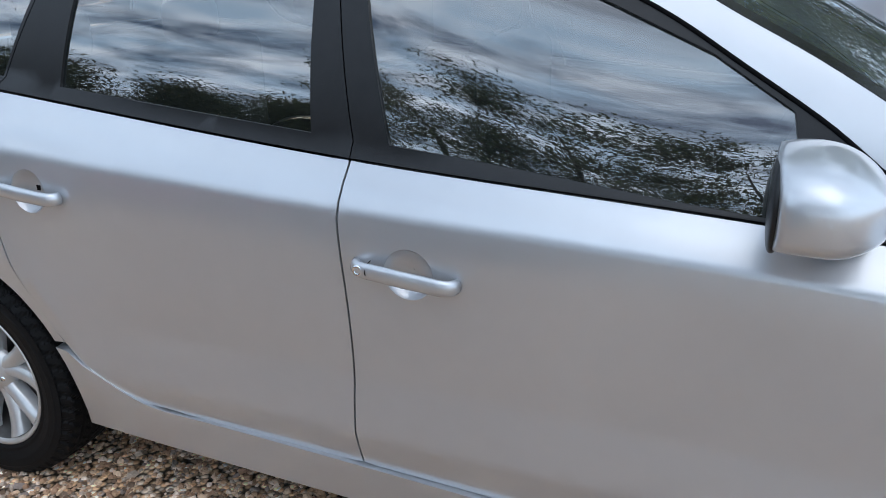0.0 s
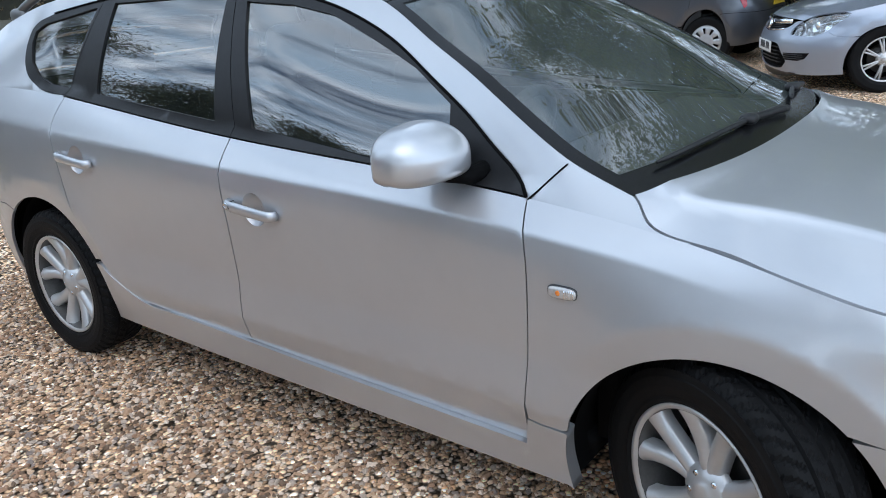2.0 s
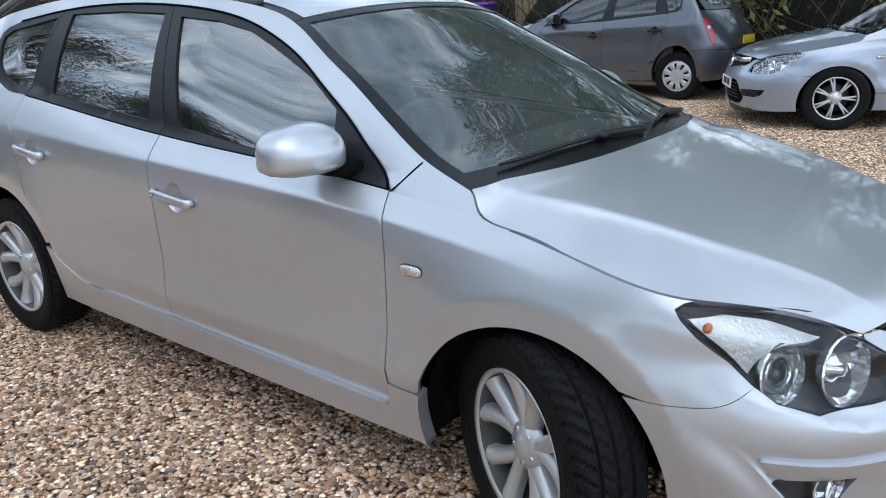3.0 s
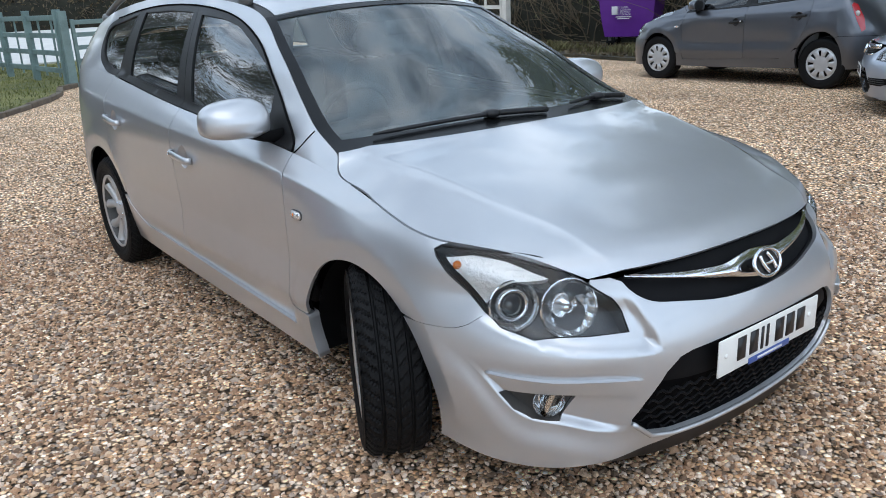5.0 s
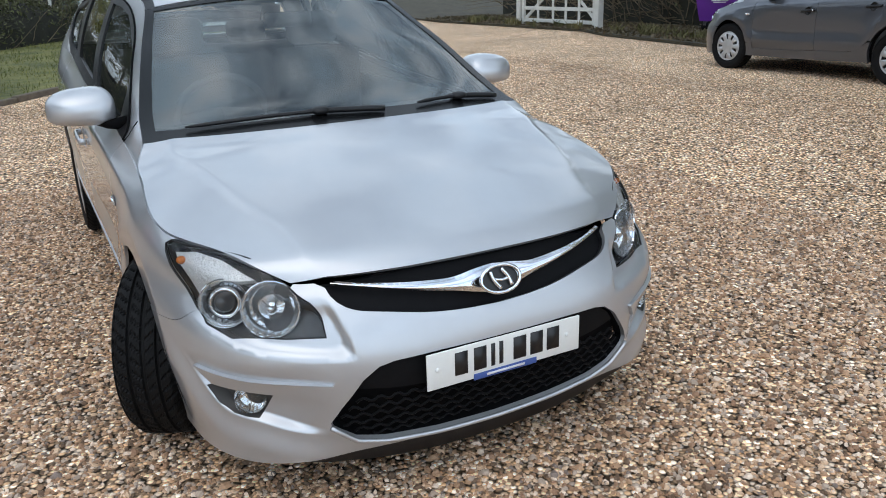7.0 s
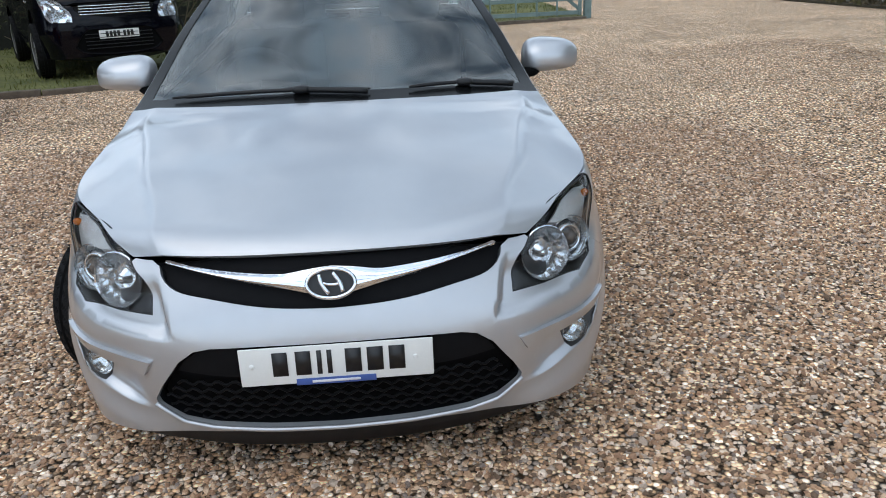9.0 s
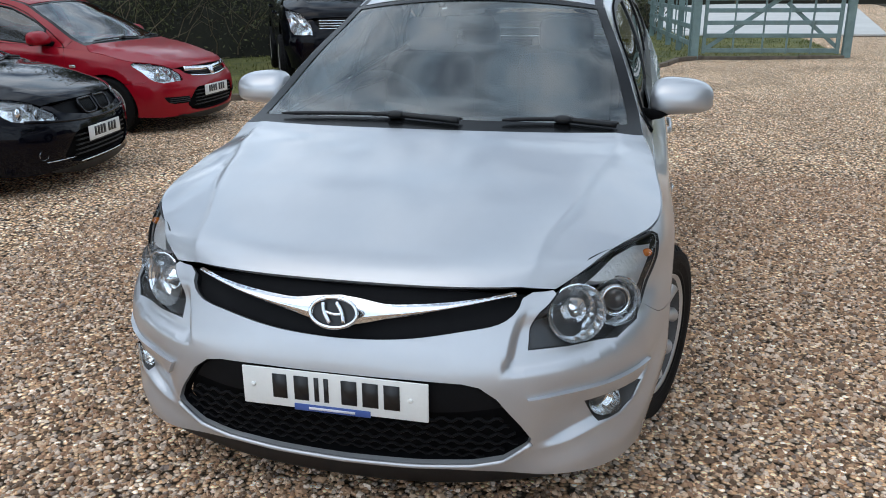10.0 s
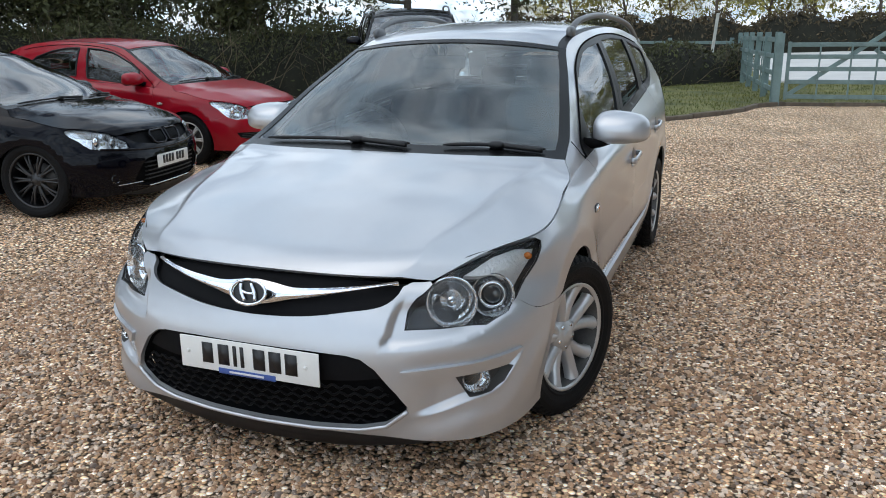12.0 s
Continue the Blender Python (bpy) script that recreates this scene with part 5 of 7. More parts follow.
    for s in (1, -1):
        st = STRIP_UV if s > 0 else other(STRIP_UV)
        patch("bumper_blade", on(raised(skin, 0.012)), st, SILVER, car, (), 0.02, 0.02, label="raised silver bumper blade")
        fg = FOG_UV if s > 0 else other(FOG_UV)
        fog = patch("fog_recess", on(raised(core, -0.046)), fg, FOG_TRIM, car, (), 0.03, 0, label="black fog lamp recess")
        wall_of(fog, on, fg, 0.046, FOG_TRIM, "recess_wall")
        c = locate([(0.672, 0.715, 0.372)], 0.5, 1.2)[0]
        p = warp(raised(core, -0.026)(np.array([s * c[0]]), np.array([c[1]])))[0]
        bezel(fog, p, (0.86, s * 0.45, 0.0), 0.043, 0.03, REFLECTOR, "fog_lamp", "round clear fog lamp")
        lens = blob("fog_lens", (0.010, 0.040, 0.040), p + np.array([0.006, s * 0.004, 0]), LENS, fog, 2.0, n=10)
        lens.visible_shadow = False


def run_across(ys, z):
    """(u, v) along a front-view line at heights z over ys."""
    zs = np.broadcast_to(z, np.shape(ys))
    return np.array([(np.sign(y) * q[0], q[1]) for y, q in zip(ys, on_front([(abs(y), t) for y, t in zip(ys, zs)]))])


def plain_front(car, on, warp, front):
    """Simpler fronts of the other parked cars."""
    def bar(name, ys, z, out, r, mat, squash=1.0, sides=8):
        uv = run_across(ys, z)
        a = warp(raised(core, out)(uv[:, 0], uv[:, 1]))
        vs, fs = tube([Vector(p) for p in a], r, sides)
        vs = [Vector((q.x, q.y, c[2] + (q.z - c[2]) * squash)) for q, c in zip(vs, np.repeat(a, sides, 0))]
        return solid(name, vs, fs, mat, car)

    def panel(name, corners, out, mat, label=""):
        for s in (1, -1):
            uv = on_front(dense(np.array(corners), 0.02, True))
            patch(name, on(raised(core, out)), uv if s > 0 else other(uv), mat, car, (), 0.03, 0.01, label=label)

    if front == "bar":
        ys = np.linspace(-0.43, 0.43, 41)
        bar("grille_bar", ys, 0.655 + 0.05 * np.abs(ys), 0.004, 0.016, CHROME, 1.7)
        for k in range(3):
            bar("grille_slat", ys[3:-3], 0.630 - 0.018 * k + 0.05 * np.abs(ys[3:-3]), -0.014, 0.005, PLASTIC)
        bar("grille_lip", ys[2:-2], 0.580 + 0.10 * np.abs(ys[2:-2]) ** 1.3, 0.003, 0.008, CHROME)
        p = warp(np.array([0.835, 0, 0.640]))
        bezel(car, p, (1, 0, 0.3), 0.05, 0.012, CHROME, "badge", "round chrome badge", bowl=[(0.0, -0.008), (0.040, -0.008), (0.048, 0.0), (0.05, 0.008)])
        panel("side_intake", [(0.50, 0.395), (0.735, 0.405), (0.70, 0.345), (0.66, 0.325), (0.49, 0.325)], 0.003, GRILLE, "black side intake")
        for z in (0.345, 0.365, 0.385):
            for s in (1, -1):
                bar("side_slat", s * np.linspace(0.51, 0.69, 7), z, 0.008, 0.004, PLASTIC)
    if front == "kidney":
        for s in (1, -1):
            half = np.array([(0.022, 0.694), (0.20, 0.692), (0.228, 0.665), (0.205, 0.600), (0.17, 0.585), (0.06, 0.582), (0.022, 0.60)])
            uv = on_front(dense(half, 0.02, True))
            uv = uv if s > 0 else other(uv)
            patch("kidney", on(raised(core, -0.006)), uv, GRILLE, car, (), 0.03, 0.01, label="black kidney grille")
            q = warp(raised(core, 0.006)(uv[:, 0], uv[:, 1]))
            vs, fs = tube([*[Vector(p) for p in q], Vector(q[0])], 0.008, 8, False)
            solid("kidney_frame", vs, fs, DARK_CHROME, car)
            for y in np.linspace(0.05, 0.19, 7):
                zz = np.linspace(0.60, 0.68, 5)
                w = on_front([(y, z) for z in zz]) * np.array([s, 1])
                vs, fs = tube([Vector(p) for p in warp(raised(core, 0.0)(w[:, 0], w[:, 1]))], 0.004, 6)
                solid("kidney_slat", vs, fs, TRIM, car)
            panel_uv = on_front([(0.66, 0.335)])[0]
            c = warp(raised(core, 0.002)(np.array([s * panel_uv[0]]), np.array([panel_uv[1]])))[0]
            bezel(car, c, (0.86, s * 0.45, 0.0), 0.034, 0.03, REFLECTOR, "fog_lamp", "round clear fog lamp")
        bar("bright_lip", np.linspace(-0.34, 0.34, 30), 0.222, 0.008, 0.005, CHROME)
        for s in (1, -1):
            bar("bright_lip", s * np.linspace(0.42, 0.66, 12), 0.275, 0.004, 0.003, CHROME)
        bar("bumper_crease", np.linspace(-0.70, 0.70, 40), 0.545 + 0.05 * np.linspace(-1, 1, 40) ** 2, 0.004, 0.010, BLACK)
    if front == "slats":
        ys = np.linspace(-0.42, 0.42, 25)
        for z in (0.675, 0.652, 0.629, 0.606):
            bar("grille_bar", ys, z, 0.004, 0.0075, CHROME)
    for z in (0.44, 0.40, 0.36, 0.32, 0.28):
        bar("intake_slat", np.linspace(-0.40, 0.40, 21), z, -0.012, 0.006, TRIM)


def number_plate(car, warp, fine):
    """A white plate; its characters are plain bars."""
    c = warp(np.array([0.882, 0.0, 0.430]))
    c[0] = c[0] - 0.010 if not fine else 0.874
    bm = box_bm((0.006, 0.52, 0.111), tuple(c), 0.0025)
    plate = part("number_plate", bm, PLATE, car, "white front number plate")
    if fine:
        xs = [(-0.155, 0.045), (-0.092, 0.045), (-0.048, 0.014), (-0.020, 0.014), (0.045, 0.048), (0.105, 0.048), (0.165, 0.048)]
    else:
        xs = [(-0.16, 0.04), (-0.11, 0.04), (-0.06, 0.04), (-0.01, 0.04), (0.07, 0.04), (0.12, 0.04), (0.17, 0.04)]
    for y, w in xs:
        part("character_bar", box_bm((0.003, w * 0.9, 0.070), (c[0] + 0.0035, y * 0.98, c[2] + 0.006)), INK, plate)
    if fine:
        part("dealer_strip", box_bm((0.003, 0.215, 0.019), (c[0] + 0.0045, -0.005, c[2] - 0.050), 0.001), BLUE, plate, "blue strip below the characters")
        part("print_bar", box_bm((0.002, 0.13, 0.007), (c[0] + 0.0062, -0.005, c[2] - 0.050)), PALE, plate)
        for y in (-0.228, 0.212):
            v, f = lathe([(0.0, -0.005), (0.005, -0.005), (0.007, -0.002), (0.007, 0.0)], 14)
            v = np.array(v)[:, [1, 0, 2]] * np.array([-1, 1, 1]) + np.array([c[0] + 0.003, y, c[2] + 0.004])
            solid("screw_cap", v, f, PLATE, plate)


def interior(car, warp, fine):
    """Dark cabin seen through the glass: floor, dashboard, wheel and seats."""
    def w(x, y, z):
        return tuple(warp(np.array([x, y, z], float)))
    def boxed(name, a, b, mat, bevel=0.03):
        lo, hi = np.array(w(*a)), np.array(w(*b))
        return part(name, box_bm(tuple(np.abs(hi - lo)), tuple((lo + hi) / 2), bevel, 3), mat, car)
    boxed("cabin_floor", (-0.35, -0.74, 0.24), (-3.25, 0.74, 0.30), LINER, 0.0)
    boxed("dashboard", (-0.28, -0.70, 0.55), (-0.72, 0.70, 0.925), DASH, 0.05)
    boxed("bulkhead", (-0.22, -0.74, 0.30), (-0.34, 0.74, 0.90), LINER, 0.0)
    boxed("rear_bench", (-2.30, -0.62, 0.35), (-2.75, 0.62, 0.62), FABRIC, 0.05)
    boxed("bench_back", (-2.72, -0.62, 0.55), (-2.88, 0.62, 1.08), FABRIC, 0.05)
    for s in (1, -1):
        boxed("door_card", (-0.5, s * 0.735, 0.35), (-2.6, s * 0.765, 0.92), DASH, 0.0)
        boxed("seat_cushion", (-1.05, s * 0.12, 0.40), (-1.55, s * 0.60, 0.62), FABRIC, 0.06)
        boxed("seat_back", (-1.52, s * 0.12, 0.55), (-1.68, s * 0.60, 1.12), FABRIC, 0.06)
        boxed("head_restraint", (-1.60, s * 0.22, 1.13), (-1.70, s * 0.50, 1.30), FABRIC, 0.045)
        boxed("rear_restraint", (-2.78, s * 0.18, 1.08), (-2.86, s * 0.44, 1.22), FABRIC, 0.035)
    c = Vector(w(-0.80, -0.36, 0.93))
    q = Matrix.Rotation(radians(25), 3, "Y")
    ring = [c + q @ Vector((0, 0.185 * math.cos(t), 0.185 * math.sin(t))) for t in np.linspace(0, 2 * np.pi, 40, endpoint=False)]
    vs, fs = tube([*ring, ring[0]], 0.016, 8, False)
    wheel = solid("steering_wheel", vs, fs, DASH, car, "dark steering wheel")
    for a in (0.0, math.pi, -math.pi / 2):
        vs, fs = tube([c, c + q @ Vector((0, 0.185 * math.cos(a), 0.185 * math.sin(a)))], [0.035, 0.014], 8)
        solid("wheel_spoke", vs, fs, DASH, wheel)
    # rear-view mirror and headlining
    vs = [w(x, y, z) for x in (-1.10, -3.1) for y in (-0.55, 0.55) for z in (1.36,)]
    b = on_roof_lining(warp)
    solid("headlining", *b, LINING, car, "pale fabric headlining")
    part("rear_view_mirror", box_bm((0.03, 0.22, 0.065), w(-0.90, 0.0, 1.30), 0.02, 3), DASH, car)
    # wipers: a blade with a clip at its middle, and the arm that carries it
    out = raised(screen, 0.016)
    for y0, yh, y1 in ((-0.60, -0.13, 0.12), (0.26, 0.47, 0.66)):
        def at(y, b):
            return warp(out(np.array([y / 0.74]), np.array([b]))[0])
        ys = np.linspace(y0, y1, 12)
        blade = [at(y, 0.068 + 0.020 * math.sin(math.pi * (y - y0) / (y1 - y0))) for y in ys]
        vs, fs = tube(blade, [0.004] + [0.0075] * 10 + [0.004], 8)
        wiper = solid("wiper", vs, fs, TRIM, car, "black windscreen wiper")
        arm = [at(yh, 0.088), at((yh + y1) / 2, 0.070), at(y1 - 0.01, 0.050)]
        vs, fs = tube(smooth_run(np.array(arm), 0.03), 0.011, 8)
        solid("wiper_arm", vs, fs, TRIM, wiper)
        vs, fs = tube([at(yh - 0.30 * (yh - y0), 0.082), at(yh, 0.094), at(yh + 0.30 * (y1 - yh), 0.082)], [0.004, 0.010, 0.005], 8)
        solid("blade_bridge", vs, fs, TRIM, wiper)
        blob("wiper_clip", (0.024, 0.034, 0.015), np.array(at(yh, 0.088)), TRIM, wiper, 2.6, n=8)


def on_roof_lining(warp):
    vs, fs = [], []
    for i in range(13):
        for j in range(9):
            a, b = -0.9 + 1.8 * j / 8, 0.02 + 0.95 * i / 12
            vs.append(warp(roof(np.array([a]), np.array([b]))[0] - np.array([0, 0, 0.03])))
    for i in range(12):
        for j in range(8):
            k = i * 9 + j
            fs.append((k, k + 1, k + 10, k + 9))
    return vs, fs


LENS_WHITE = material("repeater_lens", (0.62, 0.60, 0.58), 0.15, 0.3, coat=1.0, vary=0.3, scale=120)
DARK_CHROME = material("dark_chrome", (0.045, 0.045, 0.05), 0.2, 1.0)
RAIL = material("grey_rail", (0.16, 0.165, 0.17), 0.45, 0.3, coat=0.2, vary=0.15, scale=20)
DARKGLASS = material("projector_glass", (0.05, 0.06, 0.07), 0.03, 0.0, coat=1.0, spec=0.8)
REFLECTOR_RIBBED = material("ribbed_reflector", (0.86, 0.86, 0.86), 0.28, 0.45, vary=0.15, scale=60, bump=0.5, bump_scale=90)

silver_car = make_car("silver_estate_car", "silver metallic five-door estate car standing on gravel", pose(0, 0, 0), SILVER, steer=-27.0)


# ---- ground ----
def ease1(t):
    t = min(1.0, max(0.0, t))
    return t * t * (3 - 2 * t)


def ground_z(x, y):
    return 0.10 * ease1((y - 2.8) / 4.0)


STONE_TONES = [(0.00, (0.173, 0.114, 0.072)), (0.17, (0.352, 0.213, 0.125)), (0.36, (0.478, 0.302, 0.175)), (0.54, (0.672, 0.475, 0.307)), (0.70, (0.467, 0.366, 0.278)),
               (0.84, (0.840, 0.673, 0.518)), (0.95, (0.247, 0.193, 0.158))]


def stone_ramp(nodes):
    r = nodes.new("ShaderNodeValToRGB")
    r.color_ramp.interpolation = "CONSTANT"
    el = r.color_ramp.elements
    el[0].position, el[0].color = STONE_TONES[0][0], (*STONE_TONES[0][1], 1)
    el[1].position, el[1].color = STONE_TONES[-1][0], (*STONE_TONES[-1][1], 1)
    for p, c in STONE_TONES[1:-1]:
        e = el.new(p)
        e.color = (*c, 1)
    return r


def gravel_material():
    """Far gravel: small cells of stone colours, the shade between stones put into the colour, and relief."""
    m = material("gravel_bed", (0.4, 0.3, 0.2), 0.9, spec=0.12)
    nt = m.node_tree
    nodes, links = nt.nodes, nt.links
    b = nodes["Principled BSDF"]
    co = nodes.new("ShaderNodeTexCoord")
    vo = nodes.new("ShaderNodeTexVoronoi")
    vo.inputs["Scale"].default_value = 54.0
    links.new(co.outputs["Object"], vo.inputs["Vector"])
    sp = nodes.new("ShaderNodeSeparateColor")
    links.new(vo.outputs["Color"], sp.inputs[0])
    ramp = stone_ramp(nodes)
    links.new(sp.outputs[0], ramp.inputs[0])
    big = nodes.new("ShaderNodeTexNoise")
    big.inputs["Scale"].default_value, big.inputs["Detail"].default_value = 0.9, 5.0
    links.new(co.outputs["Object"], big.inputs["Vector"])
    mr = nodes.new("ShaderNodeMapRange")
    mr.inputs["From Min"].default_value, mr.inputs["From Max"].default_value = 0.3, 0.7
    mr.inputs["To Min"].default_value, mr.inputs["To Max"].default_value = 1.52, 2.25
    links.new(big.outputs["Fac"], mr.inputs["Value"])
    # colour falls off away from each cell's centre, as painted shade between stones
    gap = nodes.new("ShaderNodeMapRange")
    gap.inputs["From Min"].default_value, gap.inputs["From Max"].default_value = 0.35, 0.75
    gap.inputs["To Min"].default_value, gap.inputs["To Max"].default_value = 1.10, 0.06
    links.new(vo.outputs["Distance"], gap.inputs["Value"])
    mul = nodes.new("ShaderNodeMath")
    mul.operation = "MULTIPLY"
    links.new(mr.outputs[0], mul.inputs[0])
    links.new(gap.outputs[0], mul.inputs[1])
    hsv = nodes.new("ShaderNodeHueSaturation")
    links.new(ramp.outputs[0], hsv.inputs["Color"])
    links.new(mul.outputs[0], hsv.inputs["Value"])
    hsv.inputs["Hue"].default_value = 0.501
    links.new(hsv.outputs[0], b.inputs["Base Color"])
    bp = nodes.new("ShaderNodeBump")
    bp.invert = True
    bp.inputs["Strength"].default_value, bp.inputs["Distance"].default_value = 0.9, 0.012
    links.new(vo.outputs["Distance"], bp.inputs["Height"])
    links.new(bp.outputs[0], b.inputs["Normal"])
    return m


def stone_material():
    m = material("gravel_stone", (0.4, 0.3, 0.2), 0.75, spec=0.25)
    nt = m.node_tree
    nodes, links = nt.nodes, nt.links
    b = nodes["Principled BSDF"]
    geo = nodes.new("ShaderNodeNewGeometry")
    ramp = stone_ramp(nodes)
    links.new(geo.outputs["Random Per Island"], ramp.inputs[0])
    co = nodes.new("ShaderNodeTexCoord")
    n = nodes.new("ShaderNodeTexNoise")
    n.inputs["Scale"].default_value, n.inputs["Detail"].default_value = 180.0, 4.0
    links.new(co.outputs["Object"], n.inputs["Vector"])
    mr = nodes.new("ShaderNodeMapRange")
    mr.inputs["To Min"].default_value, mr.inputs["To Max"].default_value = 0.68, 1.40
    links.new(n.outputs["Fac"], mr.inputs["Value"])
    hsv = nodes.new("ShaderNodeHueSaturation")
    links.new(ramp.outputs[0], hsv.inputs["Color"])
    links.new(mr.outputs[0], hsv.inputs["Value"])
    hsv.inputs["Hue"].default_value = 0.494
    links.new(hsv.outputs[0], b.inputs["Base Color"])
    return m


def fast_mesh(name, verts, faces, mat, smooth=True):
    """A mesh from arrays of verts and of triangles or quads."""
    me = bpy.data.meshes.new(name)
    k = faces.shape[1]
    me.vertices.add(len(verts))
    me.vertices.foreach_set("co", np.ascontiguousarray(verts, np.float32).ravel())
    me.loops.add(faces.size)
    me.loops.foreach_set("vertex_index", np.ascontiguousarray(faces, np.int32).ravel())
    me.polygons.add(len(faces))
    me.polygons.foreach_set("loop_start", np.arange(0, faces.size, k, dtype=np.int32))
    me.polygons.foreach_set("use_smooth", np.full(len(faces), smooth))
    me.update(calc_edges=True)
    me.materials.append(mat)
    return new(name, me)


def make_ground():
    xs = np.concatenate([np.linspace(-400, -40, 12), np.linspace(-34, 16, 51), np.linspace(24, 400, 10)])
    ys = np.concatenate([np.linspace(-400, -40, 12), np.linspace(-34, 30, 65), np.linspace(40, 400, 10)])
    vs = [(x, y, ground_z(x, y)) for x in xs for y in ys]
    n = len(ys)
    fs = [(i * n + j, (i + 1) * n + j, (i + 1) * n + j + 1, i * n + j + 1) for i in range(len(xs) - 1) for j in range(n - 1)]
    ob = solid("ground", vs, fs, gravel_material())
    tagged(ob, "wide gravel yard of small tan stones", "ground", kind="structure")


def pebble():
    """A small flat-topped stone: five corners below, three above."""
    low = [(math.cos(t), math.sin(t), -0.25) for t in np.radians(np.arange(0, 360, 72))]
    top = [(0.62 * math.cos(t), 0.62 * math.sin(t), 0.85) for t in np.radians([36, 156, 276])]
    f = [(0, 1, 5), (1, 6, 5), (1, 2, 6), (2, 3, 6), (3, 7, 6), (3, 4, 7), (4, 0, 7), (0, 5, 7), (5, 6, 7)]
    return np.array(low + top), np.array(f)


def make_stones():
    """Loose stones lying on the yard round the cars, closer together near the silver car."""
    rng = np.random.default_rng(4)
    n1, n2 = 138000, 46000
    a = np.column_stack([rng.uniform(-4.0, 2.7, n1), rng.uniform(-2.7, 3.1, n1)])
    b = np.column_stack([rng.uniform(-9.0, 4.0, n2 * 2), rng.uniform(-4.5, 6.5, n2 * 2)])
    b = b[~((b[:, 0] > -4.0) & (b[:, 0] < 2.7) & (b[:, 1] > -2.7) & (b[:, 1] < 3.1))][:n2]
    a = a[~((a[:, 0] > -3.3) & (a[:, 0] < 0.5) & (np.abs(a[:, 1]) < 0.55))]
    xy = np.vstack([a, b])
    n = len(xy)
    bv, bf = pebble()
    size = np.clip(rng.lognormal(math.log(0.0076), 0.27, n), 0.0045, 0.0155)
    dims = np.stack([size * rng.uniform(0.9, 1.45, n), size * rng.uniform(0.75, 1.05, n), size * rng.uniform(0.42, 0.80, n)], 1)
    jit = 1 + rng.normal(0, 0.15, (n, len(bv), 1))
    v = bv[None] * jit * dims[:, None]
    # tilt, then turn about the vertical
    t = rng.normal(0, 0.30, n)
    c, s = np.cos(t)[:, None], np.sin(t)[:, None]
    v = np.stack([v[..., 0], v[..., 1] * c - v[..., 2] * s, v[..., 1] * s + v[..., 2] * c], -1)
    t = rng.uniform(0, 2 * np.pi, n)
    c, s = np.cos(t)[:, None], np.sin(t)[:, None]
    v = np.stack([v[..., 0] * c - v[..., 1] * s, v[..., 0] * s + v[..., 1] * c, v[..., 2]], -1)
    z = np.array([ground_z(x, y) for x, y in xy]) + dims[:, 2] * rng.uniform(0.15, 0.75, n)
    v += np.column_stack([xy, z])[:, None]
    f = bf[None] + (np.arange(n) * len(bv))[:, None, None]
    ob = fast_mesh("gravel_stones", v.reshape(-1, 3), f.reshape(-1, 3), stone_material(), False)
    tagged(ob, "loose tan, cream and grey gravel stones", "gravel", kind="stuff")


make_ground()
make_stones()

# ---- lawn, kerb ----
GRASS = material("grass", (0.20, 0.195, 0.055), 0.9, second_color=(0.045, 0.058, 0.014), scale=1.1, bump=0.9, bump_scale=25)
BLADE = material("grass_blade", (0.20, 0.195, 0.055), 0.8, second_color=(0.07, 0.09, 0.022), scale=0.9, island=0.35)
DRY_GRASS = material("dry_grass", (0.17, 0.145, 0.065), 0.85, second_color=(0.07, 0.075, 0.025), scale=1.5, island=0.35)
SOIL = material("leaf_litter", (0.07, 0.058, 0.034), 0.95, second_color=(0.022, 0.020, 0.012), scale=2.5, bump=0.9, bump_scale=30)
CONCRETE = material("pale_concrete", (0.62, 0.61, 0.58), 0.85, vary=0.15, scale=0.6)
SLEEPER = material("weathered_sleeper", (0.17, 0.135, 0.10), 0.85, vary=0.5, scale=9, bump=0.5, bump_scale=60)
KERB_LINE = smooth_run([(-6.7, -13.0), (-7.1, -7.0), (-7.42, -4.3), (-8.3, -2.4), (-10.3, -0.55), (-12.0, 0.6), (-13.5, 1.3), (-14.7, 1.72), (-14.98, 3.0), (-15.1, 4.75)], 0.45)


def sheet(name, outline, z, mat, label, category, step=1.0):
    out = dense(outline, step, True)
    ob = patch(name, lambda a, b: np.stack([a, b, np.array([ground_z(x, y) for x, y in zip(np.ravel(a), np.ravel(b))]).reshape(np.shape(a)) + z], -1), out, mat, None, (), step, 0.05)
    tagged(ob, label, category, kind="structure")
    return ob


LAWN = np.vstack([KERB_LINE, [(-16.3, 4.8), (-40.0, 5.6), (-40.0, -20.0), (-8.0, -20.0)]])
sheet("lawn", LAWN, 0.045, GRASS, "rough mown lawn behind a low timber kerb", "lawn", 1.2)
NORTH = np.array([(-60.0, 16.5), (-28.2, 11.2), (-18.7, 10.2), (-12.5, 10.6), (-11.1, 10.1), (-7.9, 9.7), (-3.0, 9.7), (6.0, 9.4), (14.0, 9.0), (14.0, 40.0), (-60.0, 40.0)])
sheet("verge", NORTH, 0.06, SOIL, "leaf-strewn earth under the trees", "verge", 1.5)
sheet("concrete_yard", np.array([(-21.5, 7.2), (-60.0, 15.0), (-60.0, -1.0), (-22.5, 1.9)]), 0.075, CONCRETE, "pale concrete yard behind the fence", "yard", 3.0)


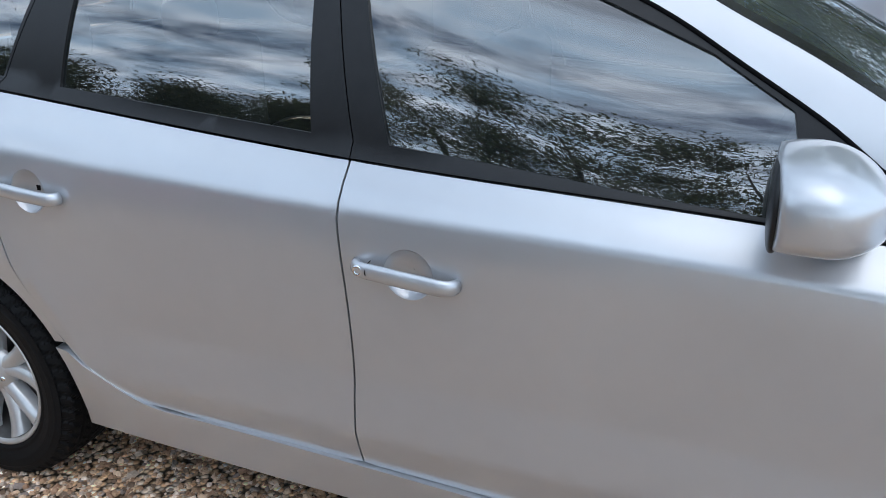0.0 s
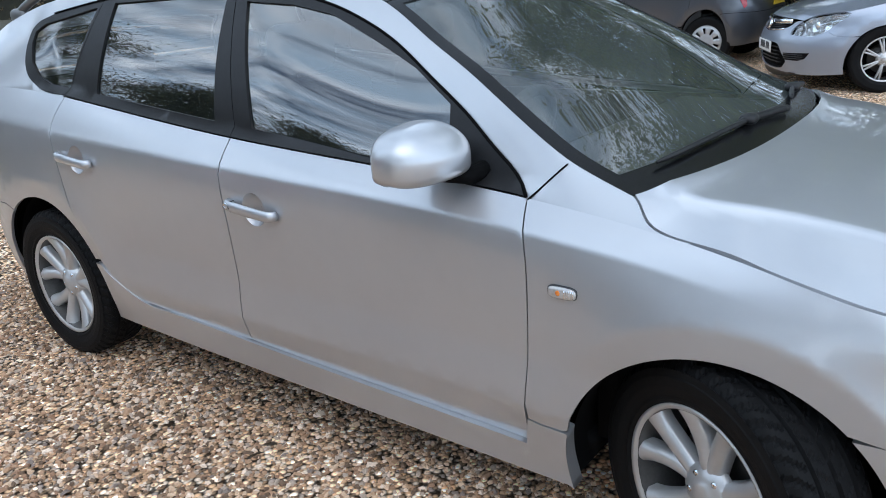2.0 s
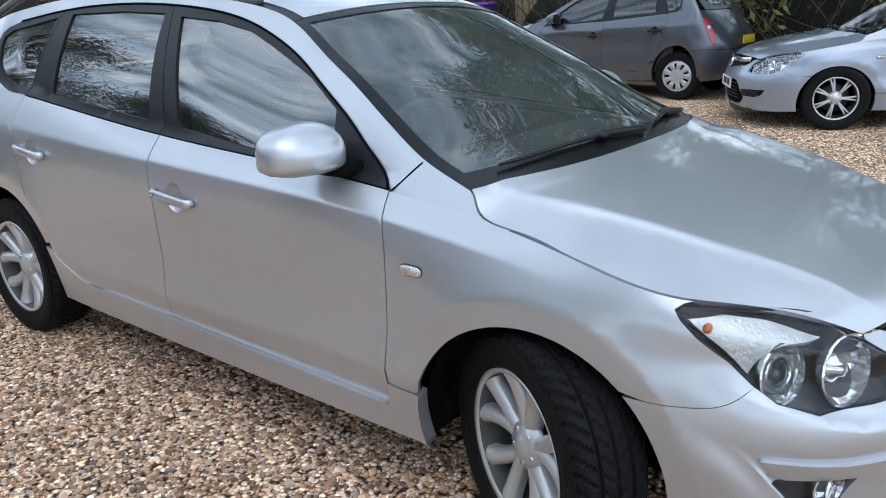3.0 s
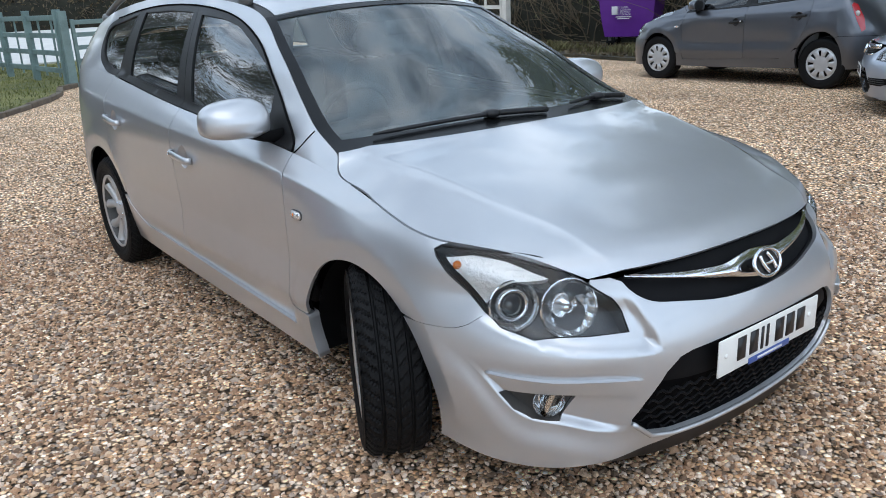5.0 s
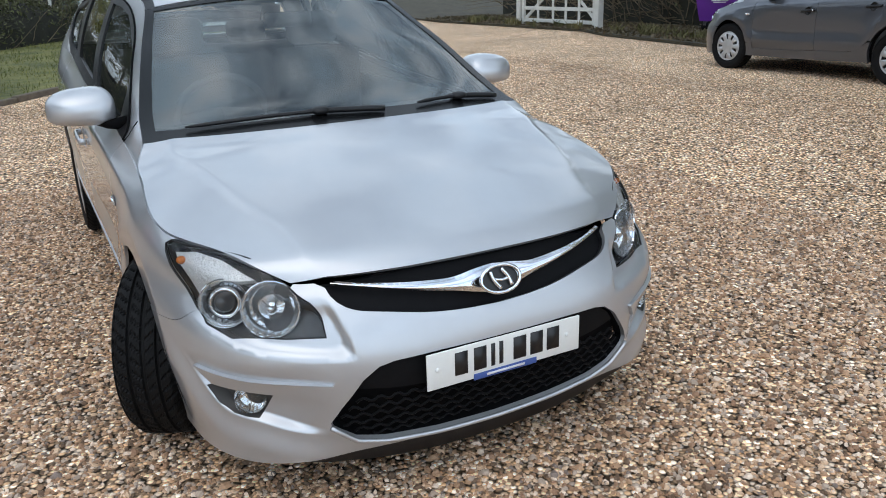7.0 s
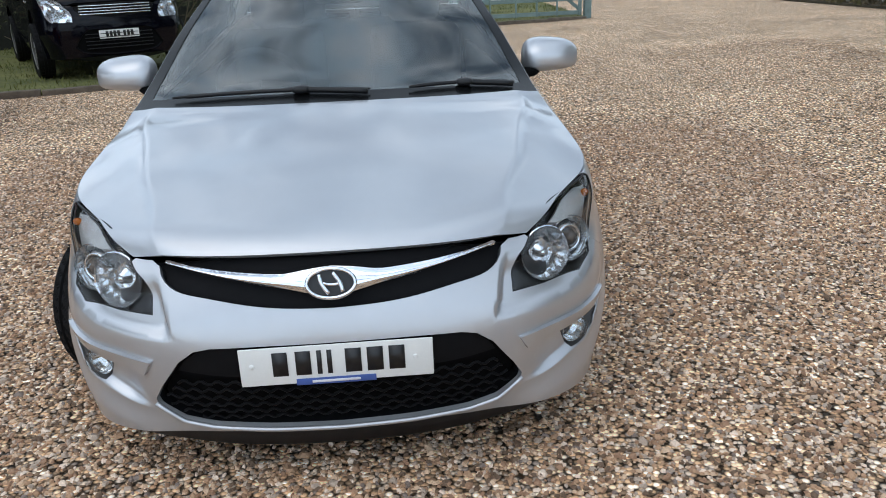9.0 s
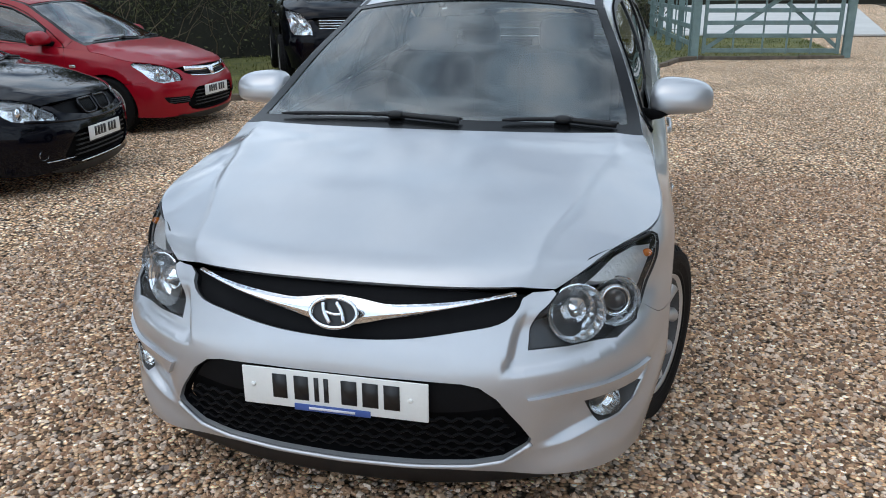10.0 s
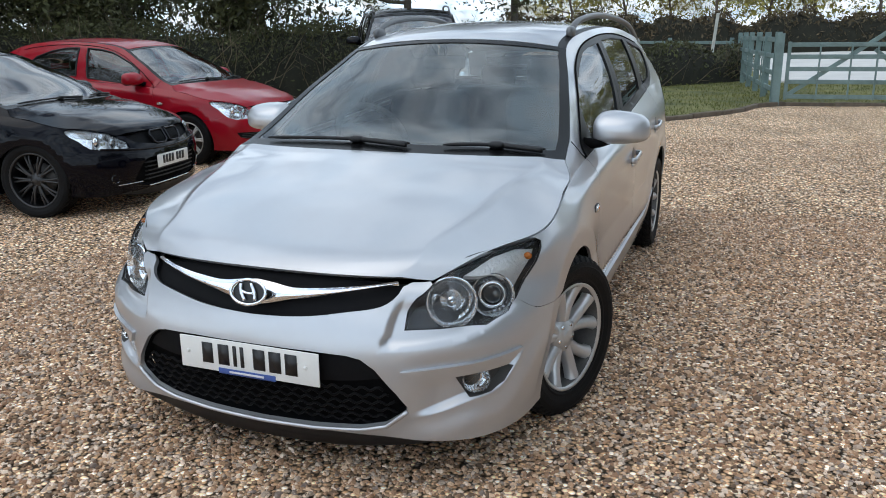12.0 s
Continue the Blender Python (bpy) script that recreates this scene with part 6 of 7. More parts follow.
def make_kerb():
    kerb = thing("kerb", "low kerb of weathered timber sleepers along the lawn", "kerb", kind="structure")
    pts = KERB_LINE
    run = pts[::2]
    for i, (a, b) in enumerate(zip(run[:-1], run[1:])):
        d = b - a
        n = np.linalg.norm(d)
        m = pose((a[0] + b[0]) / 2, (a[1] + b[1]) / 2, ground_z(*a) + 0.012 + 0.008 * math.sin(i * 2.3), 0, 0, math.degrees(math.atan2(d[1], d[0])))
        part("sleeper", box_bm((n * 0.985, 0.11, 0.13), bevel=0.012, m=m), SLEEPER, kerb)


make_kerb()


def blades(name, xy, size, mat, label, category, seed=1):
    """Tufts of grass: thin bent blades."""
    rng = np.random.default_rng(seed)
    n = len(xy)
    h = size * rng.uniform(0.4, 1.3, n)
    a = rng.uniform(0, 2 * np.pi, n)
    w = h * rng.uniform(0.07, 0.14, n)
    lean = rng.normal(0, 0.45, (n, 2)) * h[:, None]
    base = np.column_stack([xy, [ground_z(x, y) + 0.04 for x, y in xy]])
    side = np.column_stack([np.cos(a) * w, np.sin(a) * w, np.zeros(n)])
    mid = base + np.column_stack([lean * 0.35, h * 0.6])
    tip = base + np.column_stack([lean, h])
    v = np.stack([base - side, base + side, mid + side * 0.7, mid - side * 0.7, tip], 1)
    k = (np.arange(n) * 5)[:, None]
    f = np.concatenate([k + np.array([[0, 1, 2]]), k + np.array([[0, 2, 3]]), k + np.array([[3, 2, 4]])])
    ob = fast_mesh(name, v.reshape(-1, 3), f, mat)
    return tagged(ob, label, category, kind="stuff")


rng = np.random.default_rng(9)
cand = np.column_stack([rng.uniform(-22, -7.3, 60000), rng.uniform(-11, 5.2, 60000)])
cand = cand[inside(np.asarray(LAWN), cand)]
clump = np.array([noise.noise(Vector((x * 0.7, y * 0.7, 0))) for x, y in cand])
cand = cand[clump + rng.uniform(-0.5, 0.5, len(cand)) > -0.25]
blades("grass_blades", cand[:34000], 0.055, BLADE, "short uneven grass blades and tufts", "grass", 2)

edge = np.column_stack([rng.uniform(-17.5, -5.5, 9000), rng.normal(10.65, 0.28, 9000)])
edge = edge[inside(NORTH, edge)]
clump = np.array([noise.noise(Vector((x * 1.6, y * 1.6, 3))) for x, y in edge])
blades("verge_grass", edge[clump > 0.14], 0.17, DRY_GRASS, "long dry and green grass tufts along the verge", "grass", 6)


# ---- foliage ----
LEAF_DARK = material("dark_leaf", (0.10, 0.108, 0.040), 0.65, second_color=(0.035, 0.036, 0.014), scale=1.3, island=0.5)
LEAF_TREE = material("tree_leaf", (0.065, 0.085, 0.022), 0.6, second_color=(0.045, 0.05, 0.018), scale=0.8, island=0.45)
LEAF_YOUNG = material("young_leaf", (0.20, 0.23, 0.06), 0.6, second_color=(0.13, 0.15, 0.04), scale=0.8, island=0.4)
LEAF_FRESH = material("fresh_leaf", (0.34, 0.34, 0.07), 0.6, second_color=(0.24, 0.22, 0.07), scale=0.6, island=0.4)
LEAF_BROWN = material("brown_hedge_leaf", (0.12, 0.085, 0.045), 0.8, second_color=(0.06, 0.05, 0.025), scale=0.7, island=0.4)
# near-black colour that stands for the shade deep inside hedges
SHADE = material("shaded_core", (0.022, 0.022, 0.012), 0.95, second_color=(0.008, 0.008, 0.005), scale=3.0, bump=0.9, bump_scale=20)
BARK = material("bark", (0.13, 0.11, 0.09), 0.9, vary=0.6, scale=6, bump=0.7, bump_scale=30)
TWIG = material("twig", (0.20, 0.155, 0.10), 0.9, vary=0.5, scale=5, island=0.35)


def leaves(name, centres, spread, size, mat, parent=None, per=1, seed=0, flat=0.6):
    """Small bent leaves scattered round the centres."""
    rng = np.random.default_rng(seed)
    c = np.repeat(np.asarray(centres, float), per, 0)
    n = len(c)
    c = c + rng.normal(0, 1, (n, 3)) * spread
    s = size * rng.uniform(0.55, 1.4, n)[:, None]
    d = rng.normal(0, 1, (n, 3))
    d /= np.linalg.norm(d, axis=1, keepdims=True)
    e = np.cross(d, rng.normal(0, 1, (n, 3)))
    e /= np.maximum(np.linalg.norm(e, axis=1, keepdims=True), 1e-6)
    up = np.cross(d, e)
    v = np.stack([c - d * s, c + e * s * flat * 0.6 + up * s * 0.12, c + d * s, c - e * s * flat * 0.6 + up * s * 0.12], 1)
    k = (np.arange(n) * 4)[:, None]
    f = np.concatenate([k + np.array([[0, 1, 2]]), k + np.array([[0, 2, 3]])])
    ob = fast_mesh(name, v.reshape(-1, 3), f, mat)
    ob.parent = parent
    return ob


def grow(rng, p, d, r, length, depth, out, ends, droop=0.0):
    """One limb with its side branches: adds (path, radii) to out and twig ends to ends."""
    path, radii = [p], [r]
    seg = 5
    for i in range(seg):
        d = (d + Vector(rng.normal(0, 0.16, 3)) + Vector((0, 0, 0.05 - droop * (i / seg)))).normalized()
        p = p + d * (length / seg)
        path.append(p)
        radii.append(r * (1 - 0.62 * (i + 1) / seg))
        if depth > 0 and i >= 1:
            for _ in range(2 if depth > 1 else 2):
                if rng.random() < 0.78:
                    side = d.cross(Vector(rng.normal(0, 1, 3))).normalized()
                    grow(rng, p, (d * 0.65 + side * 0.85).normalized(), radii[-1] * 0.62, length * rng.uniform(0.48, 0.72), depth - 1, out, ends, droop)
    out.append((path, radii))
    if depth <= 1:
        ends.extend(path[2:])


def make_tree(label, at, height, seed, leaf_mat, density=10, leaf=0.05, droop=0.08, trunk_r=0.16, lean=(0, 0), spread=0.16, depth=3, group=""):
    rng = np.random.default_rng(seed)
    tree = thing("tree", label, "tree", pose(*at), group)
    out, ends = [], []
    p, d, r = Vector((0, 0, -0.1)), Vector((lean[0], lean[1], 1)).normalized(), trunk_r
    path, radii = [p], [r]
    steps = 9
    for i in range(steps):
        d = (d + Vector(rng.normal(0, 0.07, 3)) + Vector((0, 0, 0.05))).normalized()
        p = p + d * (height * 0.78 / steps)
        path.append(p)
        radii.append(r * (1 - 0.80 * (i + 1) / steps))
        if i >= 2:
            for _ in range(2):
                a = rng.uniform(0, 2 * math.pi)
                side = Vector((math.cos(a), math.sin(a), rng.uniform(0.15, 0.8))).normalized()
                grow(rng, p, side, radii[-1] * 0.55, height * rng.uniform(0.20, 0.34) * (1.15 - 0.05 * i), depth - 1, out, ends, droop)
    vs, fs = [], []
    for pth, rad in [(path, radii)] + out:
        a, b = tube(pth, [max(q, 0.004) for q in rad], 7 if rad[0] > 0.05 else 4, False)
        k = len(vs)
        vs += a
        fs += [tuple(k + i for i in q) for q in b]
    fast = fast_mesh("trunk", np.array([tuple(v) for v in vs]), np.array(fs), BARK)
    fast.parent = tree
    cs = np.array([tuple(e) for e in ends])
    if density:
        leaves("crown", cs, spread, leaf, leaf_mat, tree, density, seed)
    return tree


def make_bank(name, label, category, line, height, depth, n, leaf, mat, seed, twigs=0, leaf_per=1, z0=0.0, solid_core=True):
    """A hedge or thicket along a line: leaves and crossing stems in an uneven volume."""
    rng = np.random.default_rng(seed)
    line = smooth_run(line, 0.5)
    seg = rng.integers(0, len(line) - 1, n)
    t = rng.random(n)[:, None]
    base = line[seg] * (1 - t) + line[seg + 1] * t
    dirs = line[seg + 1] - line[seg]
    nrm = np.column_stack([-dirs[:, 1], dirs[:, 0]]) / np.maximum(np.linalg.norm(dirs, axis=1, keepdims=True), 1e-6)
    top = height * (0.78 + 0.35 * np.array([noise.noise(Vector((x * 0.55, y * 0.55, seed))) for x, y in base]))
    h = np.sqrt(rng.random(n)) * top
    bulge = np.sqrt(np.clip(1 - (h / (top * 1.02)) ** 3, 0.02, 1))
    off = rng.uniform(-1, 1, n) ** 1 * depth * bulge * (0.75 + 0.35 * np.array([noise.noise(Vector((x * 0.9, y * 0.9, q * 0.9))) for (x, y), q in zip(base, h)]))
    xy = base + nrm * off[:, None]
    c = np.column_stack([xy, h + z0 + np.array([ground_z(x, y) for x, y in xy])])
    bank = thing(name, label, category, kind="stuff")
    leaves("foliage", c, 0.05, leaf, mat, bank, leaf_per, seed)
    if twigs:
        pick = rng.integers(0, n, twigs)
        vs, fs = [], []
        for i in pick:
            p = Vector((*base[i], 0)) + Vector((*(nrm[i] * off[i] * 0.8), z0 + ground_z(*base[i])))
            d = Vector((rng.normal(0, 0.5), rng.normal(0, 0.5), rng.uniform(0.5, 1.3))).normalized()
            pts = [p]
            ln = rng.uniform(0.5, 1.1) * height
            for _ in range(5):
                d = (d + Vector(rng.normal(0, 0.22, 3))).normalized()
                p = p + d * ln / 5
                pts.append(p)
            a, b = tube(pts, [0.016, 0.013, 0.011, 0.008, 0.006, 0.003], 4, False)
            k = len(vs)
            vs += a
            fs += [tuple(k + q for q in w) for w in b]
        ob = fast_mesh("stems", np.array([tuple(v) for v in vs]), np.array(fs), TWIG)
        ob.parent = bank
    if not solid_core:
        return bank
    # added dark shell in place of dense inner growth, its shade put into the colour
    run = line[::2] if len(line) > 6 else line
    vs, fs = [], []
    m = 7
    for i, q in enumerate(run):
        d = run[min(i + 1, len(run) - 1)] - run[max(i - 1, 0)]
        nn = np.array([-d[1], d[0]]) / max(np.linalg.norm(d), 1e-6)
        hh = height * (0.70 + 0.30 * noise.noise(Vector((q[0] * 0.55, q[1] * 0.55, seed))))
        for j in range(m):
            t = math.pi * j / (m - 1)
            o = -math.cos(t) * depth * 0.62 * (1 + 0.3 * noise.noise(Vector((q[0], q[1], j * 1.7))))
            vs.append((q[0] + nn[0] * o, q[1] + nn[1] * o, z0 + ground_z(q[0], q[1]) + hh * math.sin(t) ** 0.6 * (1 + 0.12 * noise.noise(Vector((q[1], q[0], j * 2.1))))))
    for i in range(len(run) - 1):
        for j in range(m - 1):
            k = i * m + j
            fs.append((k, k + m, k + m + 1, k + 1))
    solid("shaded_core", vs, fs, SHADE, bank)
    return bank


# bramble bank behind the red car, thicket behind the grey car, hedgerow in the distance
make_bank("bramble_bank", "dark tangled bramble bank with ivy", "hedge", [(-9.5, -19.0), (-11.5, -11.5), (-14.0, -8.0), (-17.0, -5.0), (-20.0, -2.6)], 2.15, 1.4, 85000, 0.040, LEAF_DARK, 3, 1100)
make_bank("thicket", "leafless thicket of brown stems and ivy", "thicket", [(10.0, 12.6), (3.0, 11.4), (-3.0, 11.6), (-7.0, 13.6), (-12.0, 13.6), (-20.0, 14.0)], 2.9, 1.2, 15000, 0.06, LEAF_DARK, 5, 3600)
rng = np.random.default_rng(77)
spot = np.column_stack([rng.uniform(-20, 7, 9000), rng.uniform(9.8, 12.5, 9000)])
spot = spot[inside(NORTH, spot)]
litter = leaves("leaf_litter", np.column_stack([spot, [ground_z(x, y) + 0.075 for x, y in spot]]), (0.05, 0.05, 0.012), 0.05, LEAF_BROWN, None, 2, 78)
tagged(litter, "dry brown leaves and ivy on the earth", "leaf litter", kind="stuff")
make_bank("verge_growth", "low brambles and weeds along the yard edge", "undergrowth", [(7.0, 10.2), (-2.0, 10.5), (-6.4, 10.6)], 0.45, 0.5, 7500, 0.05, LEAF_DARK, 19, 500)
make_bank("field_hedge", "brown clipped hedgerow across the field", "hedge", [(-62.0, 34.0), (-62.0, 16.0), (-58.0, -2.0), (-48.0, -14.0)], 3.5, 1.6, 18000, 0.16, LEAF_BROWN, 7, 300)
make_bank("field_wood", "tall belt of thin trees in yellow-green spring leaf", "wood", [(-80.0, 48.0), (-82.0, 20.0), (-80.0, -2.0), (-74.0, -16.0)], 13.0, 4.5, 21000, 0.24, LEAF_FRESH, 17, 900, solid_core=False)
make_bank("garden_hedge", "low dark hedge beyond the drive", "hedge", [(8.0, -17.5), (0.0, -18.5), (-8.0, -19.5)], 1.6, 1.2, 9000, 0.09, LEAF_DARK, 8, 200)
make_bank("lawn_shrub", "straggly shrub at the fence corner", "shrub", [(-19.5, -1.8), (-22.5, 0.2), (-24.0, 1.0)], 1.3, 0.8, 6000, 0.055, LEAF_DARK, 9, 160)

# trees over the bramble bank and behind the walker
for k, (x, y, h, sd) in enumerate(((-12.8, -12.9, 4.9, 11), (-19.0, -8.3, 9.5, 12), (-10.6, -15.0, 5.4, 13), (-20.5, -5.2, 9.0, 14), (-11.7, -14.0, 5.0, 15), (-14.0, -9.8, 4.8, 16))):
    make_tree("dark ivy-clad tree in a shady belt", (x, y, 0.0), h, sd, LEAF_DARK, 40, 0.075, 0.05, 0.15, group="trees of the shady belt", depth=2, spread=0.42)
for k, (x, y, h, sd, dens) in enumerate(((-11.5, -19.0, 7.6, 21, 5), (-7.4, -17.4, 11.2, 26, 4), (-3.4, -18.0, 12.4, 22, 6), (0.8, -17.4, 12.2, 23, 4), (5.0, -18.0, 14.0, 24, 6), (9.8, -18.0, 15.0, 25, 5))):
    make_tree("slender birch tree with small spring leaves", (x, y, 0.0), h, sd, LEAF_TREE, dens, 0.10, 0.16, 0.16, group="birches along the drive", depth=3, spread=0.20)
for k, (x, y, h, sd) in enumerate(((-3.4, 12.6, 9.5, 61), (0.6, 12.2, 10.0, 62), (4.2, 12.4, 10.5, 63))):
    make_tree("spreading tree in young leaf over the thicket", (x, y, 0.1), h, sd, LEAF_YOUNG, 12, 0.085, 0.14, 0.17, (0, -0.18), group="trees over the thicket", depth=3, spread=0.24)
for k, (x, y, h, sd) in enumerate(((-13.0, 17.0, 9.0, 31), (-7.0, 16.0, 8.5, 32), (-1.0, 16.5, 9.5, 33), (5.0, 15.5, 8.0, 34), (-19.0, 19.0, 9.0, 35), (10.0, 13.0, 8.0, 36))):
    make_tree("tall bare woodland tree with ivy", (x, y, 0.3), h, sd, LEAF_DARK, 6, 0.07, 0.05, 0.17, group="woodland trees", depth=2, spread=0.3)
for k in range(14):
    y = -14 + k * 4.0
    make_tree("thin field tree in fresh yellow-green leaf", (-70.0 - 4 * ((k * 7) % 3), y, 0.0), 13.0 + (k * 5) % 4, 40 + k, LEAF_FRESH, 7, 0.24, 0.02, 0.16, group="field trees", depth=2, spread=0.6)


# ---- fence, gates, bin, posts ----
SAGE = material("sage_paint", (0.20, 0.29, 0.285), 0.7, vary=0.35, scale=5, bump=0.3, bump_scale=40)
WHITE_WOOD = material("white_wood", (0.62, 0.62, 0.58), 0.75, vary=0.25, scale=6, bump=0.3, bump_scale=40)
PURPLE = material("purple_plastic", (0.13, 0.02, 0.28), 0.5, vary=0.12, scale=6, bump=0.1, bump_scale=60)
TAN_BOARD = material("tan_board", (0.42, 0.32, 0.19), 0.85, vary=0.3, scale=4, bump=0.3, bump_scale=30)
GALV = material("weathered_steel", (0.16, 0.16, 0.16), 0.5, 0.6, vary=0.4, scale=12)


def beam(name, a, b, w, t, mat, parent, bevel=0.006):
    """A squared timber from a to b; w across, t through."""
    a, b = Vector(a), Vector(b)
    d = b - a
    m = Matrix.Translation((a + b) / 2) @ d.to_track_quat("X", "Z").to_matrix().to_4x4()
    return part(name, box_bm((d.length, t, w), bevel=bevel, segments=1, m=m), mat, parent, smooth=False)


def field_gate(label, a, b, z, mat, bars=5, height=1.15):
    """A five-bar gate between two points, with diagonal braces and uprights."""
    a, b = Vector((*a, z)), Vector((*b, z))
    gate = thing("field_gate", label, "gate")
    d = b - a
    up = Vector((0, 0, 1))
    for k in range(bars):
        h = 0.14 + (height - 0.14) * (k / (bars - 1)) ** 0.9
        beam("bar", a + up * h, b + up * h, 0.085, 0.028, mat, gate)
    for t in (0.0, 0.22, 0.44, 0.62, 0.80, 1.0):
        beam("upright", a + d * t + up * 0.08, a + d * t + up * (height + (0.06 if t in (0.0, 1.0) else 0.02)), 0.075, 0.07 if t in (0.0, 1.0) else 0.03, mat, gate)
    n = Vector((-d.y, d.x, 0)).normalized() * 0.03
    beam("brace", a + up * 0.14 + n, a + d * 0.72 + up * (height + 0.32) + n, 0.085, 0.03, mat, gate)
    beam("brace", a + d * 0.60 + up * (height * 0.92) + n, a + d * 1.0 + up * 0.2 + n, 0.075, 0.03, mat, gate)
    return gate


def rail_fence(label, a, b, z, mat, posts, rails=4, height=1.25, slats=0):
    a, b = Vector((*a, z)), Vector((*b, z))
    fence = thing("rail_fence", label, "fence")
    up = Vector((0, 0, 1))
    for i in range(posts):
        p = a + (b - a) * i / (posts - 1)
        beam("post", p + up * -0.05, p + up * (height + 0.10), 0.13, 0.13, mat, fence)
    for k in range(rails):
        h = 0.25 + (height - 0.30) * k / (rails - 1)
        beam("rail", a + up * h, b + up * h, 0.10, 0.035, mat, fence)
    for i in range(slats):
        p = a + (b - a) * (i + 0.5) / slats
        beam("slat", p + up * 0.12, p + up * height, 0.07, 0.03, mat, fence)
    return fence


field_gate("sage-green wooden field gate closing the lawn opening", (-14.80, 2.02), (-15.10, 4.60), 0.05, SAGE)
rail_fence("sage-green post-and-rail fence along the drive", (-14.95, 1.80), (-24.0, 0.9), 0.05, SAGE, 6, 4, 1.30, 12)
rail_fence("sage-green boundary fence behind the shrub", (-24.2, 0.65), (-31.0, -7.5), 0.05, SAGE, 5, 3, 1.15)
for p in ((-14.74, 1.84), (-15.14, 4.78)):
    post = thing("gate_post", "square sage-green gate post", "post")
    beam("post", (p[0], p[1], -0.05), (p[0], p[1], 1.42), 0.15, 0.15, SAGE, post)
field_gate("white-painted wooden field gate under the trees", (-15.1, 10.75), (-12.5, 10.95), 0.14, WHITE_WOOD)
for p in ((-15.25, 10.74), (-12.35, 10.96)):
    post = thing("gate_post", "white wooden gate post", "post")
    beam("post", (p[0], p[1], 0.05), (p[0], p[1], 1.50), 0.15, 0.15, WHITE_WOOD, post)
lean = thing("leaning_post", "thin white leaning post in the lawn", "post")
beam("post", (-22.6, 0.1, 0.0), (-22.7, 0.25, 2.0), 0.07, 0.07, WHITE_WOOD, lean)
pole = thing("telegraph_pole", "distant wooden telegraph pole", "pole")
vs, fs = tube([(-154, -87, 0), (-154, -87, 8.4)], [0.24, 0.18], 10)
solid("shaft", vs, fs, BARK, pole)
beam("crossarm", (-153.5, -87.9, 7.6), (-154.5, -86.1, 7.6), 0.2, 0.16, BARK, pole)
board = thing("board_fence", "tan boarded fence panel behind the bin", "fence")
for i in range(9):
    x = -8.9 + i * 0.19
    beam("board", (x, 13.2, 0.08), (x, 13.2, 1.75), 0.18, 0.02, TAN_BOARD, board)
beam("rail", (-9.0, 13.23, 1.2), (-7.3, 13.23, 1.2), 0.09, 0.04, TAN_BOARD, board)


def lettering(text, size, m, mat, parent):
    """A printed word as a mesh a millimetre thick."""
    cu = bpy.data.curves.new("lettering", "FONT")
    cu.body, cu.size, cu.extrude = text, size, 0.001
    ob = bpy.data.objects.new("lettering", cu)
    me = bpy.data.meshes.new_from_object(ob)
    bpy.data.objects.remove(ob)
    me.transform(m)
    return link_mesh("lettering", me, mat, parent, "pale printed word")


def make_bin(at):
    """A large four-wheeled refuse container with a flat lid."""
    b = thing("refuse_bin", "large purple four-wheeled refuse bin with closed lid", "bin", at)
    vs = []
    for z, w, d in ((0.20, 0.50, 0.34), (0.55, 0.56, 0.40), (1.02, 0.61, 0.46), (1.05, 0.64, 0.49), (1.09, 0.64, 0.49)):
        vs += [(-w, -d, z), (w, -d, z), (w, d, z), (-w, d, z)]
    fs = [(3, 2, 1, 0)]
    for i in range(4):
        for j in range(4):
            k = (j + 1) % 4
            fs.append((i * 4 + j, i * 4 + k, i * 4 + 4 + k, i * 4 + 4 + j))
    fs.append((16, 17, 18, 19))
    solid("tub", vs, fs, PURPLE, b, smooth=False)
    part("lid", box_bm((1.30, 1.0, 0.07), (0, 0, 1.14), 0.03, 3), PURPLE, b, "flat purple lid")
    for y in (-0.4, 0.0, 0.4):
        part("lid_rib", box_bm((1.26, 0.05, 0.03), (0, y, 1.18), 0.01), PURPLE, b)
    for s in (-1, 1):
        vs, fs = tube([(s * 0.62, -0.25, 0.98), (s * 0.70, -0.25, 0.98), (s * 0.70, 0.25, 0.98), (s * 0.62, 0.25, 0.98)], 0.02, 8)
        solid("grip", vs, fs, PURPLE, b)
        for y in (-0.26, 0.26):
            v, f = lathe([(0.0, -0.025), (0.08, -0.025), (0.09, 0.0), (0.08, 0.025), (0.0, 0.025)], 20)
            solid("castor", np.array(v) + np.array([s * 0.40, y, 0.09]), f, RUBBER, b)
            part("castor_fork", box_bm((0.06, 0.09, 0.10), (s * 0.40, y, 0.16), 0.01), GALV, b)
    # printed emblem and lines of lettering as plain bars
    emblem = part("emblem", box_bm((0.13, 0.006, 0.17), (-0.24, -0.435, 0.80), 0.002, m=Matrix.Rotation(0.10, 4, "X")), PALE, b, "pale shield emblem")
    part("print_rule", box_bm((0.006, 0.006, 0.20), (-0.145, -0.437, 0.80), m=Matrix.Rotation(0.10, 4, "X")), PALE, b)
    for k, word in enumerate(("SOUTH", "KESTEVEN", "DISTRICT", "COUNCIL")):
        lettering(word, 0.052, Matrix.Rotation(0.10, 4, "X") @ pose(-0.12, -0.441, 0.845 - 0.048 * k, 90), PALE, b)
    for k, w in enumerate((0.34, 0.26)):
        part("print_bar", box_bm((w, 0.006, 0.018), (-0.05, -0.432, 0.665 - 0.035 * k), m=Matrix.Rotation(0.10, 4, "X")), PALE, b)
    return b


make_bin(pose(-9.75, 12.3, 0.16, 0, 0, 24))


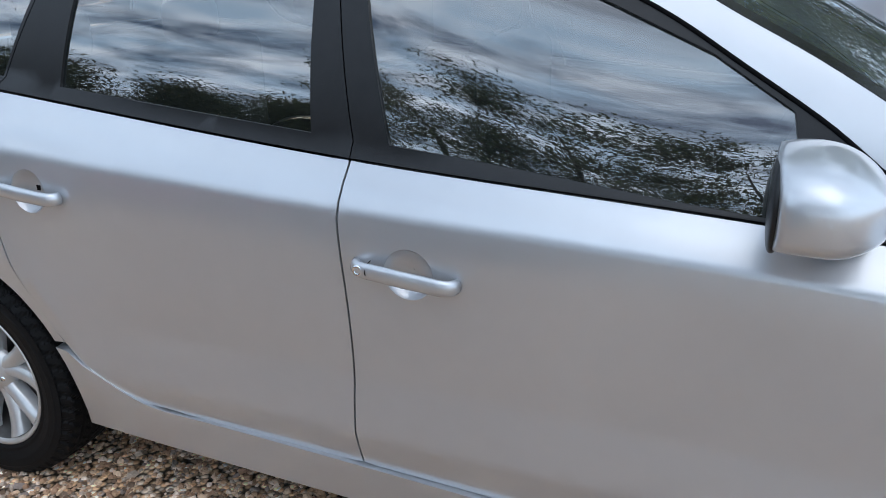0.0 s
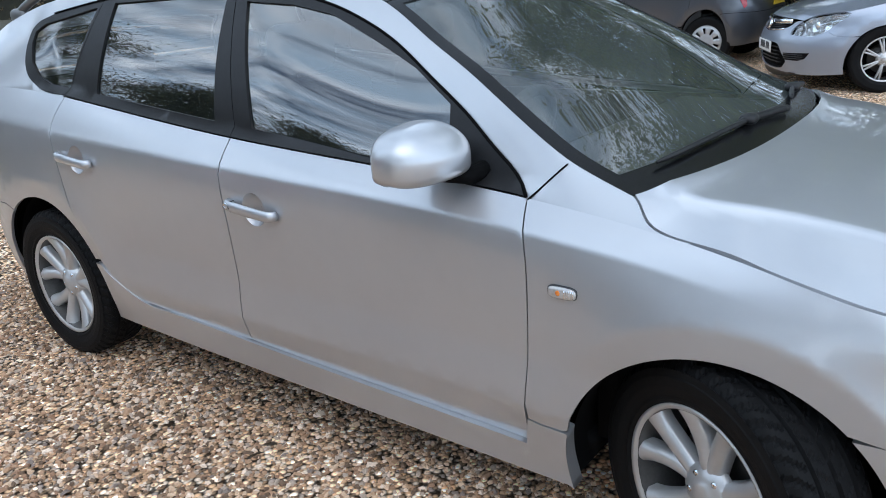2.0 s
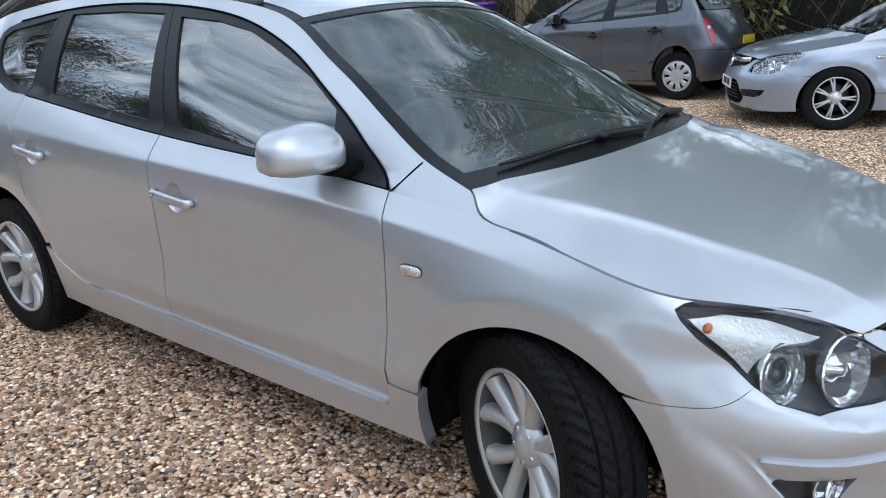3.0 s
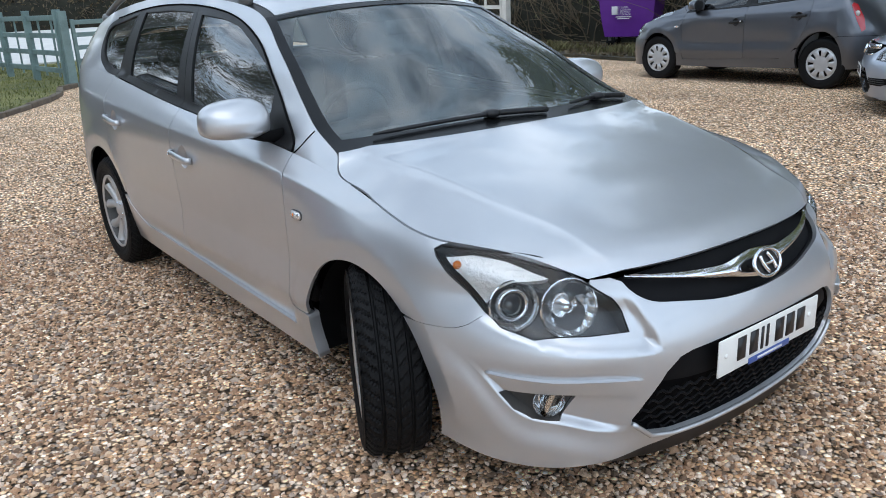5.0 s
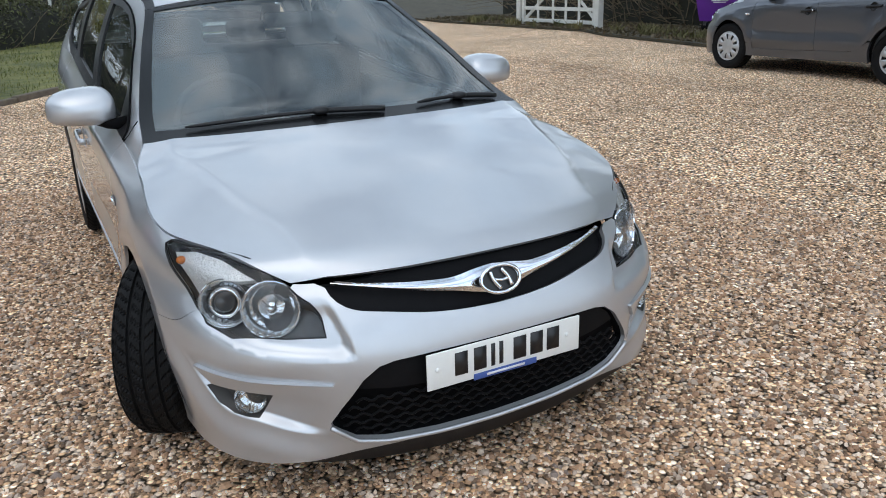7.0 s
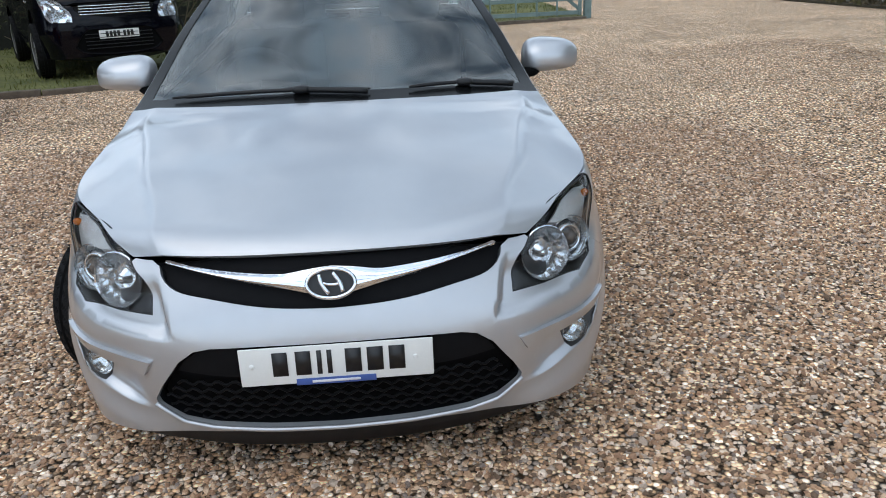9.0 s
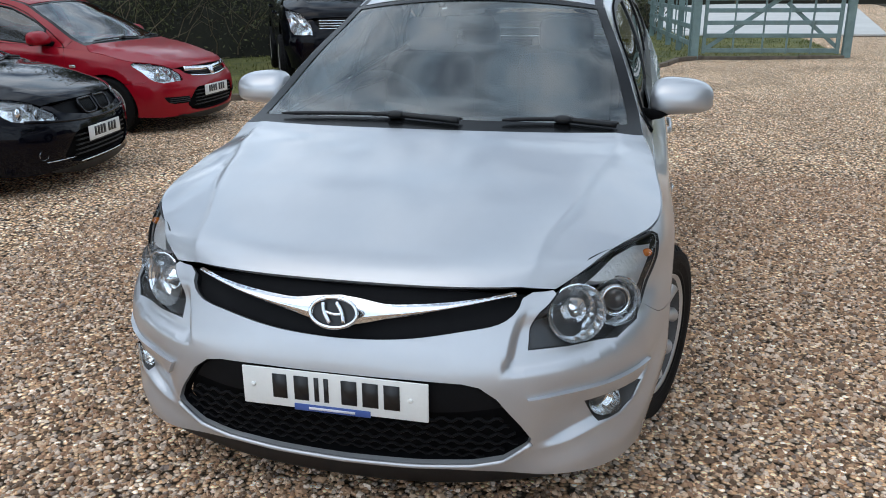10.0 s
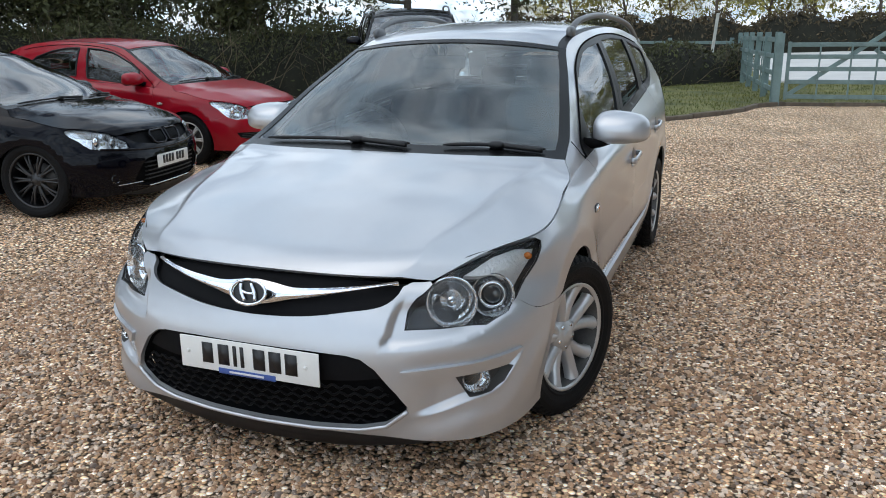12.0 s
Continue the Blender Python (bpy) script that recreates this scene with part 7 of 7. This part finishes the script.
# ---- the other parked cars ----
def proportions(front, base, rear, width, height, low=0.0, nose=0.0, tail=0.0):
    """Changes the overhangs, wheelbase, width and height of the body."""
    def warp(p):
        p = np.array(p, float)
        x, y, z = p[..., 0].copy(), p[..., 1].copy(), p[..., 2].copy()
        nx = np.where(x > 0, x * front / 0.87, np.where(x > -2.712, x * base / 2.712, -base + (x + 2.712) * rear / 0.88))
        nx = nx + tail * np.clip((z - 0.70) / 0.75, 0, 1) ** 1.4 * np.clip((-x - 2.5) / 0.9, 0, 1)
        p[..., 0], p[..., 1] = nx, y * width / 0.872
        p[..., 2] = z * height / 1.535 + low + nose * np.clip(x / 0.9, 0, 1) * np.clip((z - 0.5) / 0.3, 0, 1)
        return p
    return warp


def boxy(warp, lift, forward, square):
    """Makes a body upright: raises the bonnet, moves the cabin's front forward and squares its sides."""
    def shaped(p):
        p = np.array(p, float)
        x, z = p[..., 0].copy(), p[..., 2].copy()
        p[..., 2] += lift * np.clip((x + 0.9) / 0.8, 0, 1) * np.clip((z - 0.45) / 0.35, 0, 1) * np.clip((1.35 - z) / 0.4, 0, 1)
        p[..., 0] += forward * np.clip((z - 0.95) / 0.42, 0, 1) * np.clip((x + 3.0) / 1.6, 0, 1)
        p[..., 1] *= 1 + square * np.clip((z - 0.95) / 0.45, 0, 1)
        p[..., 0] -= np.clip(x - 0.70, 0, 1) * 0.6
        return warp(p)
    return shaped


make_car("grey_hatchback", "dark grey small hatchback with silver wheel covers", pose(-5.47, 8.48, 0.10, 0, 0, 180), GREY, proportions(0.66, 2.44, 0.62, 0.83, 1.53, 0, 0, 0.40), False,
         0.305, "cap", HUBCAP, 0.0, "slats", True, False, False, 0.19, True, 0.74)
make_car("blue_grey_hatchback", "light blue-grey hatchback with silver alloy wheels", pose(-1.211, 6.877, 0.09, 0, 0, 208), BLUEGREY, proportions(0.88, 2.61, 0.74, 0.875, 1.46, 0, 0.03), False,
         0.315, "seven", ALLOY, -8.0, "bar", False, False, False, 0.205, None, 0.77, False, LAMP_SWEPT)
make_car("red_hatchback", "bright red three-door hatchback parked on gravel", pose(-5.48, -4.62, 0.0, 0, 0, 92), RED, proportions(0.80, 2.51, 0.70, 0.865, 1.46, 0, 0, 0.25), False,
         0.30, "seven", ALLOY, 0.0, "bar", False, False, False, 0.20, None, 0.76, True, LAMP_SWEPT)
make_car("black_hatchback", "glossy black hatchback with black alloy wheels", pose(-2.77, -4.13, 0.0, 0, 0, 100), BLACK, proportions(0.76, 2.66, 0.80, 0.872, 1.42, 0, 0.02), False,
         0.315, "ten", DARK_ALLOY, 0.0, "kidney", False, False, False, 0.225, None, 0.77, False, LAMP_SHALLOW)
make_car("black_off_roader", "tall black off-road car on the lawn", pose(-9.35, -3.70, 0.05, 0, 0, 28), BLACK, boxy(proportions(0.86, 2.88, 1.1, 0.96, 1.84, 0.06, 0.0), 0.10, 0.28, 0.10), False,
         0.37, "seven", ALLOY, 0.0, "slats", False, True, False, 0.24, None, 0.83)
